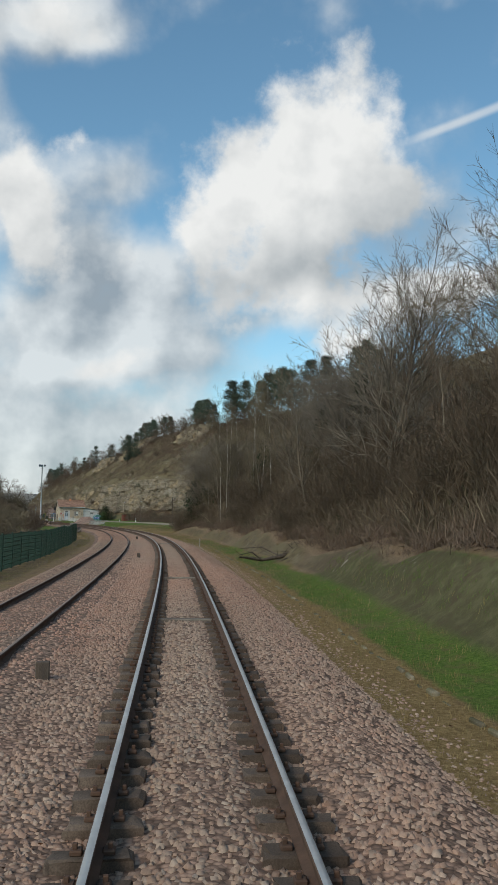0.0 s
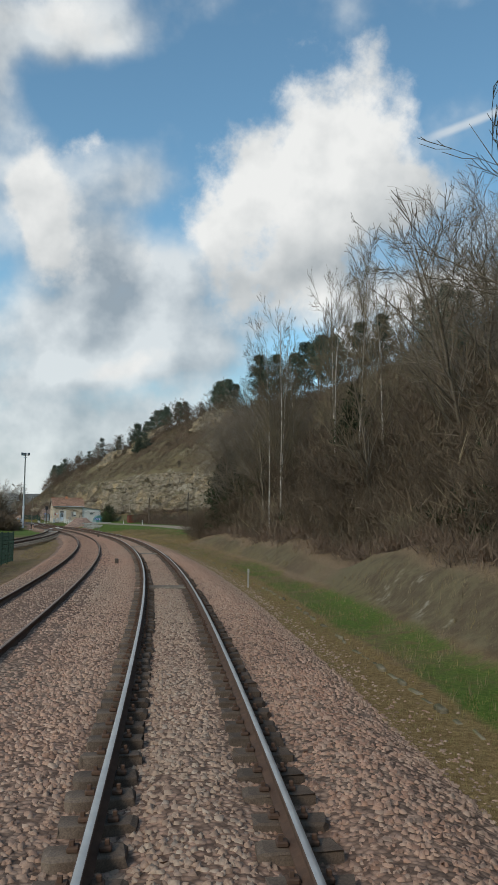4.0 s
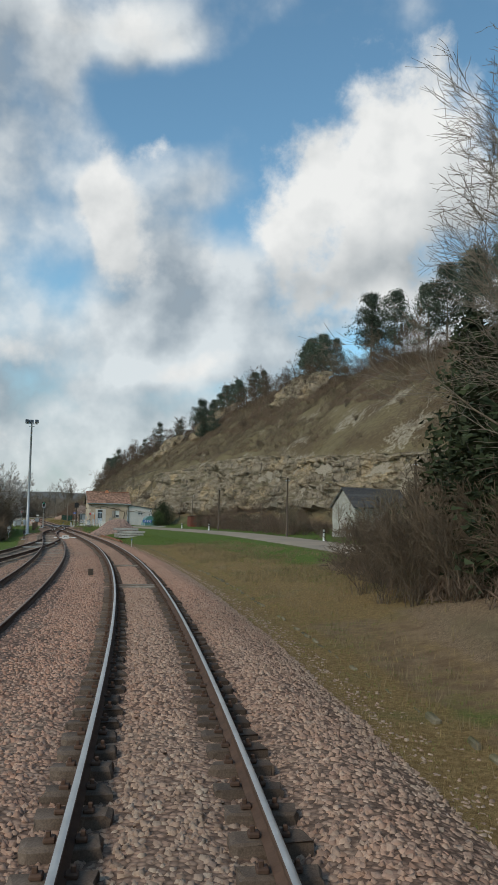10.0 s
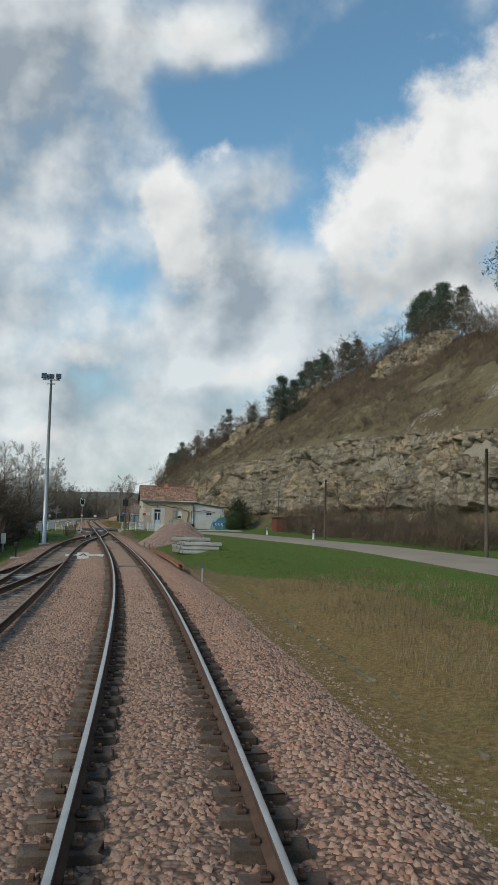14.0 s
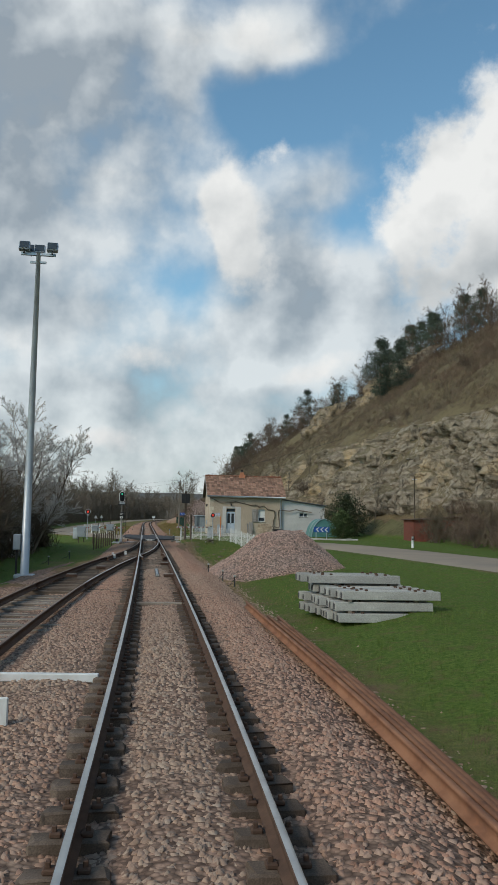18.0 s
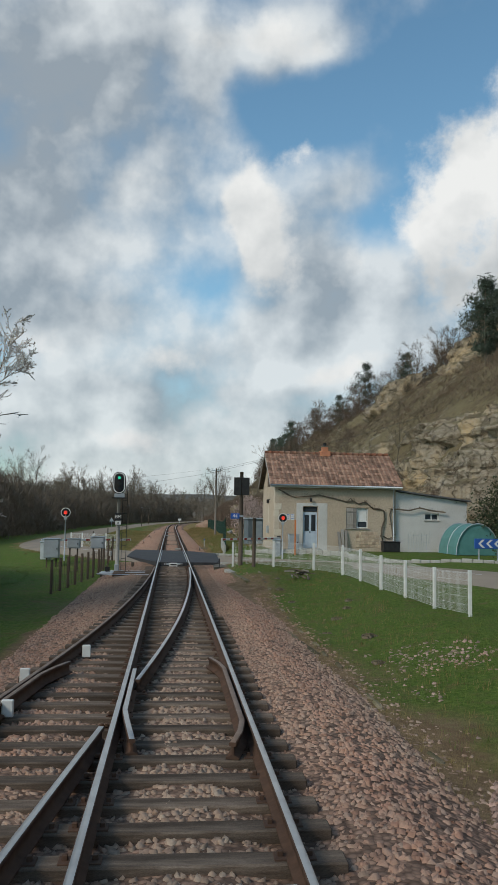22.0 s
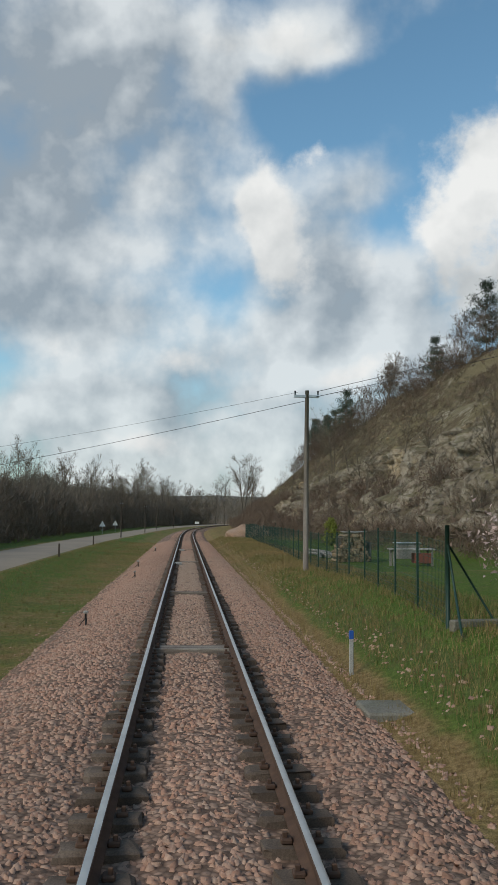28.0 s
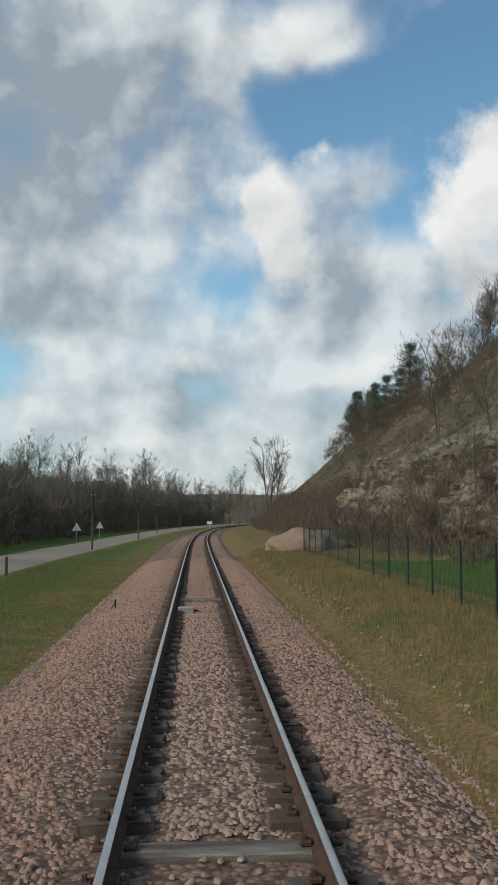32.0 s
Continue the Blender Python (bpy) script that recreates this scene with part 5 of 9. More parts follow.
part("rod_trough", BX(-1.1, -.5, -.1, .4, -.42, .06, bev=.01), M["timber"], rods)


def warning_light(m, hgt, label, lamp):
    ob = empty("crossing_light", m, label=label, category="warning light")
    bm = bmesh.new()
    tube(bm, [(0, 0, -.3), (0, 0, hgt - .1)], .038, 8)
    part("post", bm, M["galv"], ob)
    bm = bmesh.new()
    ring(bm, 0, .26, -.03, .0, 24, cz=hgt)
    d = part("backboard", bm, M["black"], ob)
    bm = bmesh.new()
    ring(bm, .225, .262, -.045, -.03, 24, cz=hgt)
    part("white_rim", bm, M["white"], d)
    bm = bmesh.new()
    ring(bm, 0, .1, -.07, -.03, 20, cz=hgt)
    part("lens", bm, M[lamp], d)
    bm = bmesh.new()
    ring(bm, .1, .125, -.19, -.03, 20, cz=hgt)
    part("lens_hood", bm, M["black"], d)
    bm = bmesh.new()
    tube(bm, [(0, .02, hgt), (0, .24, hgt)], [.12, .06], 12)
    part("housing", bm, M["black"], d)
    bm = bmesh.new()
    ring(bm, 0, .085, -.05, .05, 14, cz=hgt - .32)
    part("bell", bm, M["metal_grey"], ob)
    return ob


warning_light(AT(249.7, 6.1, .12), 2.08, "round red flashing crossing light on a thin post", "red_lamp")
warning_light(AT(249.6, -5.9, -.1), 2.4, "round red flashing crossing light on a grey post", "red_lamp")


def barrier(m, length, swing, label, flip=1):
    ob = empty("crossing_barrier", m, label=label, category="level-crossing barrier")
    part("machine_box", BX(-.24, -.22, -.2, .24, .22, .72, bev=.03), M["metal_grey"], ob)
    part("machine_lid", BX(-.27, -.25, .725, .27, .25, .8, bev=.03), M["galv"], ob)
    part("counterweight", BX(-.08, .3, .62, .08, .75, .98, bev=.03), M["black"], ob)
    n = 15
    boom = part("boom", BX(-.025, -length, .80, .025, .3, .92, bev=.008), M["white"], ob, "white boom with red bands", m=Matrix.Rotation(radians(swing), 4, "Z"))
    for k in range(n):
        if k % 2 == 0:
            y0 = -length + .05 + k * (length - .4) / n
            part("red_band", BX(-.029, y0, .81, .029, y0 + (length - .4) / n * .8, .91, bev=.003), M["red"], boom)
    return ob


def bearing(s0, l0, s1, l1):
    a, b = W(s0, l0), W(s1, l1)
    return math.degrees(math.atan2(b.y - a.y, b.x - a.x))


q = W(251.2, 6.0, .0)
barrier(Matrix.Translation((q.x, q.y, .16)), 5.05, bearing(251.2, 6.0, 247.3, 2.33) + 90, "lowered red and white barrier on a grey machine box")
q = W(250.3, -7.0, -.1)
barrier(Matrix.Translation((q.x, q.y, -.1)), 5.4, bearing(250.3, -7.0, 253.3, -2.5) + 90, "lowered red and white barrier across the road")


def cabinet(m, w, d, z0, z1, mat, label):
    ob = empty("equipment_cabinet", m, label=label, category="equipment cabinet")
    part("body", BX(-w / 2, -d / 2, z0, w / 2, d / 2, z1, bev=.02), mat, ob)
    part("cap", BX(-w / 2 - .03, -d / 2 - .03, z1 + .002, w / 2 + .03, d / 2 + .03, z1 + .05, bev=.015), mat, ob)
    part("door", BX(-w / 2 + .04, -d / 2 - .016, z0 + .04, w / 2 - .04, -d / 2 - .002, z1 - .04, bev=.004), mat, ob)
    part("latch", BX(w / 2 - .12, -d / 2 - .035, (z0 + z1) / 2 - .04, w / 2 - .08, -d / 2 - .017, (z0 + z1) / 2 + .04), M["black"], ob)
    for e in (-1, 1):
        part("leg", BX(e * w * .3 - .035, -.04, -.5, e * w * .3 + .035, .04, z0 - .002, bev=.006), M["wood_pole"], ob)
    return ob


cabinet(AT(245.2, -4.9, -.3), .62, .35, .85, 1.3, M["metal_grey"], "grey metal trackside cabinet on two legs")
cabinet(AT(241.8, -3.45, -.3), .62, .3, 1.0, 1.5, M["metal_grey"], "blue-grey trackside cabinet on a dark post")
cabinet(AT(247.6, -6.3, -.3), .8, .5, .25, 1.2, M["galv"], "pale grey crossing control cabinet")
cabinet(AT(251.9, 7.05, .28), .6, .5, .06, .95, M["metal_grey"], "squat grey machine cabinet beside the barrier")

# poles by the crossing
pol = empty("wooden_post", AT(240.85, 2.97, -.25), label="tall dark wooden post with two black boards and a blue plate", category="signal post")
bm = bmesh.new()
tube(bm, [(0, 0, -.2), (0, 0, 2.2), (0, 0, 4.5)], [.105, .095, .08], 9)
part("pole", bm, M["wood_pole"], pol)
for e in (-1, 1):
    part("back_board", BX(e * .18 - .17, -.13, 3.45, e * .18 + .17, -.10, 4.25, bev=.01), M["black"], pol)
part("board_arm", BX(-.35, -.10, 3.82, .35, -.06, 3.9), M["rust"], pol)
pn = part("blue_plate", BX(-.48, -.14, 2.39, -.08, -.115, 2.63, bev=.006), M["blue"], pol)
words("44", .22, M["white"], pn, Matrix.Translation((-.28, -.145, 2.51)) @ UPRIGHT, "lettering", "white figures")
part("plate_arm", BX(-.3, -.114, 2.48, .1, -.09, 2.54), M["galv"], pol)
pol = empty("wooden_post", AT(238.82, 3.36, -.16), label="shorter weathered wooden post beside the white fence", category="post")
bm = bmesh.new()
tube(bm, [(0, 0, -.2), (.01, 0, 2.35)], [.085, .075], 8)
part("pole", bm, M["wood_pole"], pol)
ob = empty("notice_post", AT(250.6, 6.95, .1), label="orange marker post with two small white notices", category="sign post")
part("post", BX(-.045, -.03, -.2, .045, .03, 2.0, bev=.01), M["orange"], ob)
for e in (-1, 1):
    nt = part("notice", BX(e * .125 - .3 - .1, -.05, 2.0, e * .125 - .3 + .1, -.03, 2.35, bev=.005), M["white"], ob)
    for z in (2.08, 2.2, 2.28):
        part("bar_mark", BX(e * .125 - .3 - .07, -.055, z, e * .125 - .3 + .07, -.05, z + .03), M["blue"], nt)

# ---------------------------------------------------------------- fences


def mesh_panel(bm, p0, p1, z0, z1, step, rad, rows):
    """Upright wires between two points, flat strips with depth."""
    d = p1 - p0
    n = max(2, int(d.length / step))
    u = d.normalized()
    for i in range(n + 1):
        p = p0 + d * (i / n)
        box(bm, p.x - rad, p.y - rad, z0 + p.z, p.x + rad, p.y + rad, z1 + p.z)
    side = Vector((-u.y, u.x, 0)) * rad
    for k in range(rows):
        z = z0 + (z1 - z0) * k / max(1, rows - 1)
        vs = []
        for p in (p0, p1):
            for a, b in ((-1, -1), (1, -1), (1, 1), (-1, 1)):
                vs.append(bm.verts.new((p.x + side.x * a, p.y + side.y * a, p.z + z + rad * b)))
        for a in range(4):
            b = (a + 1) % 4
            bm.faces.new((vs[a], vs[b], vs[4 + b], vs[4 + a]))


def fence(name, pts, hgt, mat, post, step, rad, rows, label, cat, post_h=None, base=0.03):
    ob = empty(name, label=label, category=cat)
    P = [W(s, l, zg(s, l)) for s, l in pts]
    for i, p in enumerate(P):
        part("post", BX(-post, -post, -.3, post, post, (post_h or hgt + .06), bev=post * .2), mat, ob, m=Matrix.Translation(p) @ Matrix.Rotation(head(pts[i][0]), 4, "Z"))
    for a, b in zip(P, P[1:]):
        bm = bmesh.new()
        mesh_panel(bm, a, b, base + .03, hgt, step, rad, rows)
        part("mesh_panel", bm, mat, ob)
    return ob


def along(s0, l0, s1, l1, step):
    n = max(1, int(round(math.hypot(s1 - s0, l1 - l0) / step)))
    return [(s0 + (s1 - s0) * i / n, l0 + (l1 - l0) * i / n) for i in range(n + 1)]


fence("white_fence", [(241.05, 2.65), (240.9, 3.6), (239.0, 4.24), (236.95, 5.61)] + along(234.6, 6.3, 223.6, 7.1, 2.3), 1.05, M["white"], .042, .055, .0026, 6, "white welded-mesh fence with square posts on the grass", "fence")
fence("white_fence", along(259.2, -3.6, 263.5, -7.2, 1.6), 1.05, M["white"], .04, .085, .004, 4, "white mesh fence beyond the crossing", "fence")
fence("garden_fence", along(258.3, 3.5, 266.0, 3.85, 1.9), 1.55, M["green_wire"], .028, .11, .0028, 9, "dark green garden fence on a low wall", "fence", base=.4)
fence("garden_fence", along(271.9, 4.34, 281.6, 5.05, 2.5) + along(284.1, 5.1, 316, 6.0, 2.5) + along(318.5, 6.05, 346, 6.3, 2.5), 1.45, M["green_wire"], .021, .11, .0028, 9, "long dark green wire garden fence with thin posts", "fence")
fence("garden_fence", along(346.2, 6.7, 347, 12.5, 2.4), 1.45, M["green_wire"], .021, .11, .0028, 9, "end run of dark green wire garden fence", "fence")
fence("yard_fence", along(30, -8.4, 92, -8.1, 2.6), 1.75, M["green_wire"], .05, .1, .009, 9, "dark green steel fence along the siding", "fence")
fence("trackside_fence", along(233.5, -4.3, 248, -3.2, 1.45), 1.05, M["wood_pole"], .045, .3, .004, 5, "row of dark stakes strung with wire", "fence", post_h=1.2)
ob = empty("low_wall", label="low cracked concrete garden wall", category="wall")
for (s0, l0), (s1, l1) in zip(along(257.8, 3.4, 266.0, 3.75, 2.7), along(257.8, 3.4, 266.0, 3.75, 2.7)[1:]):
    a, b = W(s0, l0), W(s1, l1)
    part("wall_section", BX(0, -.09, -.5, (b - a).length * .995, .09, .62, bev=.02), M["concrete"], ob, m=Matrix.Translation((a.x, a.y, zg(s0, l0) - .1)) @ Matrix.Rotation(math.atan2(b.y - a.y, b.x - a.x), 4, "Z"))
a, b = W(271.6, 4.3), W(272.6, 9.5)
part("wall_section", BX(0, -.09, -.5, (b - a).length, .09, .12, bev=.02), M["concrete_moss"], ob, m=Matrix.Translation((a.x, a.y, zg(272, 6))) @ Matrix.Rotation(math.atan2(b.y - a.y, b.x - a.x), 4, "Z"))
br = empty("corner_post", AT(271.9, 4.34, zg(271.9, 4.34)), label="green steel corner post with two slanting stays", category="fence post")
bm = bmesh.new()
tube(bm, [(0, 0, -.2), (0, 0, 1.75)], .04, 8)
part("post", bm, M["green_wire"], br)
for q in ((-.1, -1.0, 0), (.95, .2, 0)):
    bm = bmesh.new()
    tube(bm, [(0, 0, 1.45), q], .022, 6)
    part("stay", bm, M["green_wire"], br)

# ---------------------------------------------------------------- crossing-keeper's house
HX, HD, HZ0, HZ1, HR = 7.4, 6.0, .3, 4.25, 6.35
house = empty("house", AT(252.6, 6.0, 0), label="small crossing-keeper's house with red tiles, ochre render and a lean-to", category="house")


def wall_with_holes(w, h0, h1, thick, holes):
    """A wall in x-z with rectangular openings, thickness along +y."""
    xs = sorted({0.0, w, *[q for a in holes for q in (a[0], a[2])]})
    zs = sorted({h0, h1, *[q for a in holes for q in (a[1], a[3])]})
    bm = bmesh.new()
    for x0, x1 in zip(xs, xs[1:]):
        for z0, z1 in zip(zs, zs[1:]):
            cx, cz = (x0 + x1) / 2, (z0 + z1) / 2
            if any(a[0] < cx < a[2] and a[1] < cz < a[3] for a in holes):
                continue
            box(bm, x0, 0, z0, x1, thick, z1)
    bmesh.ops.remove_doubles(bm, verts=bm.verts, dist=.0005)
    seen = {}
    for f in list(bm.faces):
        key = tuple(round(q, 3) for q in f.calc_center_median())
        seen.setdefault(key, []).append(f)
    bmesh.ops.delete(bm, geom=[f for g in seen.values() if len(g) > 1 for f in g], context="FACES_ONLY")
    return bm


part("front_wall", wall_with_holes(HX, -.5, HZ1, .4, [(1.72, .43, 2.62, 2.92), (4.35, 1.65, 5.72, 2.9)]), M["render"], house)
bm = bmesh.new()
for y0, y1, zz in ((.4, HD, None),):
    pts = [(0, .4, -.5), (0, HD, -.5), (0, HD, HZ1), (0, HD / 2, HR - .12), (0, .4, HZ1 + .2)]
    for x0, x1 in ((0, .4),):
        a = [bm.verts.new((x0, p[1], p[2])) for p in pts]
        b = [bm.verts.new((x1, p[1], p[2])) for p in pts]
        bm.faces.new(a); bm.faces.new(b[::-1])
        for k in range(5):
            bm.faces.new((a[k], b[k], b[(k + 1) % 5], a[(k + 1) % 5]))
bmesh.ops.recalc_face_normals(bm, faces=bm.faces)
part("gable_wall", bm.copy(), M["render"], house)
part("gable_wall", bm, M["render"], house, m=Matrix.Translation((HX - .4, 0, 0)))
part("back_wall", BX(.4, HD - .4, -.5, HX - .4, HD - .002, HZ1), M["render"], house)
# quoins on the corners
for k in range(11):
    z = -.0 + k * .385
    w = .42 if k % 2 else .28
    part("quoin", BX(-.012, -.014, z + .006, w, .1, z + .379, bev=.008), M["quoin"], house)
    part("quoin", BX(-.014, .102, z + .006, .1, .7 - w, z + .379, bev=.008), M["quoin"], house)
# stone patch under the window
rq = random.Random(9)
for r in range(5):
    x = 4.95
    while x < 6.3:
        w = rq.uniform(.16, .34)
        part("rubble_stone", BX(x, -.016 - rq.uniform(0, .012), .5 + r * .19, x + w - .02, .05, .5 + r * .19 + .17, bev=.012), M["rubble"], house)
        x += w
# door
part("door_surround", BX(1.32, -.008, .3, 1.70, .03, 3.12, bev=.003), M["render_grey"], house, "pale limewashed band beside the door")
part("door_surround", BX(2.64, -.008, .3, 3.2, .03, 3.12, bev=.003), M["render_grey"], house)
part("door_surround", BX(1.70, -.008, 2.94, 2.64, .03, 3.12, bev=.003), M["render_grey"], house)
dr = part("door", BX(1.74, .12, .45, 2.60, .17, 2.58, bev=.006), M["door"], house, "pale blue panelled front door")
for x0, x1 in ((1.84, 2.1), (2.24, 2.5)):
    part("door_glass", BX(x0, .105, 1.45, x1, .119, 2.42, bev=.003), M["glass"], dr)
    part("door_panel", BX(x0, .105, .6, x1, .119, 1.3, bev=.004), M["door"], dr)
    for k in range(3):
        part("glazing_bar", BX(x0 + .05 + k * .07, .095, 1.45, x0 + .065 + k * .07, .104, 2.42), M["black"], dr)
part("door_handle", BX(2.12, .07, 1.35, 2.2, .118, 1.42, bev=.01), M["black"], dr)
part("transom", BX(1.74, .14, 2.62, 2.60, .18, 2.9, bev=.004), M["glass"], house, "dark fanlight above the door")
part("doorstep", BX(1.55, -.5, .0, 2.8, -.001, .42, bev=.03), M["concrete"], house)
# window with one shutter
wn_ = part("window", BX(5.02, .16, 1.66, 5.70, .2, 2.88), M["glass"], house)
for a in ((5.02, 1.66, 5.08, 2.88), (5.64, 1.66, 5.70, 2.88), (5.08, 1.66, 5.64, 1.72), (5.08, 2.82, 5.64, 2.88), (5.08, 2.05, 5.64, 2.09)):
    part("window_frame", BX(a[0], .12, a[1], a[2], .158, a[3]), M["white"], wn_)
part("curtain", BX(5.09, .17, 2.1, 5.63, .175, 2.8), M["white"], wn_, m=Matrix.Translation((0, -.013, 0)))
part("window_sill", BX(4.3, -.06, 1.58, 5.78, .16, 1.648, bev=.01), M["concrete"], house)
sh = part("shutter", BX(4.36, .05, 1.67, 5.0, .08, 2.88), M["wood_grey"], house, "closed weathered plank shutter")
for k in range(6):
    part("plank", BX(4.365 + k * .106, .028, 1.68, 4.365 + k * .106 + .1, .049, 2.87, bev=.004), M["wood_grey"], sh)
for z in (1.85, 2.6):
    part("batten", BX(4.37, .008, z, 4.99, .027, z + .09, bev=.004), M["wood_grey"], sh)
# gable openings towards the line
for y0, z0, z1 in ((2.55, 4.15, 5.05), (3.15, 4.15, 5.05)):
    g = part("attic_shutter", BX(-.03, y0, z0, .02, y0 + .3, z1, bev=.006), M["wood_pole"], house, "dark narrow attic shutter")
part("gable_niche", BX(-.012, 2.72, 1.9, .02, 3.05, 3.0, bev=.004), M["quoin"], house)
part("meter_box", BX(-.14, 2.7, 1.25, -.001, 3.1, 1.7, bev=.01), M["metal_grey"], house)
lm = part("wall_lamp", BX(-.2, 2.35, 3.1, -.05, 2.5, 3.35, bev=.03), M["black"], house)
part("lamp_arm", BX(-.06, 2.4, 3.3, 0, 2.45, 3.36), M["black"], lm)
lm = part("wall_lamp", BX(2.1, -.2, 3.2, 2.24, -.08, 3.42, bev=.03), M["black"], house)
part("lamp_arm", BX(2.15, -.09, 3.36, 2.19, -.0, 3.4), M["black"], lm)
# roof: boarding and tiles
slope_len = math.hypot(HD / 2 + .35, HR - HZ1 + .1)
ang = math.atan2(HR - HZ1 + .02, HD / 2 + .3)
for sgn in (1, -1):
    m = Matrix.Translation((0, HD / 2, HR)) @ (Matrix.Rotation(math.pi, 4, "Z") if sgn < 0 else Matrix()) @ Matrix.Rotation(ang, 4, "X")
    x0, x1 = (-.3, HX + .3) if sgn > 0 else (-HX - .3, .3)
    part("roof_boarding", BX(x0, -slope_len, -.10, x1, .03, -.04), M["wood_pole"], house, m=m)
tile_w = .29


def tile_mesh():
    bm = bmesh.new()
    n = 5
    prof = [(0, 0), (.06, .028), (.12, .034), (.19, .012), (.285, .006)]
    top = [[bm.verts.new((x, y, z + (.0 if y < -.1 else -.022))) for x, z in prof] for y in (-.39, 0)]
    bot = [[bm.verts.new((x, y, z - .02 + (.0 if y < -.1 else -.022))) for x, z in prof] for y in (-.39, 0)]
    for k in range(n - 1):
        bm.faces.new((top[0][k], top[0][k + 1], top[1][k + 1], top[1][k]))
        bm.faces.new((bot[0][k], top[0][k], top[1][k], bot[1][k])) if k == 0 else None
        bm.faces.new((bot[0][k + 1], bot[0][k], top[0][k], top[0][k + 1]))
    bmesh.ops.recalc_face_normals(bm, faces=bm.faces)
    me = bpy.data.meshes.new("roof_tile")
    bm.to_mesh(me)
    bm.free()
    me.materials.append(M["tile"])
    return me


TILE = tile_mesh()
rt = random.Random(2)
roof = part("tile_field", BX(.05, -slope_len + .1, -.038, HX, 0, -.03), M["tile"], house, "weathered red interlocking clay tiles", m=Matrix.Translation((0, HD / 2, HR)) @ Matrix.Rotation(ang, 4, "X"))
nr, nc = int((slope_len + .06) / .325), int((HX + .62) / tile_w) + 1
for r in range(nr):
    for c in range(nc):
        inst("roof_tile", TILE, roof, Matrix.Translation((-.32 + c * tile_w, -r * .325, rt.uniform(-.004, .008))) @ Matrix.Rotation(rt.uniform(-.012, .012), 4, "Z"))
part("back_tiles", BX(-HX - .3, -slope_len, -.038, .3, 0, .01, bev=.006), M["tile"], house, m=Matrix.Translation((0, HD / 2, HR)) @ Matrix.Rotation(math.pi, 4, "Z") @ Matrix.Rotation(ang, 4, "X"))
bm = bmesh.new()
for k in range(20):
    tube(bm, [(-.3 + k * .4, HD / 2, HR + .0), (.12 + k * .4, HD / 2, HR + .01)], [.1, .12], 8)
part("ridge_tiles", bm, M["tile"], house)
part("fascia", BX(-.3, -.36, HZ1 - .22, HX + .3, -.33, HZ1 - .06, bev=.004), M["white"], house, "pale eaves board")
bm = bmesh.new()
tube(bm, [(-.3, -.42, HZ1 - .1), (HX + .3, -.42, HZ1 - .12)], .06, 8)
part("gutter", bm, M["galv"], house)
bm = bmesh.new()
tube(bm, [(HX - .15, -.4, HZ1 - .12), (HX - .15, -.08, HZ1 - .4), (HX - .15, -.08, .3)], .045, 8)
part("downpipe", bm, M["galv"], house)
for sgn in (-1, 1):
    m = Matrix.Translation((-.3, HD / 2, HR)) @ Matrix.Rotation(ang * sgn, 4, "X")
    part("barge_board", BX(-.03, -slope_len if sgn > 0 else 0, -.16, 0, 0 if sgn > 0 else slope_len, .0), M["wood_grey"], house, m=m)
ch = part("chimney", BX(3.25, HD / 2 - .3, HR - .5, 3.9, HD / 2 + .3, HR + .16, bev=.01), M["brick"], house, "stepped orange brick chimney")
part("chimney_stack", BX(3.38, HD / 2 - .2, HR + .162, 3.77, HD / 2 + .2, HR + .42, bev=.008), M["brick"], ch)
part("chimney_cap", BX(3.35, HD / 2 - .23, HR + .422, 3.8, HD / 2 + .23, HR + .48, bev=.015), M["concrete_moss"], ch)
bm = bmesh.new()
tube(bm, [(3.57, HD / 2, HR + .48), (3.57, HD / 2, HR + .7)], [.12, .1], 10)
part("chimney_pot", bm, M["black"], ch)
# lean-to
ax0, ax1 = HX + .002, 11.9
part("annex_wall", wall_with_holes(ax1 - ax0, -.5, 3.35, .3, [(1.85, 2.2, 2.75, 2.62)]), M["render_grey"], house, "grey-white rendered lean-to wall", m=Matrix.Translation((ax0, .15, 0)))
bm = bmesh.new()
vs = [bm.verts.new(p) for p in ((ax0, .15, 3.35), (ax1, .15, 3.35), (ax0, .15, 3.9), (ax0, .45, 3.35), (ax1, .45, 3.35), (ax0, .45, 3.9))]
for f in ((0, 1, 2), (3, 5, 4), (0, 3, 4, 1), (1, 4, 5, 2), (2, 5, 3, 0)):
    bm.faces.new([vs[i] for i in f])
bmesh.ops.recalc_face_normals(bm, faces=bm.faces)
part("annex_gable", bm, M["render_grey"], house)
part("annex_side", BX(ax1 - .3, .46, -.5, ax1, 5.2, 3.34), M["render_grey"], house)
w2 = part("annex_window", BX(ax0 + 1.86, .3, 2.21, ax0 + 2.74, .33, 2.61), M["glass"], house)
for a in ((1.86, 2.21, 1.92, 2.61), (2.68, 2.21, 2.74, 2.61), (2.27, 2.21, 2.33, 2.61), (1.92, 2.56, 2.68, 2.61), (1.92, 2.21, 2.68, 2.26)):
    part("window_frame", BX(ax0 + a[0], .27, a[1], ax0 + a[2], .298, a[3]), M["white"], w2)
part("annex_sill", BX(ax0 + 1.8, .1, 2.13, ax0 + 2.8, .27, 2.198, bev=.01), M["concrete"], house)
m = Matrix.Translation((ax0, 0, 3.98)) @ Matrix.Rotation(math.atan2(.55, ax1 - ax0), 4, "Y")
part("annex_roof", BX(0, -.12, -.05, ax1 - ax0 + .25, 5.3, .05, bev=.01), M["slate"], house, "dark flat sheet roof", m=m)
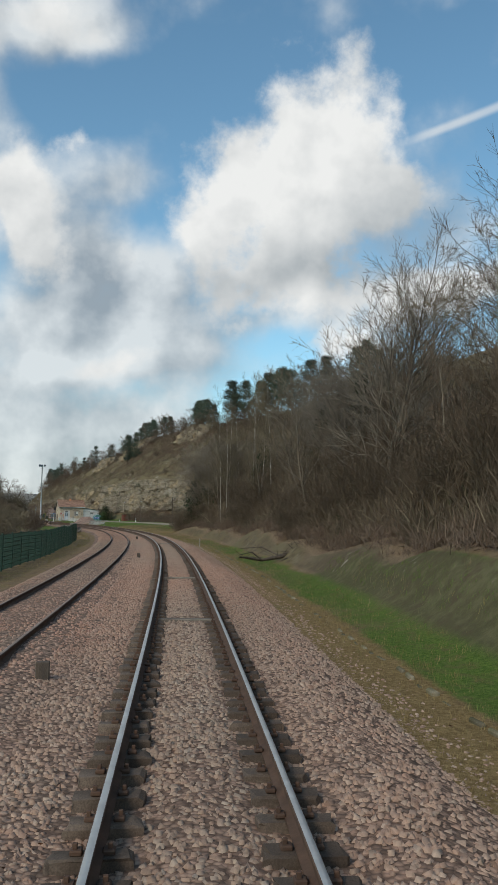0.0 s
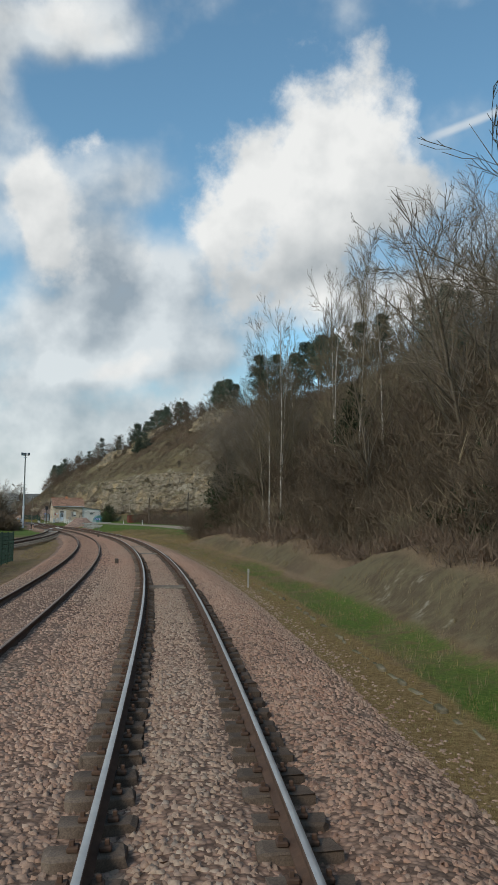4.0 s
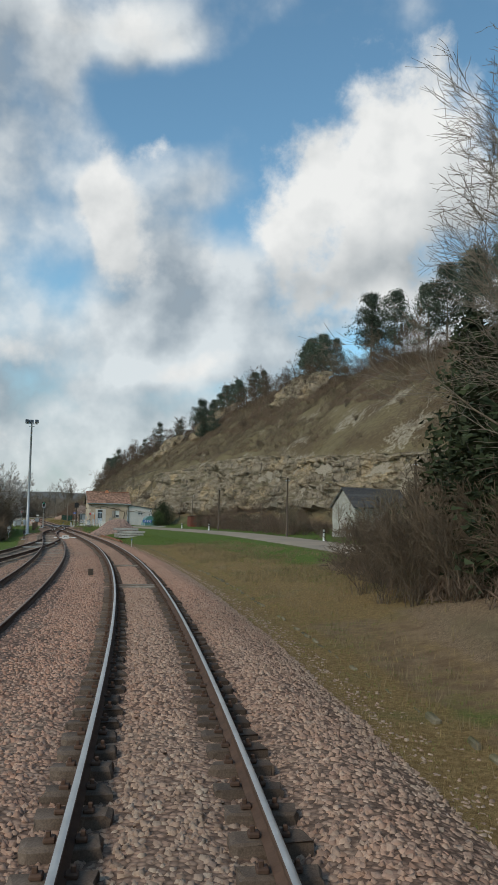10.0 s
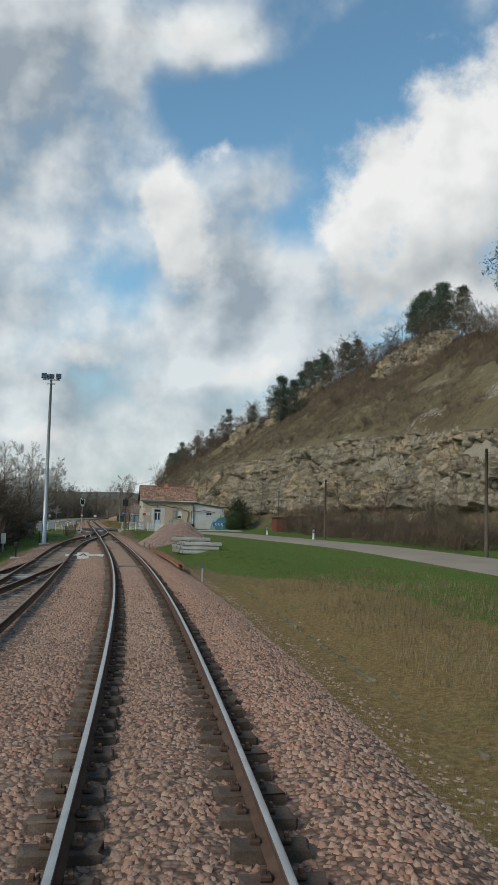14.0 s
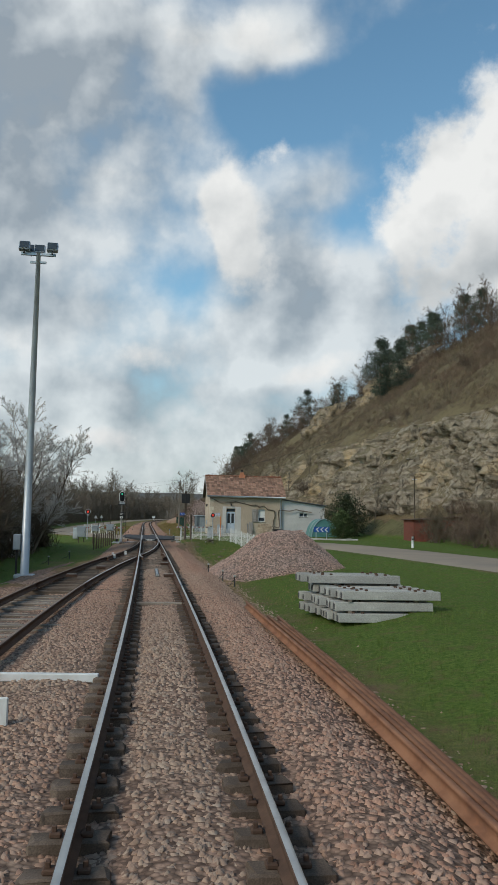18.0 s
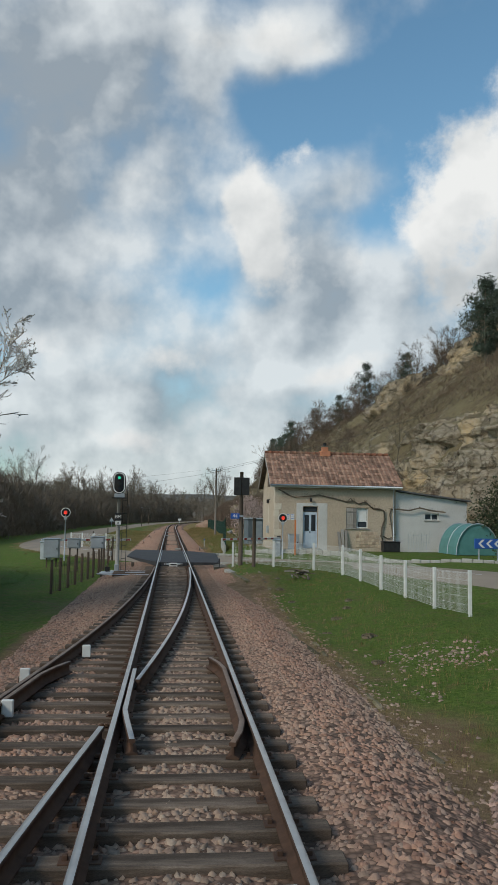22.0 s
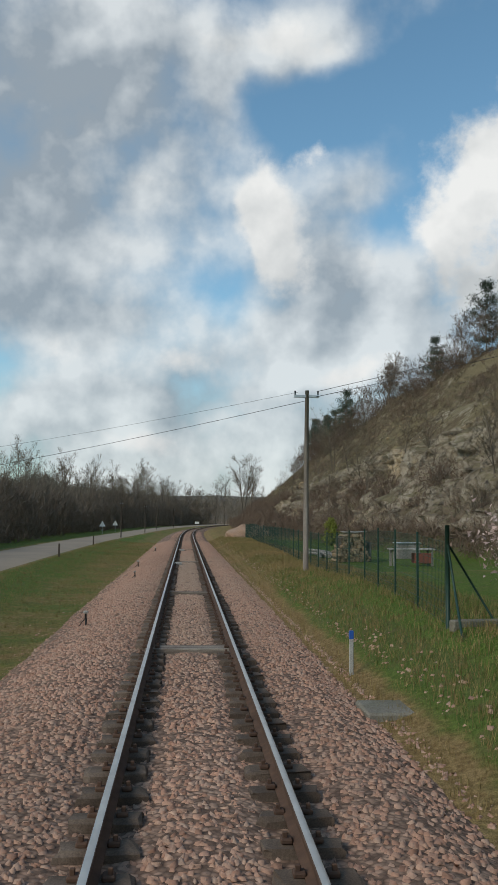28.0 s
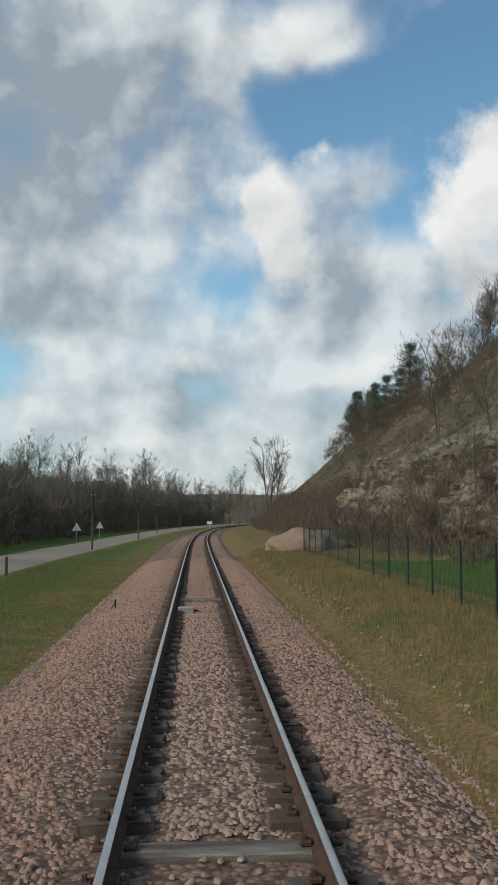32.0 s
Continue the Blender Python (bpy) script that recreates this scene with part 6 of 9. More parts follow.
# vine trained along the front
vine = empty("vine", AT(252.6, 6.0, 0), label="bare trained vine stem running along the house front", category="vine")
VN = [[(.35, 3.85), (.75, 3.6), (1.2, 3.45), (1.9, 3.52), (2.65, 3.62), (3.5, 3.45), (4.35, 3.24), (4.8, 3.28), (5.1, 3.12), (5.5, 3.26), (5.75, 3.05), (6.0, 2.85), (6.4, 2.84), (6.65, 2.72), (6.7, 2.2), (6.52, 1.7), (6.5, 1.18), (6.62, .75), (6.85, .5)],
      [(6.62, 1.2), (6.95, 1.05), (7.2, 1.2), (7.12, 1.9), (7.02, 2.5), (7.1, 2.8), (7.5, 2.85), (8.2, 2.78), (8.9, 2.95), (9.6, 2.8), (10.5, 2.7)], [(1.0, 3.5), (.6, 3.75), (.2, 3.9)], [(4.4, 3.25), (4.6, 3.45), (4.9, 3.2)]]
for pts in VN:
    bm = bmesh.new()
    tube(bm, [(x, -.06 - .03 * math.sin(7 * x), z) for x, z in pts], [.045 * (.6 + .4 * (i > 3)) for i in range(len(pts))], 6)
    part("stem", bm, M["bark"], vine)
rv = random.Random(4)
for k in range(40):
    pts = VN[0] if k % 3 else VN[1]
    x, z = pts[rv.randrange(2, len(pts) - 1)]
    bm = bmesh.new()
    q = Vector((x + rv.uniform(-.1, .1), -.05, z))
    tube(bm, [q, q + Vector((rv.uniform(-.12, .12), -.06, rv.uniform(.02, .16))), q + Vector((rv.uniform(-.2, .2), -.09, rv.uniform(.05, .25)))], [.014, .01, .005], 4)
    part("twig", bm, M["bark"], vine)
# boards leaning on the front
for k, (x, hh) in enumerate(((3.95, 1.15), (4.13, 1.3), (4.3, 1.22))):
    ob = part("leaning_board", BX(-.08, -.02, 0, .08, .02, hh, bev=.005), M["wood_grey"], None, m=AT(252.6, 6.0, .32) @ Matrix.Translation((x, -.3, 0)) @ Matrix.Rotation(radians(-12), 4, "X") @ Matrix.Rotation(radians(k * 3 - 4), 4, "Y"))
    tagged(ob, "grey weathered board leaning against the house", "board", "leaning boards")
ob = empty("bin", AT(251.9, 12.9, .3), label="dark low storage box by the lean-to", category="storage box")
part("body", BX(-.5, -.3, 0, .5, .3, .55, bev=.03), M["black"], ob)
part("lid", BX(-.53, -.33, .552, .53, .33, .62, bev=.02), M["black"], ob)
for k, l in enumerate((13.9, 14.6)):
    ob = empty("wire_rack", AT(251.6, l, .3), label="upright wire mesh rack against the wall", category="rack")
    bm = bmesh.new()
    for i in range(7):
        tube(bm, [(i * .1, 0, 0), (i * .1, 0, 1.1 + .25 * math.sin(i * 2.1 + k))], .008, 4)
    for z in (.2, .6, 1.0):
        tube(bm, [(0, 0, z), (.6, 0, z)], .008, 4)
    part("mesh", bm, M["galv"], ob)
# teal tunnel
tun = empty("garden_tunnel", AT(248.6, 17.0, .3), label="teal half-round garden tunnel on short grass", category="garden tunnel")
bm = bmesh.new()
prev = None
for i in range(13):
    a = math.pi * i / 12
    cur = [bm.verts.new((1.25 * math.cos(a), y, 1.75 * math.sin(a))) for y in (0, 3.0)] + [bm.verts.new((1.2 * math.cos(a), y, 1.7 * math.sin(a))) for y in (0, 3.0)]
    if prev:
        bm.faces.new((prev[0], prev[1], cur[1], cur[0])); bm.faces.new((prev[2], cur[2], cur[3], prev[3])); bm.faces.new((prev[0], cur[0], cur[2], prev[2]))
    prev = cur
bmesh.ops.recalc_face_normals(bm, faces=bm.faces)
part("cover_sheet", bm, M["teal"], tun)
bm = bmesh.new()
vs = [bm.verts.new((1.2 * math.cos(math.pi * i / 12), .05, 1.7 * math.sin(math.pi * i / 12))) for i in range(13)]
bm.faces.new(vs)
part("end_sheet", bm, M["teal"], tun)
for y in (0, 1.5, 3.0):
    bm = bmesh.new()
    tube(bm, [(1.27 * math.cos(math.pi * i / 12), y, 1.77 * math.sin(math.pi * i / 12)) for i in range(13)], .025, 6)
    part("hoop", bm, M["galv"], tun)
# chevron board
cv = empty("chevron_sign", AT(243.6, 15.6, .3, 4), label="blue bend board with three white chevrons on two posts", category="road sign")
part("board", BX(-.75, -.02, .55, .75, .02, 1.05, bev=.02), M["blue"], cv)
for k in range(3):
    bm = bmesh.new()
    x = -.56 + k * .42
    for sg in (1, -1):
        vs = [bm.verts.new((x + dx, -.026, .8 + sg * dz)) for dx, dz in ((0, 0), (.14, 0), (.36, .2), (.22, .2))]
        bm.faces.new(vs if sg < 0 else vs[::-1])
    part("chevron", bm, M["white"], cv)
for e in (-.5, .5):
    part("post", BX(e - .03, .022, -.3, e + .03, .07, 1.05), M["galv"], cv)

# ---------------------------------------------------------------- garden beyond the house
shed = empty("garden_shed", AT(263.5, 6.2, zg(263.5, 6.2), 6), label="small grey-green sheet-metal garden shed", category="shed")
part("shed_body", BX(-.9, -.8, -.1, .9, .8, 1.85, bev=.01), M["shed_paint"], shed)
bm = bmesh.new()
for k in range(9):
    box(bm, -.88 + k * .2, -.82, 0, -.80 + k * .2, -.802, 1.8)
part("cladding", bm, M["shed_paint"], shed)
part("roof", BX(-1.0, -.9, 1.852, 1.0, .9, 1.95, bev=.02), M["galv"], shed)
part("door", BX(-.6, -.84, .05, .1, -.822, 1.7, bev=.005), M["metal_grey"], shed)
ob = empty("water_tank", AT(266.5, 6.3, zg(266.5, 6.3)), label="pale plastic water tank in the garden", category="water tank")
bm = bmesh.new()
tube(bm, [(0, 0, 0), (0, 0, .9), (0, 0, 1.05)], [.45, .45, .2], 14)
part("barrel", bm, M["metal_grey"], ob)
# wood pile, heaped at its ends
wp = empty("woodpile", AT(297.2, 7.9, zg(297.2, 7.9), 12), label="stacked split logs under pale boards behind the fence", category="woodpile")
rw = random.Random(6)
bm = bmesh.new()
tube(bm, [(0, -.42, 0), (0, .42, 0)], .082, 8)
LOGM = bpy.data.meshes.new("log")
bm.to_mesh(LOGM)
bm.free()
LOGM.materials.append(M["log_end"])
# Dark box added behind the logs in place of the pile's shaded gaps.
part("pile_core", BX(-.78, -.3, .0, .45, .3, 1.2, bev=.08), M["wood_pole"], wp, "dark backing box standing in for the shaded gaps between logs")
part("tarpaulin", BX(.72, -.48, .0, .80, .42, .95, bev=.03), M["slate"], wp, "dark tarpaulin over one end")
for r in range(10):
    for c in range(11 - (r * 3) // 5):
        inst("log", LOGM, wp, Matrix.Translation((-.92 + c * .155 + .045 * r + rw.uniform(-.03, .03), -.08 + rw.uniform(-.08, .08), .07 + r * .130)) @ Matrix.Rotation(rw.uniform(-.15, .15), 4, "Z") @ Matrix.Diagonal((rw.uniform(.7, 1.15), 1, rw.uniform(.75, 1.1), 1)))
for k, (x, w) in enumerate(((-.25, .5), (.35, .55))):
    part("cover_board", BX(x - w / 2, -.5, 1.37 + .02 * k, x + w / 2, .45, 1.41 + .02 * k, bev=.008), M["wood_grey"], wp, m=Matrix.Rotation(radians(3 - 5 * k), 4, "Y"))
for k in range(9):
    lg = empty("fallen_log", AT(303.5 + rw.uniform(-2.2, 2.2), 7.6 + rw.uniform(-.5, .5), zg(303, 7.6) + .05 + .09 * (k // 4), rw.uniform(-12, 12)), label="long pale cut trunk lying in the grass", category="log", group="cut trunks behind the fence")
    bm = bmesh.new()
    tube(bm, [(0, -2.2 - rw.random(), 0), (rw.uniform(-.1, .1), 0, .04), (0, 2.0 + rw.random(), 0)], [.12, .10, .07], 7)
    part("trunk", bm, M["wood_grey"], lg)
mo = empty("earth_mound", Matrix.Translation(W(349, 6.8, zg(349, 6.8))), label="low mound of reddish earth past the fence end", category="earth mound")
bm = bmesh.new()
bmesh.ops.create_icosphere(bm, subdivisions=4, radius=1)
for v in bm.verts:
    v.co = Vector((v.co.x * 2.6, v.co.y * 3.4, v.co.z * 1.25)) * (1 + .22 * noise.noise(v.co * 2.2))
part("mound", bm, M["earth"], mo, smooth=True)
tb = empty("work_table", AT(294.0, 9.9, zg(294, 9.9)), label="grey rough timber table in the garden", category="table")
part("tabletop", BX(-1.0, -.4, .68, 1.0, .4, .75, bev=.01), M["wood_grey"], tb)
for x in (-.85, .85):
    for y in (-.3, .3):
        part("leg", BX(x - .05, y - .05, -.1, x + .05, y + .05, .68), M["wood_grey"], tb)
part("hutch_box", BX(.1, -.35, .1, .9, .35, .55, bev=.02), M["red_board"], tb)
for s, l, w, h, mt, nm, lb in ((287.5, 13.4, 1.8, 1.0, "concrete", "stacked_crates", "pale stacked crates under a sheet"), (288.0, 15.6, 1.3, 1.1, "red_board", "hutch", "small red-brown wooden garden hutch"), (300.5, 11.5, 1.2, .8, "wood_grey", "garden_bench", "old grey garden bench")):
    ob = empty(nm, AT(s, l, zg(s, l)), label=lb, category=nm.replace("_", " "))
    part("body", BX(-w / 2, -.4, 0, w / 2, .4, h, bev=.03), M[mt], ob)
    part("cover", BX(-w / 2 - .06, -.46, h + .002, w / 2 + .06, .46, h + .06, bev=.02), M["galv"], ob)

# ---------------------------------------------------------------- roadside: shed with slates, red hut, posts, poles
bs = empty("barn", AT(182.0, 26.1, .3, -70), label="small pale barn with a dark slate roof", category="barn")
part("front_wall", BX(0, 0, -.6, 3.6, .25, 3.3), M["concrete"], bs)
part("side_wall", BX(0, .252, -.6, .25, 8, 3.3), M["concrete"], bs)
part("side_wall", BX(3.35, .252, -.6, 3.6, 8, 3.3), M["concrete"], bs)
bm = bmesh.new()
vs = [bm.verts.new(p) for p in ((0, 0, 3.302), (3.6, 0, 3.302), (1.8, 0, 5.2), (0, .25, 3.302), (3.6, .25, 3.302), (1.8, .25, 5.2))]
for f in ((0, 1, 2), (3, 5, 4), (0, 3, 4, 1), (1, 4, 5, 2), (2, 5, 3, 0)):
    bm.faces.new([vs[i] for i in f])
bmesh.ops.recalc_face_normals(bm, faces=bm.faces)
part("gable", bm, M["concrete"], bs)
ra = math.atan2(1.95, 1.8)
for sg in (0, 1):
    m = Matrix.Translation((1.8, 0, 5.3)) @ (Matrix.Rotation(math.pi, 4, "Z") @ Matrix.Translation((0, -8, 0)) if sg else Matrix()) @ Matrix.Rotation(ra, 4, "Y")
    rf = part("roof_slope", BX(-.02, -.35, -.09, 2.95, 8.3, -.01), M["slate"], bs, m=m)
    for k in range(9):
        part("slate_course", BX(k * .32 + .01, -.35, -.005, k * .32 + .33, 8.3, .02, bev=.006), M["slate"], rf)
part("barn_door", BX(1.2, -.05, -.2, 2.4, -.002, 2.1, bev=.01), M["wood_grey"], bs, "grey plank double door")
tn = empty("polytunnel", AT(175.8, 29.2, .4, -70), label="pale half-round tunnel beside the barn", category="polytunnel")
bm = bmesh.new()
prev = None
for i in range(13):
    a = math.pi * i / 12
    cur = [bm.verts.new((1.6 * math.cos(a), y, 2.6 * math.sin(a) ** .8 if 0 < i < 12 else 0)) for y in (0, 7.0)]
    if prev:
        bm.faces.new((prev[0], prev[1], cur[1], cur[0]))
    prev = cur
ob = part("cover_sheet", bm, M["galv"], tn)
md = ob.modifiers.new("thick", "SOLIDIFY")
md.thickness = .03
bm = bmesh.new()
bm.faces.new([bm.verts.new((1.55 * math.cos(math.pi * i / 12), .06, 2.5 * math.sin(math.pi * i / 12) ** .8 if 0 < i < 12 else 0)) for i in range(13)])
part("end_sheet", bm, M["metal_grey"], tn)
ht = empty("hut", AT(236.5, 24.0, .3, 0), label="low red-brown boarded hut with a rusty roof", category="hut")
for k in range(14):
    part("board", BX(-2.1 + k * .3, -.02, -.3, -2.1 + k * .3 + .29, .02, 1.9 - .03 * (k % 2), bev=.004), M["red_board"], ht)
part("side_wall", BX(-2.1, .022, -.3, -2.04, 2.6, 1.9), M["red_board"], ht)
part("roof", BX(-2.3, -.25, 0, 2.3, 2.8, .06, bev=.01), M["rust"], ht, m=Matrix.Translation((0, 0, 2.0)) @ Matrix.Rotation(radians(-4), 4, "Y"))


def pole(s, l, h, label, r=.11, arm=False, z=None, mat="wood_pole"):
    ob = empty("utility_pole", AT(s, l, zg(s, l) if z is None else z), label=label, category="utility pole")
    bm = bmesh.new()
    tube(bm, [(0, 0, -.4), (0, 0, h * .5), (.02, 0, h)], [r, r * .88, r * .7], 9)
    part("pole", bm, M[mat], ob)
    if arm:
        part("crossarm", BX(-.5, -.05, h - .28, .5, .05, h - .18, bev=.01), M["galv"], ob)
        for e in (-.45, 0, .45):
            bm = bmesh.new()
            tube(bm, [(e, 0, h - .2), (e, 0, h - .02)], [.03, .035], 7)
            part("insulator", bm, M["glass"], ob)
    else:
        for e in (-.12, .12):
            part("bracket", BX(e - .06, -.04, h - .3, e + .06, .04, h - .24), M["galv"], ob)
    return ob


pole(174.9, 18.6, 5.8, "dark wooden telephone pole at the roadside")
pole(209.7, 20.2, 5.6, "dark wooden telephone pole at the roadside")
pole(148.0, 19.0, 5.8, "dark wooden telephone pole among scrub")
pole(238.0, 22.5, 5.5, "pale slim pole beside the hut", .06)
pole(289.5, 4.5, 7.0, "tall silvered wooden utility pole with crossarm and insulators", .11, True, mat="pole_grey")
for s, l, h in ((362.0, -8.3, 4.6), (392, -7.2, 4.6), (420, -7.4, 4.6), (455, -7.0, 4.6)):
    pole(s, l, h, "thin wooden telephone pole beside the road", .08)


for s, l in ((334.6, -8.6), (311.5, -8.2), (288.2, -7.9)):
    ob = part("verge_post", BX(-.06, -.06, -.4, .06, .06, .85, bev=.015), M["wood_pole"], None, m=AT(s, l, zg(s, l), 8))
    tagged(ob, "short dark wooden post on the road verge", "verge post", "verge posts")
for s, l in ((388, -13.6), (404, -13.4)):
    ob = empty("warning_sign", AT(s, l, zg(s, l), 6), label="grey triangular road sign seen from behind", category="road sign", group="triangular road signs")
    part("post", BX(-.035, -.03, -.4, .035, .03, 2.0, bev=.008), M["galv"], ob)
    bm = bmesh.new()
    v = [bm.verts.new(q) for q in ((-.5, -.05, 1.15), (.5, -.05, 1.15), (0, -.05, 2.05), (-.5, -.032, 1.15), (.5, -.032, 1.15), (0, -.032, 2.05))]
    for q in ((0, 1, 2), (5, 4, 3), (0, 3, 4, 1), (1, 4, 5, 2), (2, 5, 3, 0)):
        bm.faces.new([v[i] for i in q])
    part("plate", bm, M["white"], ob)
ob = empty("track_board", AT(470, -2.6, -.3), label="small white board on a low post beside the track", category="track sign")
part("post", BX(-.04, -.04, -.3, .04, .04, 1.3), M["galv"], ob)
part("board", BX(-.55, -.06, .95, .55, -.042, 1.55, bev=.008), M["white"], ob)


def wire(a, b, sag, r=.012):
    a, b = Vector(a), Vector(b)
    bm = bmesh.new()
    tube(bm, [a.lerp(b, k / 16) - Vector((0, 0, sag * 4 * (k / 16) * (1 - k / 16))) for k in range(17)], r, 4)
    return bm


wr = empty("overhead_wire", label="dark overhead wires slung across the line", category="wire")
top = W(289.5, 4.5, zg(289.5, 4.5))
part("wire", wire(top + Vector((0, 0, 6.6)), W(316.1, -25.1, 3.6), .3, .012), M["black"], wr)
part("wire", wire(top + Vector((-.3, 0, 6.95)), W(330, -34, 6.0), .6, .007), M["black"], wr)
part("wire", wire(top + Vector((.4, 0, 6.95)), W(286, 40, 18), .6), M["black"], wr)
part("wire", wire(top + Vector((.4, 0, 6.75)), W(300, 45, 20), .6), M["black"], wr)
for s, l, h in ((205.2, 17.8, .95), (163.5, 18.2, 1.0), (226, 18.3, .8)):
    ob = empty("marker_post", AT(s, l, zg(s, l)), label="white roadside marker post with a dark band", category="marker post", group="roadside marker posts")
    bm = bmesh.new()
    tube(bm, [(0, 0, -.2), (0, 0, h)], [.1, .085], 6)
    part("post", bm, M["white"], ob)
    part("band", BX(-.1, -.1, h * .72, .1, -.075, h * .82), M["black"], ob)

# floodlight mast
mast = empty("floodlight_mast", AT(206.0, -5.5, -.5), label="tall tapered galvanised mast with floodlights on top", category="floodlight mast")
bm = bmesh.new()
tube(bm, [(0, 0, -.1), (0, 0, 5), (0, 0, 14.1)], [.20, .17, .10], 8)
part("column", bm, M["galv"], mast)
part("base_plate", BX(-.4, -.4, -.1, .4, .4, .06, bev=.02), M["galv"], mast)
part("crossarm", BX(-.75, -.06, 13.95, .75, .06, 14.07, bev=.01), M["galv"], mast)
part("lower_arm", BX(-.35, -.05, 13.6, .35, .05, 13.7, bev=.01), M["galv"], mast)
for e, y in ((-.6, -.15), (.0, .25), (.6, -.15), (-.35, .3)):
    fl = part("floodlight", BX(-.24, -.14, 0, .24, .14, .42, bev=.04), M["galv"], mast, m=Matrix.Translation((e, y, 14.12)) @ Matrix.Rotation(radians(-18), 4, "X"))
    part("lamp_glass", BX(-.2, -.155, .05, .2, -.142, .37), M["glass"], fl)
    part("yoke", BX(-.03, -.03, -.12, .03, .03, 0), M["black"], fl)
part("switch_box", BX(-.5, -.2, 1.1, -.2, .15, 1.75, bev=.02), M["metal_grey"], mast)
part("box_post", BX(-.4, -.05, -.1, -.32, .03, 1.1), M["black"], mast)

# ---------------------------------------------------------------- trackside bits
for s, l, h, w in ((12.4, -2.15, .32, .1), (82.5, -1.95, .3, .09), (131.9, -1.6, .32, .1), (244.0, -1.95, .22, .07), (47, -2.0, .3, .09)):
    ob = part("stub_post", BX(-w, -.06, -.5, w, .06, h, bev=.012), M["wood_pole"], None, m=AT(s, l, -.25, 5))
    tagged(ob, "short dark brown stub post in the ballast", "stub post", "stub posts")
for s, l, bl in ((73.4, 3.4, "wood_grey"), (169.6, 3.0, "blue"), (271.8, 2.65, "blue")):
    ob = empty("line_marker", AT(s, l, zg(s, l)), label="thin white marker stake with a coloured top" if bl == "blue" else "weathered grey wooden marker stake", category="marker stake")
    part("stake", BX(-.035, -.025, -.25, .035, .025, .6, bev=.008), M["concrete"] if bl == "blue" else M["wood_grey"], ob)
    part("cap", BX(-.038, -.028, .602, .038, .028, .74, bev=.008), M[bl], ob)
for s, l in ((262.8, 1.95), (278.2, -2.5), (292.4, -2.2), (301.6, -2.6), (320.5, -2.4), (208.8, 2.55), (205.3, 2.9), (202.4, 3.1), (215.5, -5.6), (221, -5.0), (239.54, 1.95)):
    ob = empty("cable_stub", AT(s, l, zg(s, l) + (.34 if s == 239.54 else .05)) @ Matrix.Scale(.62 if s == 239.54 else .85, 4), label="dark bent cable stub with a pale cap", category="cable stub", group="cable stubs")
    bm = bmesh.new()
    tube(bm, [(0, 0, -.2), (.02, 0, .25), (.0, 0, .42)], [.03, .028, .03], 6)
    part("conduit", bm, M["black"], ob)
    bm = bmesh.new()
    tube(bm, [(-.5, .1, -.05), (-.2, .05, .04), (0, 0, .3)], .015, 5)
    part("cable", bm, M["black"], ob)
    part("cap", BX(-.06, -.06, .42, .06, .06, .5, bev=.015), M["concrete"], ob)
for s, l in ((262.6, .42), (300.7, -.5), (318.5, -.4)):
    ob = empty("rail_box", AT(s, l, -.17, 2), label="small dirty junction box between the rails", category="junction box")
    part("box_body", BX(-.2, -.13, -.05, .2, .13, .1, bev=.02), M["concrete"], ob)
    bm = bmesh.new()
    tube(bm, [(.2, 0, .02), (.32, .05, .0), (.33, .1, -.02)], .018, 5)
    part("lead", bm, M["black"], ob)
ob = empty("track_sign", AT(180.0, -2.15, -.25), label="low white board with a dark roof-shaped mark", category="track sign")
part("board", BX(-.3, -.02, 0, .3, .02, .34, bev=.015), M["white"], ob)
for e in (-1, 1):
    part("stroke", BX(-.02, -.026, -.0, .21, -.021, .05), M["black"], ob, m=Matrix.Translation((0, 0, .25)) @ Matrix.Scale(e, 4, (1, 0, 0)) @ Matrix.Rotation(radians(32), 4, "Y"))
ob = part("fouling_bar", BX(-1.15, -.06, -.05, 1.02, .06, .07, bev=.01), M["white"], None, m=AT(182.6, -2.0, -.2, -4))
tagged(ob, "white painted clearance bar between the tracks", "clearance bar")
ob = empty("track_sign", AT(193.2, -7.6, zg(193, -7.6)), label="white upright board on a short post", category="track sign")
part("post", BX(-.04, -.03, -.2, .04, .03, 1.0), M["galv"], ob)
part("board", BX(-.16, -.05, .55, .16, -.031, 1.25, bev=.01), M["white"], ob)
ob = empty("points_lantern", AT(184.0, -6.0, zg(184, -6)), label="dark points lantern on a low stand", category="points lantern")
part("stand", BX(-.05, -.05, -.1, .05, .05, .6), M["black"], ob)
part("lamp_body", BX(-.12, -.12, .6, .12, .12, .92, bev=.03), M["black"], ob)
part("foot", BX(-.3, -.12, -.1, .55, .12, .08, bev=.03), M["concrete"], ob)
ob = empty("deadwood_heap", AT(233.6, 4.5, zg(233.6, 4.5)), label="small heap of cut branches and rubble on the grass", category="branch heap")
rw = random.Random(8)
for k in range(14):
    bm = bmesh.new()
    a = rw.uniform(0, 6.3)
    p = Vector((rw.uniform(-.3, .3), rw.uniform(-.2, .2), .03 + .02 * k))
    d = Vector((math.cos(a), math.sin(a), rw.uniform(-.1, .25))) * rw.uniform(.4, .9)
    tube(bm, [p - d * .5, p + Vector((0, 0, .05)), p + d * .5], [.03, .025, .012], 5)
    part("branch", bm, M["bark"] if k % 3 else M["birch"], ob)
ob = empty("stone_slab", AT(269.2, 2.85, zg(269.2, 2.85) + .02), label="flat mossy stone slab in the grass", category="stone slab")
part("slab", BX(-.6, -.4, -.1, .6, .4, .05, bev=.03), M["concrete_moss"], ob)
ob = empty("stone_slab", label="flat dark mossy concrete cover at the edge of the crossing", category="concrete cover")
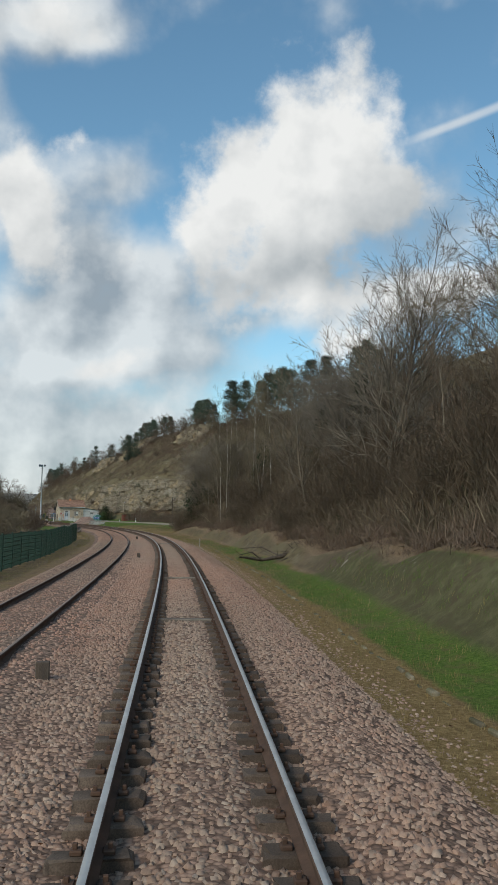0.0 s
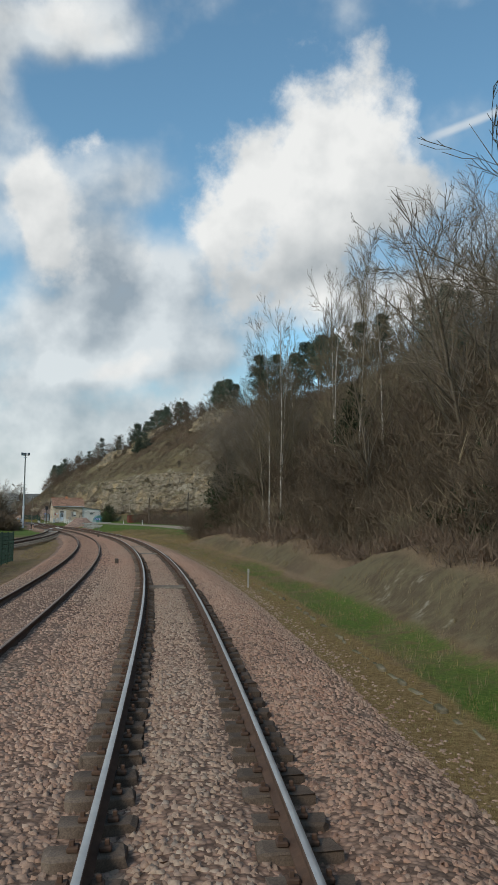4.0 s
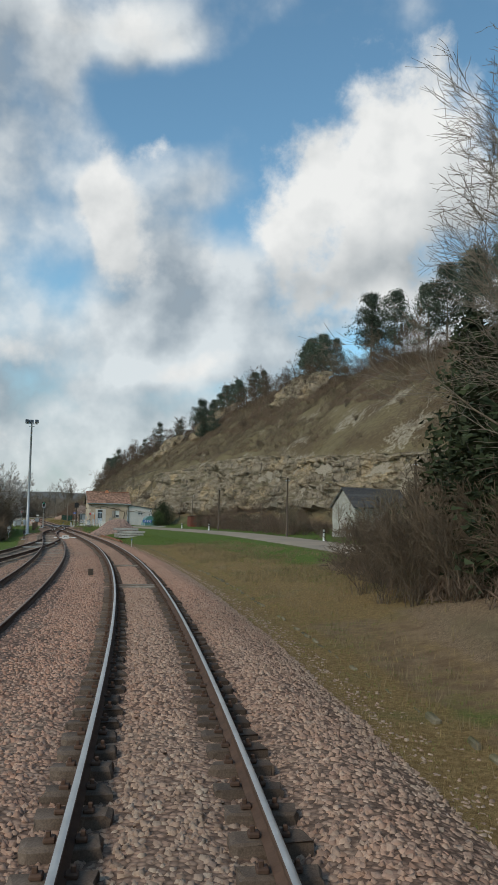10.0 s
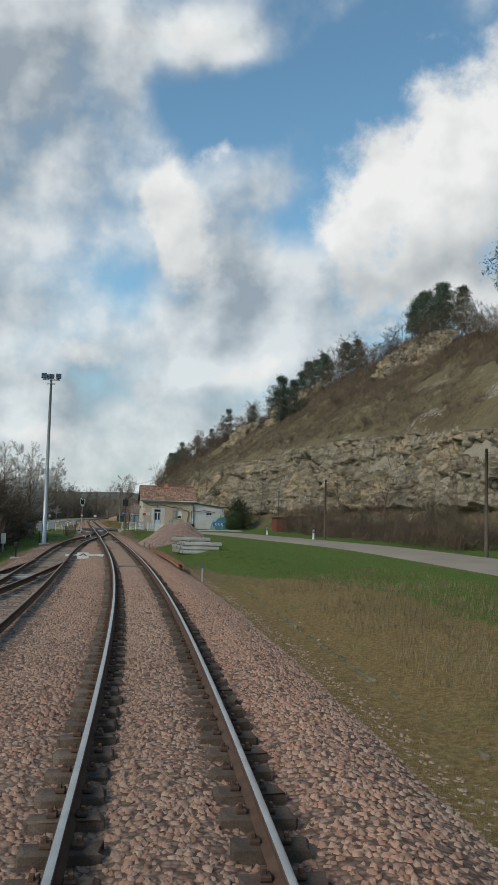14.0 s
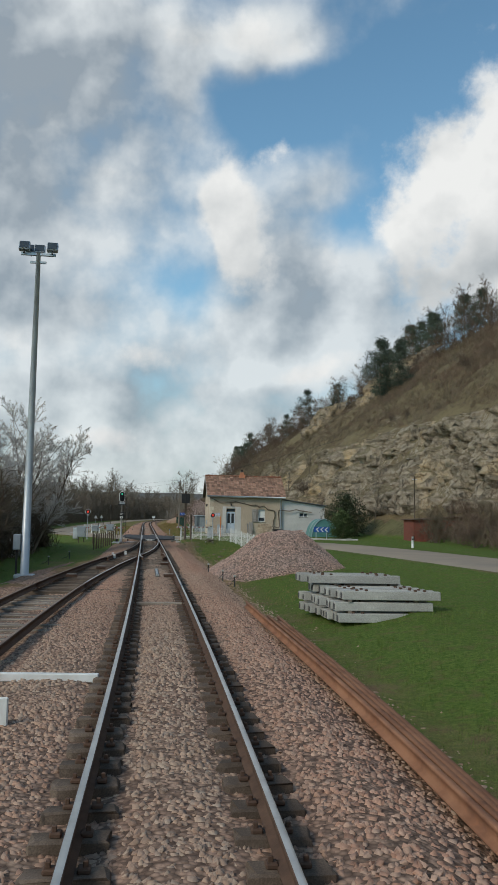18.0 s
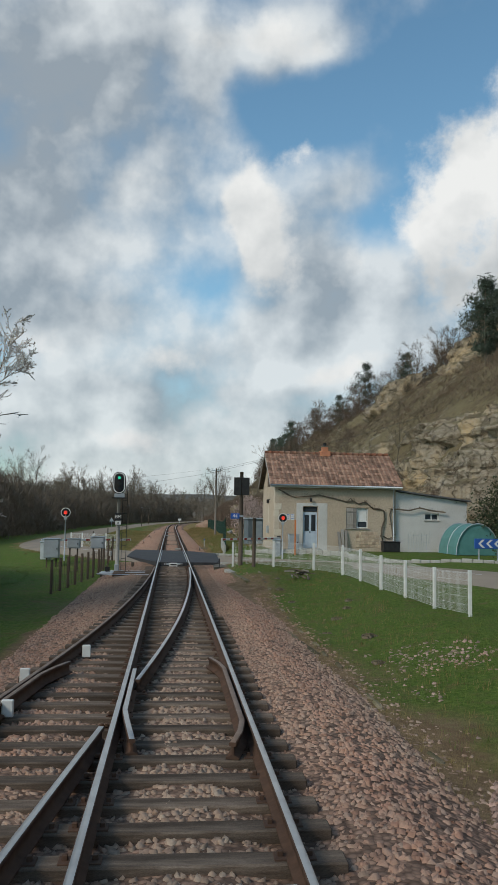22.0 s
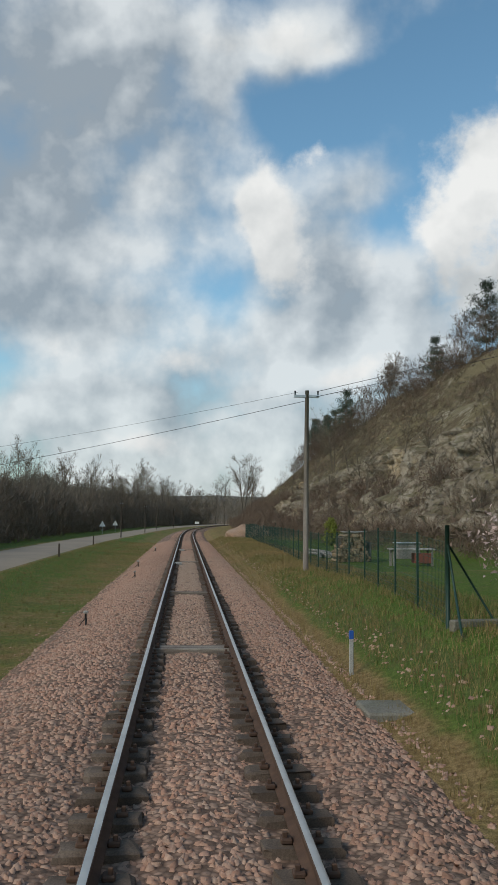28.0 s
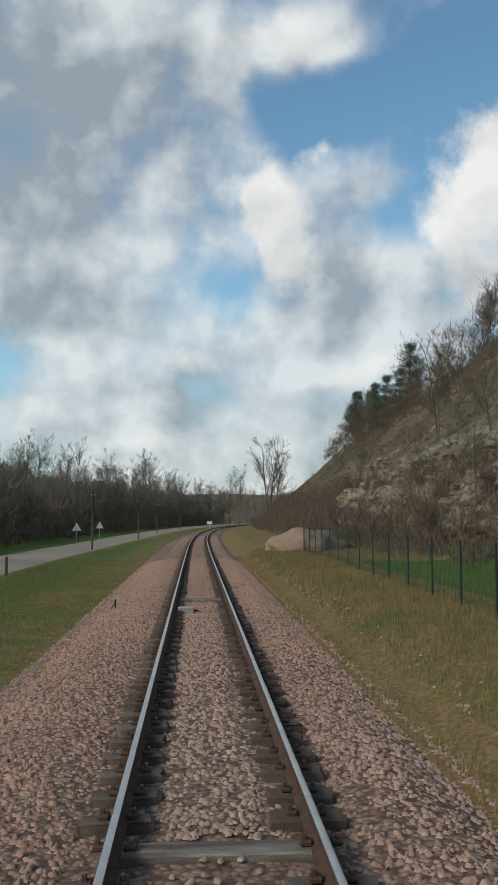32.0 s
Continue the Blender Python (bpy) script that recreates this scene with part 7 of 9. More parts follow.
slab("cover_slab", [(241.4, 1.84), (242.0, 2.93), (243.86, 2.16), (243.0, 1.88)], -.06, .3, M["concrete_moss"], ob)
slab("road_kerb", [(243.78, 2.21), (242.85, 3.2), (242.91, 3.25), (243.86, 2.25)], .035, .3, M["concrete"], ob, "pale painted edge behind the cover")
for s, l, k in ((226.0, 4.3, .13), (227.4, 4.9, .1), (229.5, 3.6, .09), (231.5, 3.5, .11), (245.3, 2.75, .12), (220, 3.9, .12), (228.6, 5.2, .1), (224.2, 3.7, .1), (222.7, 4.4, .14), (233.6, 3.7, .08)):
    bm = bmesh.new()
    vs = bmesh.ops.create_icosphere(bm, subdivisions=2, radius=k)["verts"]
    for v in vs:
        v.co = Vector((v.co.x * 1.3, v.co.y, v.co.z * .55)) * (1 + .35 * noise.noise(v.co * 6 + Vector((s, 0, 0))))
    ob = part("boulder", bm, M["rock"], None, m=AT(s, l, zg(s, l) + .02))
    tagged(ob, "pale limestone boulder lying in the grass", "boulder", "boulders on the grass")

# old plank edging along the grass before the crossing
pk = empty("plank_edging", label="long weathered plank sunk along the edge of the grass", category="plank")
for k, (a0, b0) in enumerate((((238.2, 2.4), (236.0, 2.50)), ((235.9, 2.505), (233.4, 2.62)), ((224.9, 2.58), (223.0, 2.71)), ((222.9, 2.72), (221.0, 2.85)))):
    a, b = W(*a0), W(*b0)
    part("plank", BX(0, -.08, -.2, (b - a).length, .08, .0, bev=.015), M["rubble_moss"], pk, m=Matrix.Translation((a.x, a.y, zg(*a0) + .02)) @ Matrix.Rotation(math.atan2(b.y - a.y, b.x - a.x), 4, "Z"))
ob = empty("stone_slab", AT(238.4, 2.33, -.05, 12), label="pale tilted concrete block at the plank's end", category="concrete block")
part("slab", BX(-.12, -.46, -.1, .12, .46, .05, bev=.02), M["concrete"], ob, m=Matrix.Rotation(radians(4), 4, "X"))
# stack of new concrete sleepers
def sleeper_stack():
    bm = bmesh.new()
    fs = box(bm, -1.26, -.135, 0, 1.26, .135, .22, bev=.015)
    for v in {v for f in fs for v in f.verts}:
        if v.co.z > .1:
            v.co.y *= .8
            v.co.z -= .035 * math.exp(-(v.co.x / .35) ** 2)
    return bm


st = empty("concrete_sleeper", AT(190, 5, 0), label="new pale concrete sleeper in a stack on the grass", category="railway sleeper", group="stacked concrete sleepers")
part("body", sleeper_stack(), M["concrete"], st)
# Thin dark plate on the flat end, painting in the shade of a recess.
part("end_plate", BX(-1.275, -.085, .04, -1.262, .085, .17), M["slate"], st, "dark plate standing in for the shaded end recess")
for e in (-.75, .75):
    for k in (-.12, .12):
        part("clip", BX(e + k - .035, -.05, .2, e + k + .035, .05, .26, bev=.01), M["rust"], st)
rs = random.Random(12)
g0 = zg(191, 5)
LAYERS = [(0, [0, .31, .62, .93, 1.24, 1.6, 2.0, 2.4, 2.8]), (1, [.12, .5, .85, 1.25, 1.7, 2.1, 2.5, 2.9]), (2, [.1, .45, .8, 1.2, 1.7, 2.2, 2.6]), (3, [1.7, 2.15, 2.6])]
first = True
for k, row in LAYERS:
    for j, ds in enumerate(row):
        m = AT(190.3 + ds, 5.68 - .14 * ds + .12 * (k == 2) - .25 * (k == 3) + rs.uniform(-.06, .06), g0 + .03 + k * .275, -2 + rs.uniform(-1.2, 1.2))
        if first:
            st.matrix_basis = m
            first = False
        else:
            copy_thing(st, m)
for k in range(1, 4):
    for e in (-.85, .85):
        ob = part("spacer_batten", BX(-.04, 0, 0, .04, 2.9, .05, bev=.004), M["timber"], None, m=AT(190.3 + (1.6 if k == 3 else 0), 5.58 + e, g0 + .03 + k * .275 - .053, 3))
        tagged(ob, "dark timber batten between stacked sleepers", "batten", "spacer battens")

# loose rusty rails on the shoulder
for k, (l, s0, s1, roll) in enumerate(((2.44, 174.2, 193.3, 0), (2.59, 174.6, 190.4, 8), (2.72, 173.8, 189.6, 0), (2.84, 175.0, 190.2, -6))):
    ss = np.arange(s0, s1 + .01, .8)
    ob = tagged(new("loose_rail", rail_mesh("loose_rail", ss, l + .05 * np.sin((ss - 174) * .25) + .004 * (ss - 183) * k, [M["fresh_rust"], M["fresh_rust"]], -.10 - .035 * k)), "bright rusty spare rail lying along the ballast shoulder", "rail", "spare rails beside the track")

# edging stones of the old drain
edge = empty("drain_edging", kind="structure", label="line of dark mossy edging stones along a shallow drain", category="drain edging")
re_ = random.Random(14)
bm = BX(-.045, -.22, -.12, .045, .22, .05, bev=.025)
ESTONE = bpy.data.meshes.new("edging_stone")
bm.to_mesh(ESTONE)
bm.free()
ESTONE.materials.append(M["rubble_moss"])
s = 4.0
while s < 168:
    if re_.random() < .8:
        l = 3.95 + .08 * math.sin(s * .2)
        inst("edging_stone", ESTONE, edge, AT(s, l + re_.uniform(-.04, .04), zg(s, l) + re_.uniform(-.06, .03), re_.uniform(-7, 7)) @ Matrix.Rotation(radians(re_.uniform(-9, 9)), 4, "Y") @ Matrix.Diagonal((re_.uniform(.7, 1.5), re_.uniform(.55, 1.15), 1, 1)))
    s += .66
s = 196
while s < 236:
    if re_.random() < .6:
        l = 2.75 + .012 * (s - 196)
        inst("edging_stone", ESTONE, edge, AT(s, l + re_.uniform(-.04, .04), zg(s, l) + re_.uniform(-.05, .02), re_.uniform(-4, 4)))
    s += .66

# ---------------------------------------------------------------- crushed stone: the heap and the ballast


def stones_mesh(name, P, size, mat, seed, wear=None):
    """Irregular half-buried stones: four-sided foot, skewed ridge, six triangles each."""
    r = np.random.RandomState(seed)
    n = len(P)
    a0 = r.rand(n, 1) * 6.283
    ab = a0 + np.arange(4)[None, :] * (np.pi / 2) + r.uniform(-.45, .45, (n, 4))
    at = a0 + .8 + np.arange(2)[None, :] * np.pi + r.uniform(-.7, .7, (n, 2))
    rb = size[:, None] * r.uniform(.8, 1.3, (n, 4))
    rt_ = size[:, None] * r.uniform(.45, 1.05, (n, 2))
    hb = -size[:, None] * .45 + np.zeros((n, 4))
    htp = size[:, None] * r.uniform(.12, .66, (n, 2))
    X = np.concatenate([rb * np.cos(ab), rt_ * np.cos(at)], 1)
    Y = np.concatenate([rb * np.sin(ab), rt_ * np.sin(at)], 1)
    Z = np.concatenate([hb, htp], 1)
    V = np.stack([X, Y, Z], -1) + P[:, None, :]
    F = np.array([(0, 1, 4), (1, 2, 4), (2, 5, 4), (2, 3, 5), (3, 0, 5), (0, 4, 5)])
    idx = (np.arange(n) * 6)[:, None, None] + F[None]
    me = bpy.data.meshes.new(name)
    me.vertices.add(n * 6); me.loops.add(n * 18); me.polygons.add(n * 6)
    me.vertices.foreach_set("co", V.ravel().astype(np.float32))
    me.loops.foreach_set("vertex_index", idx.ravel().astype(np.int32))
    me.polygons.foreach_set("loop_start", (np.arange(n * 6) * 3).astype(np.int32))
    me.update(calc_edges=True)
    if wear is not None:
        at = me.color_attributes.new("wear", "FLOAT_COLOR", "POINT")
        at.data.foreach_set("color", np.repeat(np.concatenate([wear, np.zeros((n, 1)), np.ones((n, 1))], 1), 6, 0).ravel().astype(np.float32))
    me.materials.append(mat)
    return me


def heap_z(s, l):
    d = np.sqrt(((s - 209.3) / 5.5) ** 2 + ((l - 5.75) / 3.35) ** 2)
    d2 = np.sqrt(((s - 209.5) / 3.5) ** 2 + ((l - 6.9) / 2.0) ** 2)
    top = 2.15 * np.clip(1 - d, 0, 1) ** .85 + .35 * np.clip(1 - d2, 0, 1)
    return np.minimum(top, 1.7) + .12 * fbm(s * 1.3, l * 1.3) * ease(1.0, .7, d)


HS, HLn = np.meshgrid(np.linspace(201.5, 215.3, 46), np.linspace(1.6, 9.6, 32), indexing="ij")
base_z = ground_z(HS, HLn)
hz = heap_z(HS, HLn)
heap_ob = empty("gravel_heap", label="big heap of pinkish-grey crushed stone on the grass", category="gravel heap")
mh = grid_mesh("heap_core", HS, HLn, base_z - .12 + hz, M["heap_bed"])
inst("heap_core", mh, heap_ob, Matrix())
r = np.random.RandomState(31)
n = 27000
hs, hl = r.uniform(201.8, 215, n), r.uniform(1.8, 9.4, n)
keep = heap_z(hs, hl) > .04
ks, kl = r.uniform(211, 221, 1500), r.normal(5.0, .9, 1500)
hs, hl, keep = np.concatenate([hs, ks]), np.concatenate([hl, kl]), np.concatenate([keep, fbm(ks * .5, kl * .6, 3) > -.1])
hs, hl = hs[keep], hl[keep]
hx, hy = WN(hs, hl)
pz = ground_z(hs, hl) - .10 + heap_z(hs, hl) + np.where(hs > 214.7, .10, 0)
inst("loose_stone", stones_mesh("loose_stone", np.stack([hx, hy, pz], -1), r.uniform(.022, .05, len(hs)), M["heap_stone"], 32), heap_ob, Matrix())["kind"] = "stuff"

r = np.random.RandomState(33)


def bed_z(s, l):
    w = np.interp(s, SIDING[:, 0], -SIDING[:, 1] / 3.75, left=1, right=0)
    shp = np.interp(np.abs(l), [0, 1.75, 2.25, 3.1], [-.195, -.20, -.34, -.66])
    sk = np.interp(s, [118, 145], [-.13, -.26])
    lo_ = np.interp(-l, [0, 1.9, 2.6, 5.4, 6.6], [-.195, -.22, -.26, -.29, -.68])
    flt = lo_ + (sk + .26) * np.interp(-l, [1.9, 2.6, 5.4, 6.6], [0, 1, 1, 0])
    return np.where(l < 0, flt * w + np.interp(-l, [0, 1.75, 2.25, 3.1, 3.6], [-.195, -.20, -.28, -.50, -.74]) * (1 - w), shp) + .03 * fbm(s * .6, l * .8) - .055 * np.exp(-((np.abs(l) - .80) / .44) ** 4)


parts_s, parts_l = [], []
for s0, s1, l0, l1, dens in ((2, 243.5, -2.3, 2.1, 215), (2, 243.5, 2.1, 2.85, 140), (257.5, 345, -2.7, 2.6, 180), (4, 200, -5.9, -2.3, 60), (200, 243, -4.9, -2.3, 130), (345, 400, -2.0, 2.0, 30), (-2, 2, -2, 2, 60), (259, 275, 2.5, 3.7, 9), (243.3, 246.6, -2.7, -.95, 170), (243.3, 245.8, .95, 2.2, 170)):
    n = int((s1 - s0) * (l1 - l0) * dens)
    parts_s.append(r.uniform(s0, s1, n)); parts_l.append(r.uniform(l0, l1, n))
for s0, s1, l0, sg, n in ((4, 168, 2.75, 1, 9000), (168, 236, 2.8, 1, 3500), (258, 345, 2.6, 1, 3600), (258, 345, -2.6, -1, 4500)):
    parts_s.append(r.uniform(s0, s1, n)); parts_l.append(l0 + sg * np.abs(r.normal(0, .38, n)))
bs_, bl_ = np.concatenate(parts_s), np.concatenate(parts_l)
keep = np.abs(np.abs(bl_) - .75) > .085
wd_ = np.interp(bs_, SIDING[:, 0], -SIDING[:, 1] / 3.75, left=1, right=0)
keep &= (bl_ > -2.2 - 4.3 * (wd_ + .35 * (1 - wd_)) + .75) | (bs_ > 257)
sl_ = np.interp(bs_, SIDING[:, 0], SIDING[:, 1], right=-.07)
keep &= np.abs(np.abs(bl_ - sl_) - .75) > .09
turn = (bs_ > 196) & (bs_ < 243.5)
ph = np.abs(((bs_ - 196.3) / .6 + .5) % 1 - .5) * .6
keep &= ~(turn & (ph < .12) & (bl_ < 1.0) & (bl_ > np.minimum(sl_, 0) - 1.0) & (r.rand(len(bs_)) < np.where(bs_ < 206, .1, np.where(bs_ < 224, .7, .9))))
on_block = ((np.abs(np.abs(bl_) - .75) < .34) & (bs_ < 196)) & (np.abs((((bs_ - 1.0) / .6) % 1) - .5) < .21)
on_block |= ((np.abs(np.abs(bl_) - .75) < .34) & (bs_ > 257)) & (np.abs((((bs_ - 257.5) / .6) % 1) - .5) < .21)
keep &= ~(on_block & (r.rand(len(bs_)) < .86))
for q in TIMBERED:
    keep &= ~((np.abs(bs_ - q) < .45) & (np.abs(bl_) < .78) & (r.rand(len(bs_)) < .9))
keep &= ~((bs_ > 231) & (bs_ < 244) & (bl_ > 2.25) & (r.rand(len(bs_)) < .93))
bs_, bl_ = bs_[keep], bl_[keep]


def wear_at(s, l):
    """Greyed stone between the rails and in old patches; rail dust beside the rails; darker through and beside the
    points.
    """
    patch = fbm(s * .06 + 11, l * .25, 3)
    grey = .30 + .45 * (np.abs(l) < .6) + .5 * ease(2.0, 2.8, np.abs(l)) * (l > 0) + 1.1 * patch
    grey = grey + .3 * ease(196, 206, s) * (1 - ease(243, 246, s)) * (np.abs(l) < 1.6) - .35 * ease(257, 262, s) - .25 * ease(200, 212, s) * (1 - ease(243, 246, s)) * (l > 1.0)
    darkening = .62 * np.exp(-((np.abs(l) - .80) / .33) ** 2) + .5 * ease(220, 236, s) * (1 - ease(246, 250, s)) * (np.abs(l) < 1.5) + .5 * np.clip(fbm(s * .11 + 3, l * .6 + 5, 3), 0, 1)
    darkening = darkening + .3 * ease(-3.0, -3.4, l) * (s < 200) + .45 * ease(222, 236, s) * (1 - ease(246, 250, s)) * (np.abs(l) > .9)
    return np.stack([np.clip(grey, 0, 1), np.clip(darkening, 0, .85)], -1)


sx_, sy_ = WN(bs_, bl_)
ob = new("ballast_stones", stones_mesh("ballast_stones", np.stack([sx_, sy_, np.maximum(bed_z(bs_, bl_), np.where(((bs_ > 243) & (bs_ < 247)) | ((bs_ > 234) & (bs_ < 244) & (bl_ > 1.5)) | (bl_ > 2.5) | ((bl_ < -2.9) & (bs_ > 257)), ground_z(bs_, bl_), -9)) + .006], -1), r.uniform(.023, .047, len(bs_)), M["stone"], 34, wear_at(bs_, bl_)))
tagged(ob, "loose pinkish and grey crushed track stones", "track ballast", kind="stuff")

# ---------------------------------------------------------------- plants


def seg_mesh(name, segs, mat, sides=3):
    """Tapered prisms along many short pieces: rows of start, end, start radius, end radius."""
    A = np.array(segs, float)
    p0, p1, r0, r1 = A[:, 0:3], A[:, 3:6], A[:, 6], A[:, 7]
    d = p1 - p0
    d /= np.maximum(np.linalg.norm(d, axis=1), 1e-6)[:, None]
    ref = np.where(np.abs(d[:, 2:3]) > .9, np.array([[1.0, 0, 0]]), np.array([[0, 0, 1.0]]))
    a = np.cross(d, ref)
    a /= np.linalg.norm(a, axis=1)[:, None]
    b = np.cross(d, a)
    n = len(A)
    ang_ = np.arange(sides) * 2 * np.pi / sides
    c, s_ = np.cos(ang_), np.sin(ang_)
    off = a[:, None, :] * c[None, :, None] + b[:, None, :] * s_[None, :, None]
    V = np.concatenate([p0[:, None, :] + off * r0[:, None, None], p1[:, None, :] + off * r1[:, None, None]], 1)
    k = np.arange(sides)
    F = np.stack([k, (k + 1) % sides, (k + 1) % sides + sides, k + sides], -1)
    idx = (np.arange(n) * 2 * sides)[:, None, None] + F[None]
    me = bpy.data.meshes.new(name)
    me.vertices.add(n * 2 * sides); me.loops.add(n * sides * 4); me.polygons.add(n * sides)
    me.vertices.foreach_set("co", V.ravel().astype(np.float32))
    me.loops.foreach_set("vertex_index", idx.ravel().astype(np.int32))
    me.polygons.foreach_set("loop_start", (np.arange(n * sides) * 4).astype(np.int32))
    me.update(calc_edges=True)
    me.materials.append(mat)
    return me


def tri_mesh(name, T, mat):
    """Loose triangles: N x 3 x 3."""
    n = len(T)
    me = bpy.data.meshes.new(name)
    me.vertices.add(n * 3); me.loops.add(n * 3); me.polygons.add(n)
    me.vertices.foreach_set("co", np.asarray(T).ravel().astype(np.float32))
    me.loops.foreach_set("vertex_index", np.arange(n * 3).astype(np.int32))
    me.polygons.foreach_set("loop_start", (np.arange(n) * 3).astype(np.int32))
    me.update(calc_edges=True)
    me.materials.append(mat)
    return me


def unit(v):
    return v / max(np.linalg.norm(v), 1e-9)


def grow(r, p, d, length, rad, level, plan, out):
    """One stem with its side shoots. plan: per level (pieces, shoots, angle, length share, lift, wiggle)."""
    pieces, shoots, angle, share, lift, wig = plan[level]
    q, dd = np.array(p, float), unit(np.array(d, float))
    step = length / pieces
    spine = [(q.copy(), dd.copy(), rad)]
    for i in range(pieces):
        dd = unit(dd + r.normal(0, wig, 3) + np.array([0, 0, lift]))
        q2 = q + dd * step
        ra, rb = rad * (1 - .85 * i / pieces), rad * (1 - .85 * (i + 1) / pieces)
        out[level].append((*q, *q2, ra, rb))
        q = q2
        spine.append((q.copy(), dd.copy(), rb))
    if level + 1 < len(plan):
        for k in range(shoots):
            u = r.uniform(.28 if level == 0 else .2, 1.0) * pieces
            i = min(int(u), pieces - 1)
            a, b = spine[i], spine[i + 1]
            f = u - i
            base = a[0] * (1 - f) + b[0] * f
            side = unit(np.cross(a[1], r.normal(0, 1, 3)))
            ang_ = angle * r.uniform(.7, 1.25)
            nd = unit(a[1] * math.cos(ang_) + side * math.sin(ang_))
            grow(r, base, nd, length * share * r.uniform(.6, 1.15) * (1.25 - .6 * u / pieces), a[2] * .55, level + 1, plan, out)


def bare_tree(name, seed, h, plan, rad, label, cat="tree", bark="bark", twig="twig", stems=1, thin=.006, group=""):
    r = np.random.RandomState(seed)
    out = [[] for _ in plan]
    for k in range(stems):
        d = np.array([0, 0, 1.0]) if stems == 1 else unit(np.array([r.normal(0, .22), r.normal(0, .22), 1.0]))
        grow(r, (r.normal(0, .12) * (stems > 1), r.normal(0, .12) * (stems > 1), -.3), d, h * r.uniform(.85, 1.0) if stems > 1 else h, rad, 0, plan, out)
    ob = empty(name, label=label, category=cat, group=group)
    pale = bark == "birch"
    inst("trunk", seg_mesh("trunk", out[0] if pale else out[0] + out[1], M[bark], 6 if h > 9 else 5), ob, Matrix())
    fine = [q for lv in out[1 if pale else 2:] for q in lv]
    fine = [(*q[:6], max(q[6], thin), max(q[7], thin * .7)) for q in fine]
    inst("crown", seg_mesh("crown", fine, M[twig], 3), ob, Matrix())
    return ob


def put(ob, s, l, k=1.0, turn=0.0, z=None, kz=None, lean=0.0):
    m = Matrix.Translation(W(s, l, (zg(s, l) if z is None else z) - .05)) @ Matrix.Rotation(radians(turn), 4, "Z") @ Matrix.Rotation(radians(lean), 4, "X") @ Matrix.Diagonal((k, k, kz or k, 1))
    if not ob.get("placed"):
        ob["placed"] = 1
        ob.matrix_basis = m
        return ob
    c = ob.copy()
    scene.collection.objects.link(c)
    c.matrix_basis = m
    for ch in ob.children:
        cc = ch.copy()
        scene.collection.objects.link(cc)
        cc.parent = c
    return c


BIG = [(9, 19, .8, .50, .03, .06), (6, 11, .62, .45, .07, .13), (4, 9, .55, .5, .07, .18), (3, 0, .5, .5, .05, .2)]
TALL = [(10, 26, .72, .30, .02, .03), (5, 8, .5, .45, .10, .10), (3, 6, .5, .5, .08, .15), (2, 0, .5, .5, .08, .2)]
MID = [(7, 14, .65, .42, .03, .06), (4, 8, .6, .45, .06, .14), (3, 5, .6, .5, .05, .2), (2, 0, .5, .5, .05, .2)]
FAR = [(6, 17, .55, .38, .02, .04), (3, 9, .55, .5, .07, .12), (2, 5, .5, .55, .06, .2), (1, 0, .5, .6, .05, .2)]
BRUSH = [(4, 6, .5, .55, .0, .14), (2, 5, .6, .55, .02, .2), (2, 0, .7, .5, .0, .25)]

broad_a = bare_tree("bare_tree", 1, 16.5, BIG, .17, "tall spreading bare tree with grey-brown twigs at the bank", twig="twig_pale", stems=3, thin=.0085)
broad_b = bare_tree("bare_tree", 2, 15.5, BIG, .19, "tall bare broadleaf tree with arching limbs", stems=1, thin=.007)
tall_a = bare_tree("birch_tree", 3, 19.5, TALL, .15, "slender pale-barked bare tree", bark="birch", stems=1, thin=.010)
tall_b = bare_tree("birch_tree", 4, 17.0, TALL, .13, "slender leaning pale-barked bare tree", bark="birch", stems=1, thin=.010)
mid_a = bare_tree("bare_tree", 5, 11.0, MID, .11, "young bare tree among the brush", stems=1, thin=.010)
mid_b = bare_tree("bare_tree", 6, 9.0, MID, .10, "young bare tree with fine reddish twigs", twig="twig_red", stems=1, thin=.010)
far_a = bare_tree("woodland_tree", 7, 13.0, FAR, .16, "bare grey-brown tree in the roadside wood", twig="twig_wood", stems=1, thin=.010, group="roadside wood")
far_b = bare_tree("bare_tree", 8, 11.5, FAR, .14, "bare woodland tree with a narrow crown", twig="twig_wood", stems=2, thin=.010, group="roadside wood")
far_c = bare_tree("hilltop_tree", 9, 9.0, FAR, .12, "small bare hilltop tree with reddish twigs", twig="twig_red", stems=1, thin=.015, group="hilltop trees")
brush_a = bare_tree("shrub", 10, 3.4, BRUSH, .035, "dense leafless thorn shrub", "shrub", stems=18, thin=.011)
brush_b = bare_tree("shrub", 11, 3.0, BRUSH, .030, "dense reddish-brown leafless shrub", "shrub", twig="twig_red", stems=17, thin=.011)
brush_c = bare_tree("shrub", 12, 2.2, BRUSH, .025, "low tangled bramble shrub", "shrub", stems=14, thin=.010)
# Shrubs with shade-darkened twigs, for the mass at the wood's edge.
brush_d = bare_tree("shrub", 13, 3.4, BRUSH, .018, "dense leafless shrub at the wood's edge, twigs darkened for shade", "shrub", twig="twig_dark", bark="twig_dark", stems=18, thin=.012)
brush_e = bare_tree("shrub", 14, 3.0, BRUSH, .016, "tangled undergrowth shrub at the wood's edge, twigs darkened for shade", "shrub", twig="twig_dark", bark="twig_dark", stems=17, thin=.012)
rp = random.Random(40)

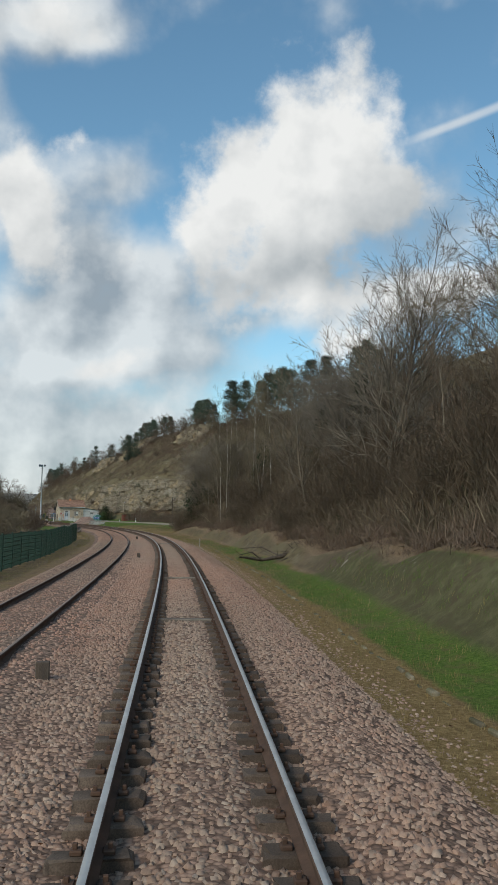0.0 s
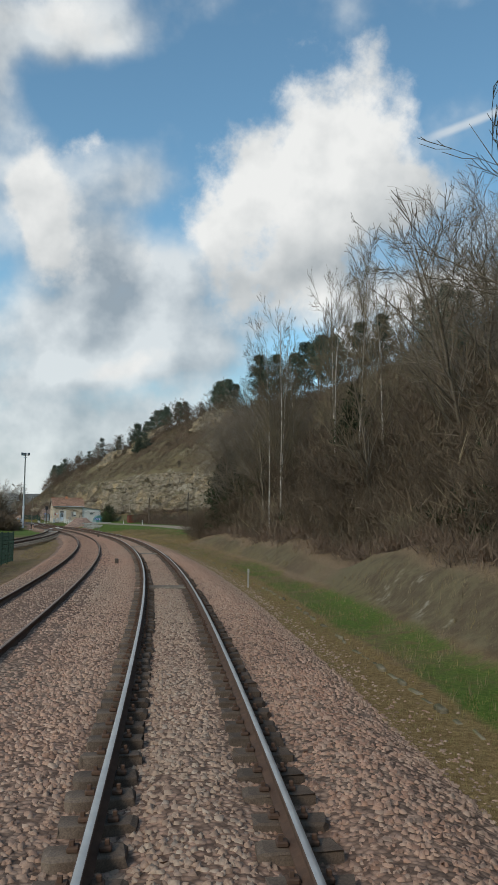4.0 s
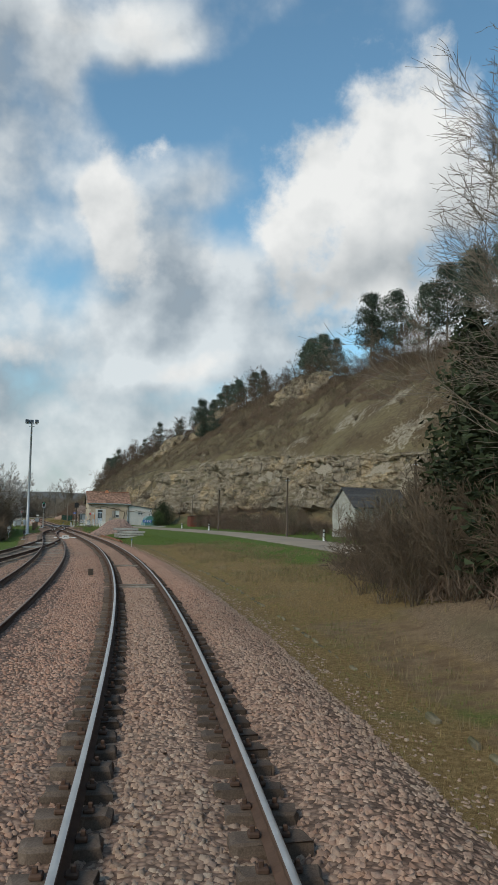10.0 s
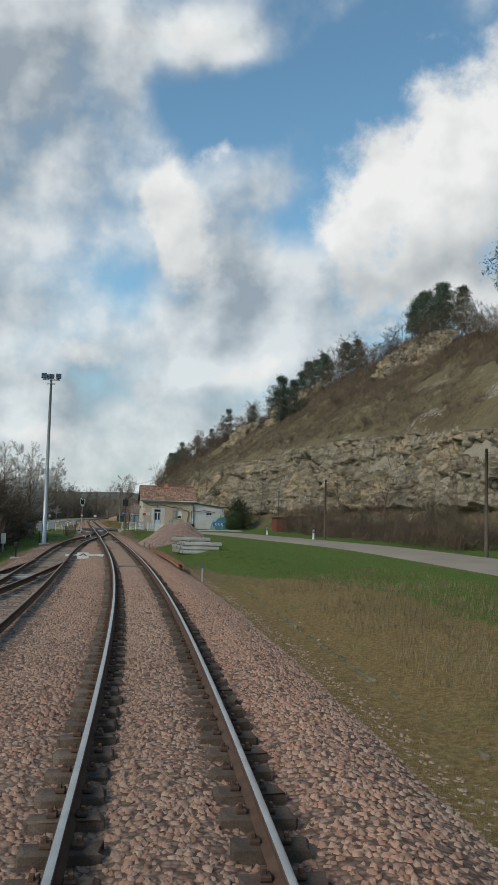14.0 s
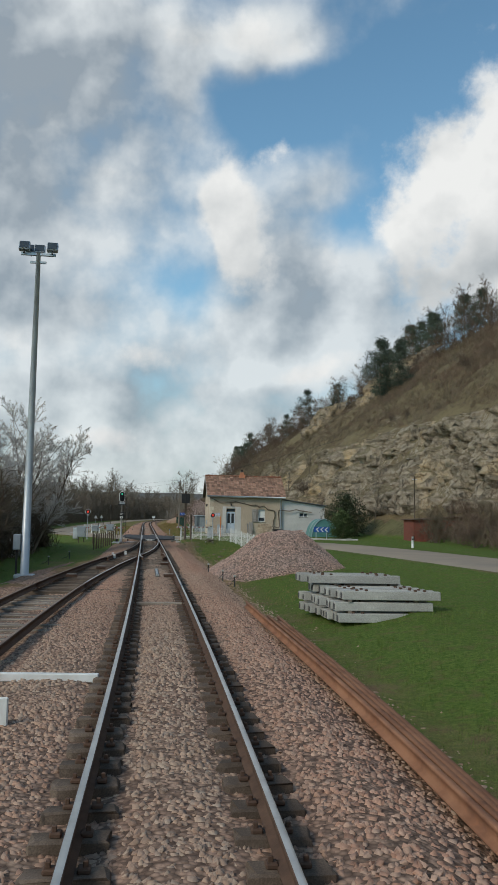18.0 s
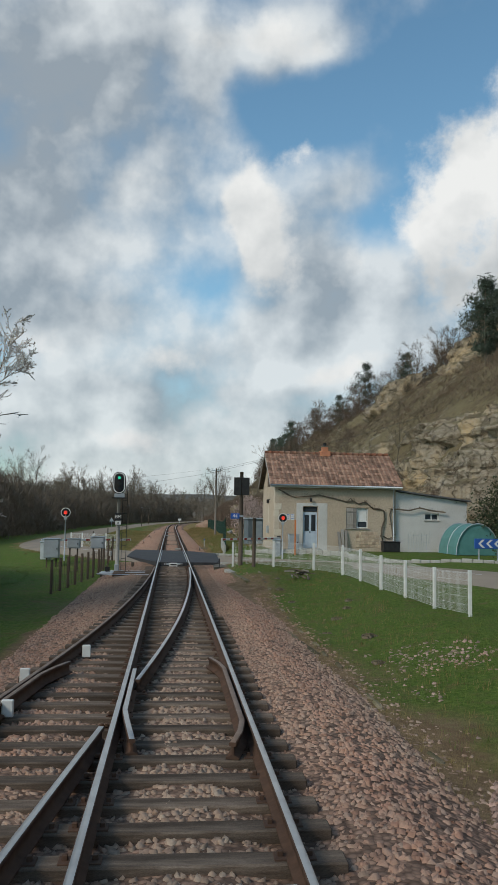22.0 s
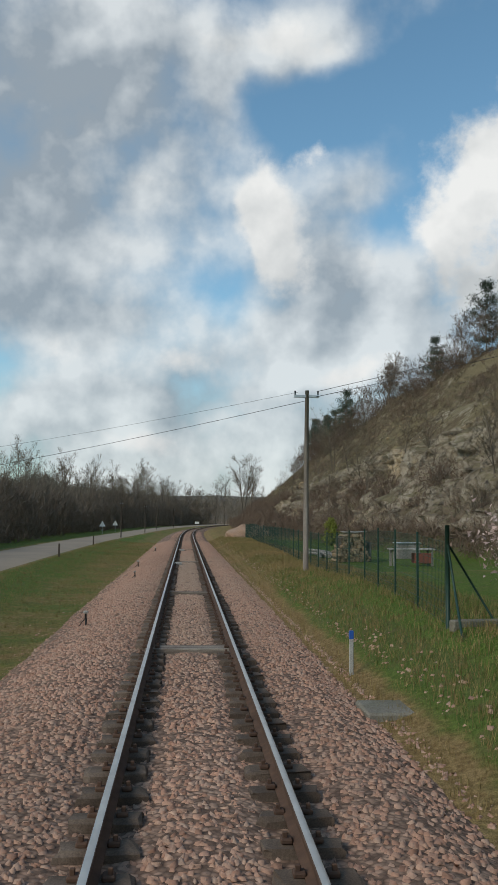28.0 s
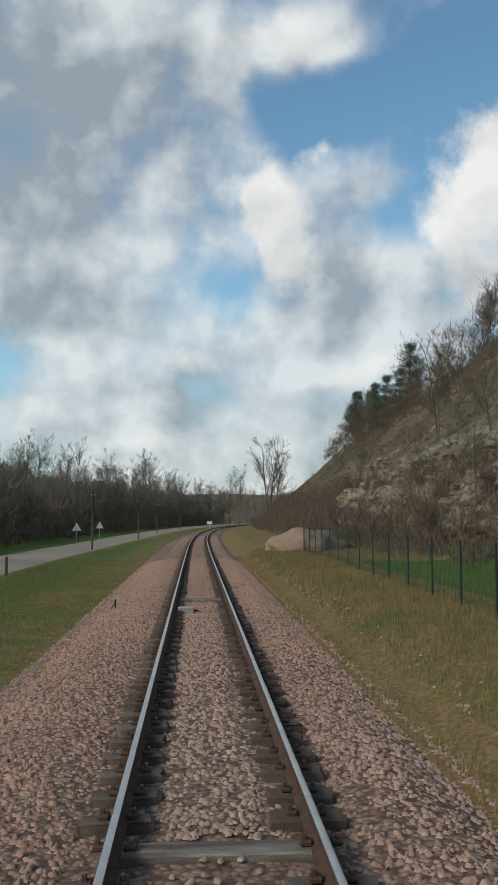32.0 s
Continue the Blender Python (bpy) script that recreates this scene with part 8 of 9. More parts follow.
# the wood's edge beside the line
for s, l, k, t_ in ((42.5, 10.8, .95, 0), (52, 12.5, .62, 140), (72, 13.5, .75, 250), (112.5, 10.4, .76, 20), (115, 12.5, .76, 170), (120, 11.6, .56, 60), (114, 9.8, .68, 215), (118, 10.8, .62, 300), (109, 12.0, .7, 120), (105, 12.6, .62, 250), (64, 12, .7, 20), (24, 12.5, .7, 80)):
    put(broad_a, s, l, k, t_, kz=k * .86)
for s, l, k, t_ in ((46.5, 13.2, .62, 200), (119.5, 13.0, .55, 80), (110, 14.0, .68, 190), (30, 14, .7, 300), (121, 14, .55, 20)):
    put(broad_b, s, l, k, t_, kz=k * .76)
for s, l, k, t_, ln in ((95.7, 9.2, .8, 0, 0), (98.5, 9.8, .75, 100, 0), (111.0, 9.8, .5, 230, 0)):
    put(tall_a, s, l, k * .6, t_, kz=k, lean=ln)
for s, l, k, t_, ln in ((97.2, 8.8, .86, 60, 0), (80, 11.2, .82, 40, 0), (84, 10.9, .86, 150, 0), (88, 10.8, .85, 250, 0), (91.5, 12, .92, 310, 0), (104, 12.5, .75, 10, 0)):
    put(tall_b, s, l, k * .66, t_, kz=k, lean=ln)
for i in range(26):
    s = rp.uniform(24, 127)
    put(rp.choice((mid_a, mid_b)), s, 9.5 + rp.uniform(0, 10), rp.uniform(.8, 1.15), rp.uniform(0, 360))
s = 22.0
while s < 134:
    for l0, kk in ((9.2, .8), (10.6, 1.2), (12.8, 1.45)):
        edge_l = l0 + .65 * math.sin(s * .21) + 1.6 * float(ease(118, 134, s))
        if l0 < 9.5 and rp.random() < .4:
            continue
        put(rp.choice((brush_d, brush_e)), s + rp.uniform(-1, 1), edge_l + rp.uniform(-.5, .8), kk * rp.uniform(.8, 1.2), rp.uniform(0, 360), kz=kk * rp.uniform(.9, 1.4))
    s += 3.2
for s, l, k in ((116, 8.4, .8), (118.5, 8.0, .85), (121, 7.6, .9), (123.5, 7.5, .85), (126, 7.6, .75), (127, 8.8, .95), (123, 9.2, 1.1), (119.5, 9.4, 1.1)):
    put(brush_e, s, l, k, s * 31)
for i in range(24):
    s = rp.uniform(20, 128)
    put(brush_c, s, rp.uniform(8.0, 9.4), rp.uniform(.35, .7), rp.uniform(0, 360))
s = 134.0
while s < 160:
    put(rp.choice((brush_a, brush_b)), s, rp.uniform(21.5, 26), rp.uniform(.9, 1.3), rp.uniform(0, 360))
    s += 1.8

# hedge between road and rock, s 150 to 240
s = 150.0
while s < 236:
    if not (176 < s < 184):
        put(rp.choice((brush_a, brush_b, brush_b)), s, rp.uniform(22.5, 25.5), rp.uniform(.5, .85), rp.uniform(0, 360))
    s % 3 < 1 and put(rp.choice((brush_a, brush_b)), s + 1, rp.uniform(27, 30.5), rp.uniform(.6, 1.0), rp.uniform(0, 360))
    s += 2.6
for s, l, k in ((196, 27, .5), (214, 27.5, .6), (226, 27, .5), (188, 29, .5), (172, 23, .45), (252, 23, .5)):
    put(mid_a, s, l, k, s * 7)
# scrub behind garden and along the foot of the far rock
for i in range(26):
    s = rp.uniform(268, 372)
    f = [float(q[0]) for q in hill_at(np.array([s]))]
    put(rp.choice((brush_a, brush_b, brush_b)), s, f[0] + rp.uniform(.5, 5.5), rp.uniform(.45, .95), rp.uniform(0, 360))
for i in range(24):
    s = rp.uniform(276, 372)
    f = [float(q[0]) for q in hill_at(np.array([s]))]
    put(rp.choice((mid_a, mid_b)), s, f[0] + rp.uniform(2.5, 8), rp.uniform(.4, .75), rp.uniform(0, 360))
# scrub on the slope
for i in range(56):
    s = rp.uniform(138, 420)
    f = [float(q[0]) for q in hill_at(np.array([s]))]
    u = rp.random() ** .8
    l = f[4] + 2 + (f[6] - f[4]) * u
    put(rp.choice((brush_b, brush_c, brush_c, brush_b, brush_a)), s, l, rp.uniform(.4, 1.1) * (1.0 if u > .4 else .6), rp.uniform(0, 360))
# trees along the crest
for i in range(100):
    s = 132 + 350 * (i + rp.random()) / 100
    f = [float(q[0]) for q in hill_at(np.array([s]))]
    put(rp.choice((far_c, far_b, far_c)), s, f[6] + rp.uniform(-3, 14), rp.uniform(.5, .85), rp.uniform(0, 360))
for i in range(46):
    s = rp.uniform(-10, 132)
    put(rp.choice((far_a, far_b)), s, rp.uniform(19, 44), rp.uniform(.7, 1.0), rp.uniform(0, 360))


def pine(name, seed, h, label, tiers, spread, bare, group=""):
    """A pine: tapered trunk, whorls of limbs, flat sprays of needles."""
    r = np.random.RandomState(seed)
    trunk, limbs, tris = [], [], []
    q = np.array([0.0, 0, -.3])
    for i in range(8):
        q2 = q + np.array([r.normal(0, .04), r.normal(0, .04), (h + .3) / 8])
        trunk.append((*q, *q2, .028 * h * .5 * (1 - i / 8.6), .028 * h * .5 * (1 - (i + 1) / 8.6)))
        q = q2
    for k in range(tiers * 3):
        u = bare + (1 - bare) * (k // 3 + .5 + r.uniform(-.5, .5)) / tiers
        z = h * u
        reach = spread * (1 - ((u - bare) / (1 - bare)) ** 2.2 * .82) * r.uniform(.6, 1.15)
        if k < 2:
            reach *= .6
        for j in range(r.randint(1, 4)):
            a = r.uniform(0, 6.283)
            p = np.array([0, 0, z])
            tip = np.array([math.cos(a) * reach, math.sin(a) * reach, z + reach * r.uniform(-.12, .5)])
            limbs.append((*p, *tip, .022 + .012 * (1 - u), .008))
            for c in range(6):
                cen = p + (tip - p) * r.uniform(.25, 1.08) + r.normal(0, .12 * reach + .06, 3) * np.array([1, 1, .28])
                nn = 17
                cc = cen + r.normal(0, 1, (nn, 3)) * np.array([.32, .32, .24]) * (h / 9)
                dv = r.normal(0, 1, (nn, 3)) + np.array([0, 0, .4])
                dv /= np.linalg.norm(dv, axis=1)[:, None]
                sd2 = np.cross(dv, r.normal(0, 1, (nn, 3)))
                sd2 /= np.linalg.norm(sd2, axis=1)[:, None]
                L_ = r.uniform(.10, .22, (nn, 1)) * (h / 9)
                tris.append(np.stack([cc - dv * L_ + sd2 * L_ * .26, cc - dv * L_ - sd2 * L_ * .26, cc + dv * L_], 1))
    ob = empty(name, label=label, category="pine tree", group=group)
    inst("trunk", seg_mesh("trunk", trunk + limbs, M["bark"], 5), ob, Matrix())
    inst("crown", tri_mesh("crown", np.concatenate(tris), M["needle"]), ob, Matrix())
    return ob


pine_a = pine("pine_tree", 50, 10.0, "dark pine with broad flat sprays on the hilltop", 8, 3.0, .25, "hilltop pines")
pine_b = pine("pine_tree", 51, 8.5, "slim dark pine standing on the hill", 8, 2.3, .15, "hilltop pines")
pine_c = pine("pine_tree", 52, 11.0, "tall pine with a bare lower trunk", 7, 2.6, .5, "hilltop pines")
for s, l, k in ((409, 28.6, 1.0), (417, 29, .8), (352, 35.5, 1.05), (296, 36.5, 1.25), (299, 37.6, 1.1), (293, 38.5, .9)):
    put(pine_b, s, l, k, s * 13)
PINES = [(231, 53, pine_a, 1.35), (226, 55, pine_a, 1.25), (235, 55, pine_c, 1.0), (252, 52, pine_a, 1.0), (256, 53.5, pine_c, .95), (260, 52.5, pine_a, 1.05), (264, 53, pine_c, .95), (268, 54, pine_c, .85), (246, 52, pine_a, .85), (216, 56, pine_a, 1.2), (208, 55, pine_a, 1.3), (204, 57, pine_a, 1.35),
         (199, 54, pine_c, 1.2), (193, 55, pine_a, 1.2), (186, 57, pine_a, 1.2), (176, 56, pine_a, 1.1), (160, 55, pine_a, 1.0), (150, 52, pine_c, 1.1), (142, 50, pine_a, 1.0), (130, 40, pine_a, 1.0), (122, 34, pine_c, .9)]
PINES += [(302, 48, pine_a, .75), (306, 48.5, pine_a, .85), (310, 48, pine_a, .8), (314, 47.5, pine_a, .9), (318, 47, pine_a, .8), (322, 46, pine_c, .7), (293, 49.5, pine_a, .8), (288, 50, pine_a, .75), (340, 40, pine_b, .8), (364, 33, pine_b, .75), (428, 29, pine_b, .9), (434, 28, pine_b, .85),
          (440, 28.5, pine_b, .9), (446, 29, pine_a, .8), (452, 27, pine_a, .85), (460, 27, pine_a, .8)]
for s, l, ob, k in PINES:
    put(ob, s, l, k, s * 17)


def leafy(name, seed, h, w, n, mat, label, cat, leaf=.09, trunk=True, base=.05, group=""):
    """An evergreen clump: leaves gathered in tufts round an uneven crown."""
    r = np.random.RandomState(seed)
    T = []
    for c in range(n // 30):
        u = r.rand()
        z = h * (base + (1 - base) * u)
        rad = w * (1 - (2 * abs(u - .42)) ** 2.2 * .75) * math.sqrt(r.rand()) * r.uniform(.85, 1.1)
        a = r.uniform(0, 6.283)
        cen = np.array([rad * math.cos(a), rad * math.sin(a), z])
        cc = cen + r.normal(0, .16 * w, (30, 3))
        d1 = r.normal(0, 1, (30, 3))
        d1 /= np.linalg.norm(d1, axis=1)[:, None]
        d2 = np.cross(d1, r.normal(0, 1, (30, 3)))
        d2 /= np.linalg.norm(d2, axis=1)[:, None]
        L_ = leaf * r.uniform(.6, 1.3, (30, 1))
        T.append(np.stack([cc - d1 * L_ + d2 * L_ * .6, cc - d1 * L_ - d2 * L_ * .6, cc + d1 * L_], 1))
    ob = empty(name, label=label, category=cat, group=group)
    if trunk:
        segs = []
        for k in range(9):
            a = r.uniform(0, 6.283)
            segs.append((0, 0, -.2, .3 * w * math.cos(a), .3 * w * math.sin(a), h * .45, .06, .03))
            segs.append((.3 * w * math.cos(a), .3 * w * math.sin(a), h * .45, .7 * w * math.cos(a + .3), .7 * w * math.sin(a + .3), h * r.uniform(.6, .9), .03, .008))
        inst("trunk", seg_mesh("trunk", segs, M["bark"], 4), ob, Matrix())
    inst("crown", tri_mesh("crown", np.concatenate(T), M[mat]), ob, Matrix())
    return ob


put(leafy("evergreen_bush", 60, 4.6, 2.6, 9000, "ivy", "big dark evergreen bush beside the lean-to", "bush"), 250.0, 19.45, .88)
put(leafy("evergreen_bush", 61, 2.9, 1.45, 4500, "leaf", "rounded olive-green clipped bush", "bush"), 244.9, 17.8, .87)
put(leafy("garden_bush", 62, 2.6, .85, 3000, "leaf_bright", "upright yellow-green garden bush on the lawn", "bush"), 318, 10.6, .75)
ivy = leafy("ivy_tree", 63, 8.5, 1.15, 6500, "ivy", "tree trunk wrapped in dark ivy", "tree", leaf=.10)
for s, l, k, kz in ((117.4, 9.3, 1.6, .86), (121, 10.2, 1.6, .8), (114, 9.9, 1.3, .8), (110, 11.2, 1.0, .8), (88, 12, 1.1, .95), (125.5, 11.5, 1.3, 1.1), (66, 13, 1.1, 1.0), (58, 14, 1.2, 1.1)):
    put(ivy, s, l, k, s * 5, kz=kz)
pink = leafy("blossom_shrub", 64, 3.2, 1.7, 3000, "pink", "spring shrub in pinkish-white bud", "shrub", leaf=.05)
put(pink, 268.5, 5.9, 1.0)
put(pink, 272.0, 6.8, .95, 90)
put(pink, 276.5, 8.2, .8, 40)
wht = leafy("blossom_shrub", 65, 3.6, 1.6, 3600, "blossom", "blackthorn shrub in white blossom", "shrub", leaf=.05)
for s, l, k in ((222, -8.6, .75), (226.5, -9.4, .7), (200, -10.5, .7)):
    put(wht, s, l, k, s * 3)
plum = bare_tree("blossom_tree", 66, 7.4, MID, .09, "small spreading tree in white spring blossom", twig="blossom", stems=3, thin=.013)
cr = [c for c in plum.children if c.name.startswith("crown")][0].data
vv = np.zeros(len(cr.vertices) * 3)
cr.vertices.foreach_get("co", vv)
rb2 = np.random.RandomState(67)
vv = vv.reshape(-1, 3)[rb2.randint(0, len(cr.vertices), 6500)] + rb2.normal(0, .03, (6500, 3))
inst("blossom", tri_mesh("blossom", vv[:, None, :] + rb2.normal(0, .026, (6500, 3, 3)), M["blossom"]), plum, Matrix())
for s, l, k in ((226.5, -8.4, 1.25), (229.0, -8.8, 1.0), (224, -10.6, 1.2), (218, -11, .8)):
    put(plum, s, l, k, s * 3)
# left of the line: thicket, roadside trees, woods
for i in range(64):
    s = rp.uniform(196, 238)
    l = -9.4 - rp.random() ** 1.2 * 8
    k = rp.uniform(.95, 1.35) * (1 + .45 * (l < -11))
    put(rp.choice((brush_a, brush_a, brush_b)), s, l, k, rp.uniform(0, 360))
for i in range(22):
    s = rp.uniform(70, 188)
    l = -13 - rp.random() * 8
    put(rp.choice((brush_a, brush_b)), s, l, rp.uniform(.7, 1.1), rp.uniform(0, 360))
for s, l, k in ((221, -15.0, .95), (225, -17, 1.0), (231, -17, .8), (212, -16, 1.0), (205, -16, 1.0), (216, -16, 1.05), (198, -16, .9)):
    put(far_b, s, l, k, s * 11)
for i in range(140):
    u = (i + rp.random()) / 140
    s = 262 + 330 * u
    l = -(18.5 + rp.random() ** 1.5 * 26)
    put(rp.choice((far_a, far_b, far_a)), s, l, rp.uniform(.55, .8) * (1.4 if s > 430 else 1), rp.uniform(0, 360))
for i in range(60):
    s = 560 + 190 * rp.random()
    put(rp.choice((far_a, far_b)), s, rp.uniform(-58, 2), rp.uniform(.9, 1.25), rp.uniform(0, 360))
for i in range(40):
    s = rp.uniform(262, 460)
    put(rp.choice((brush_a, brush_b)), s, -19.5 - rp.random() * 8, rp.uniform(.8, 1.3), rp.uniform(0, 360))
for s, l, k in ((531, -29, 1.4), (526, -27, 1.3), (537, -31, 1.3)):
    put(far_a, s, l, k, s * 7)
for s, l, k in ((448, 10, 1.25), (456, 11, 1.0)):
    put(far_b, s, l, k, s * 7)



def scrub(name, seed, clumps, mat, label, place, per=22, wide=1.0):
    """Fine leafless twigs in clumps, too many to count. place(r, n) gives stations, offsets, heights over ground, clump size."""
    r = np.random.RandomState(seed)
    s, l, z0, k = place(r, clumps)
    x, y = WN(s, l)
    z = ground_z(s, l) + z0
    C = np.repeat(np.stack([x, y, z], -1), per, 0)
    kk = np.repeat(k, per)[:, None]
    n = len(C)
    d = np.stack([r.normal(0, .55, n), r.normal(0, .55, n), np.abs(r.normal(.75, .45, n))], -1)
    d /= np.linalg.norm(d, axis=1)[:, None]
    base = C + r.normal(0, .42, (n, 3)) * kk * np.array([1, 1, .5])
    L_ = kk * r.uniform(.5, 1.5, (n, 1))
    side = np.cross(d, r.normal(0, 1, (n, 3)))
    side /= np.linalg.norm(side, axis=1)[:, None]
    w = (.010 + .010 * kk) * wide
    T = np.stack([base - side * w, base + side * w, base + d * L_], 1)
    return tagged(new(name, tri_mesh(name, T, M[mat])), label, "scrub", kind="stuff")


def on_slope(r, n):
    s = r.uniform(134, 440, n)
    f = hill_at(s)
    u = r.rand(n) ** .75
    l = f[4] + .5 + (f[6] - f[4] + 6) * u
    ok = fbm(s * .07, l * .09, 3) + .25 * u > np.where(s > 300, -.05, -.3)
    s, l = s[ok], l[ok]
    return s, l, np.zeros(len(s)), r.uniform(.35, 1.0, len(s)) * np.where(s > 300, .7, 1)


def on_upper_slope(r, n):
    s = r.uniform(136, 300, n)
    f = hill_at(s)
    u = .35 + .65 * r.rand(n)
    l = f[4] + .5 + (f[6] - f[4] + 4) * u
    ok = fbm(s * .11 + 9, l * .14, 3) + .3 * (u - .6) > -.08
    s, l = s[ok], l[ok]
    return s, l, np.zeros(len(s)), r.uniform(.35, .8, len(s))


def on_ledges(r, n):
    s = r.uniform(140, 372, n)
    f = hill_at(s)
    u = r.rand(n)
    return s, f[2] + (f[4] - f[2]) * u - 1.2, np.zeros(n), r.uniform(.3, .8, n)


def in_bank(r, n):
    s = r.uniform(20, 134, n)
    l = 9.0 + 1.4 * ease(118, 134, s) + r.rand(n) ** 1.1 * 13.5
    top = np.interp(l, [9, 10.3, 12.5, 22], [1.6, 4.6, 7.6, 8.2]) * (.85 + .6 * fbm(s * .13, l * .2, 3)) * np.interp(s, [20, 33, 46, 60, 98, 112, 126], [.45, .5, .68, .95, .95, .86, .66])
    return s, l, r.rand(n) ** .8 * top, r.uniform(.5, 1.1, n)


def in_bank_green(r, n):
    s, l, z, k = in_bank(r, n)
    ok = fbm(s * .09 + 20, l * .1, 3) + .25 * ease(104, 116, s) > .02
    return s[ok], l[ok], z[ok], k[ok] * .4


def in_wood(r, n):
    s = r.uniform(256, 600, n)
    l = -(18.0 + r.rand(n) ** 1.3 * 26)
    top = np.interp(-l, [18, 23, 40], [5.4, 8.4, 9.8]) * np.interp(s, [400, 470], [1.0, 1.25]) * (.85 + .5 * fbm(s * .06, l * .1, 3))
    return s, l, r.rand(n) ** .9 * top, r.uniform(.8, 1.6, n)


def in_thicket(r, n):
    s = r.uniform(180, 240, n)
    l = -(8.4 + r.rand(n) ** 1.1 * 13.4)
    return s, l, r.rand(n) ** .9 * np.interp(-l, [8.4, 10.5, 14, 21], [1.9, 4.0, 7.0, 9.0]) * np.interp(s, [180, 205, 225], [.5, .8, 1.0]), r.uniform(.45, 1.0, n)


def at_road(r, n):
    s = r.uniform(136, 240, n)
    ok = ~((s > 172) & (s < 186))
    s = s[ok]
    return s, r.uniform(22, 29, len(s)), r.rand(len(s)) * 1.0, r.uniform(.4, .8, len(s))


def in_far_wood(r, n):
    s = r.uniform(545, 780, n)
    l = r.uniform(-62, 4, n)
    return s, l, r.rand(n) ** .9 * 10.5, r.uniform(1.0, 1.9, n)


def at_bank_foot(r, n):
    s = r.uniform(18, 136, n)
    l = 7.4 + 1.4 * ease(118, 134, s) + r.rand(n) ** .8 * 2.4
    return s, l, r.rand(n) * .5, r.uniform(.25, .6, n)


def behind_lawn(r, n):
    s = r.uniform(284, 480, n)
    f = hill_at(s)
    return s, f[0] + r.uniform(-1.0, 5.0, n), r.rand(n) * 1.5, r.uniform(.4, .9, n)


def past_yard(r, n):
    s = r.uniform(40, 190, n)
    l = -(13 + r.rand(n) * 14)
    return s, l, r.rand(n) * 2.6, r.uniform(.5, 1.0, n)


def on_crest(r, n):
    s = r.uniform(128, 470, n)
    f = hill_at(s)
    return s, f[6] + r.uniform(-5, 12, n), r.rand(n) * 5.6 * (.6 + fbm(s * .1, 0 * s, 2)), r.uniform(.6, 1.3, n)


scrub("crest_twigs", 79, 7000, "twig_red", "bare twigs of the trees along the hilltop", on_crest)
scrub("hillside_scrub", 80, 13000, "twig", "brown leafless scrub spread over the hillside", on_slope)
scrub("hillside_scrub", 81, 8000, "twig_red", "reddish leafless scrub spread over the hillside", on_slope)
scrub("upper_slope_scrub", 89, 13000, "twig_red", "low reddish-brown scrub below the hilltop", on_upper_slope)
scrub("ledge_scrub", 82, 1800, "twig", "thin leafless growth clinging to the rock ledges", on_ledges)
scrub("bank_scrub", 83, 13000, "twig_dark", "dense leafless undergrowth on the bank, twigs darkened for shade", in_bank, 24, 1.1)
scrub("bank_scrub", 92, 2600, "twig", "brown leafless twigs through the undergrowth on the bank", in_bank, 18)
scrub("bank_ivy", 93, 2600, "ivy", "dark ivy and evergreen growth through the bank's trees", in_bank_green, 34, 1.7)
scrub("wood_twigs", 84, 14000, "twig_wood", "dense bare twigs of the roadside wood", in_wood, 22, 1.8)
scrub("far_wood_twigs", 88, 3200, "twig_wood", "bare twigs of the wood closing the valley", in_far_wood, 16, 1.8)
# Thicket drawn in the shade-darkened twig colour.
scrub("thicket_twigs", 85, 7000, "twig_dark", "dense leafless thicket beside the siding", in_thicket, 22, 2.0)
scrub("roadside_scrub", 86, 2200, "twig_red", "reddish-brown brambles along the road", at_road)
scrub("bramble_edge", 90, 1500, "twig_red", "low brown brambles and leaf litter along the bank", at_bank_foot)
scrub("lawn_edge_scrub", 91, 3400, "twig_red", "brown leafless hedge growth behind the lawn", behind_lawn)
scrub("yard_scrub", 87, 1100, "twig", "leafless bushes beyond the yard fence", past_yard)

# fallen dead branch at the bank's foot
fb = empty("fallen_branch", Matrix.Translation(W(46.8, 6.1, zg(46.8, 6.1))) @ Matrix.Rotation(head(47) + radians(8), 4, "Z") @ Matrix.Scale(1.22, 4), label="grey fallen dead branch lying on the bank", category="fallen branch")
bm = bmesh.new()
tube(bm, [(-2.0, 0, .25), (-.9, .1, .1), (0, .2, .25), (1.2, .3, .6), (2.0, .4, 1.3), (2.5, .5, 2.0)], [.035, .07, .10, .11, .085, .05], 7)
part("limb", bm, M["wood_pole"], fb)
for a, b, c in (((-.9, .1, .12), (-1.5, -.4, .5), (-2.2, -.6, .35)), ((0, .2, .3), (-.8, .5, .7), (-1.8, .6, .62)), ((1.2, .3, .6), (.6, -.5, .4), (-.3, -.9, .1)), ((2.0, .4, 1.3), (2.6, .1, 1.5), (3.3, 0, 1.4)), ((.4, .2, .35), (.2, .8, .2), (-.3, 1.4, .05))):
    bm = bmesh.new()
    tube(bm, [a, b, c], [.045, .03, .01], 5)
    part("side_branch", bm, M["wood_pole"], fb)

rf = random.Random(77)
for k in range(26):
    x = rf.uniform(-1.9, 2.3)
    p0 = Vector((x, .2 + rf.uniform(-.15, .2), .2 + max(0, x) * .45))
    d1 = Vector((rf.uniform(-1, .4), rf.uniform(-.8, .8), rf.uniform(-.1, .5)))
    bm = bmesh.new()
    tube(bm, [p0, p0 + d1 * .5, p0 + d1 * rf.uniform(.8, 1.3) + Vector((0, 0, rf.uniform(-.2, .15)))], [.022, .014, .005], 4)
    part("twig", bm, M["wood_pole"], fb)


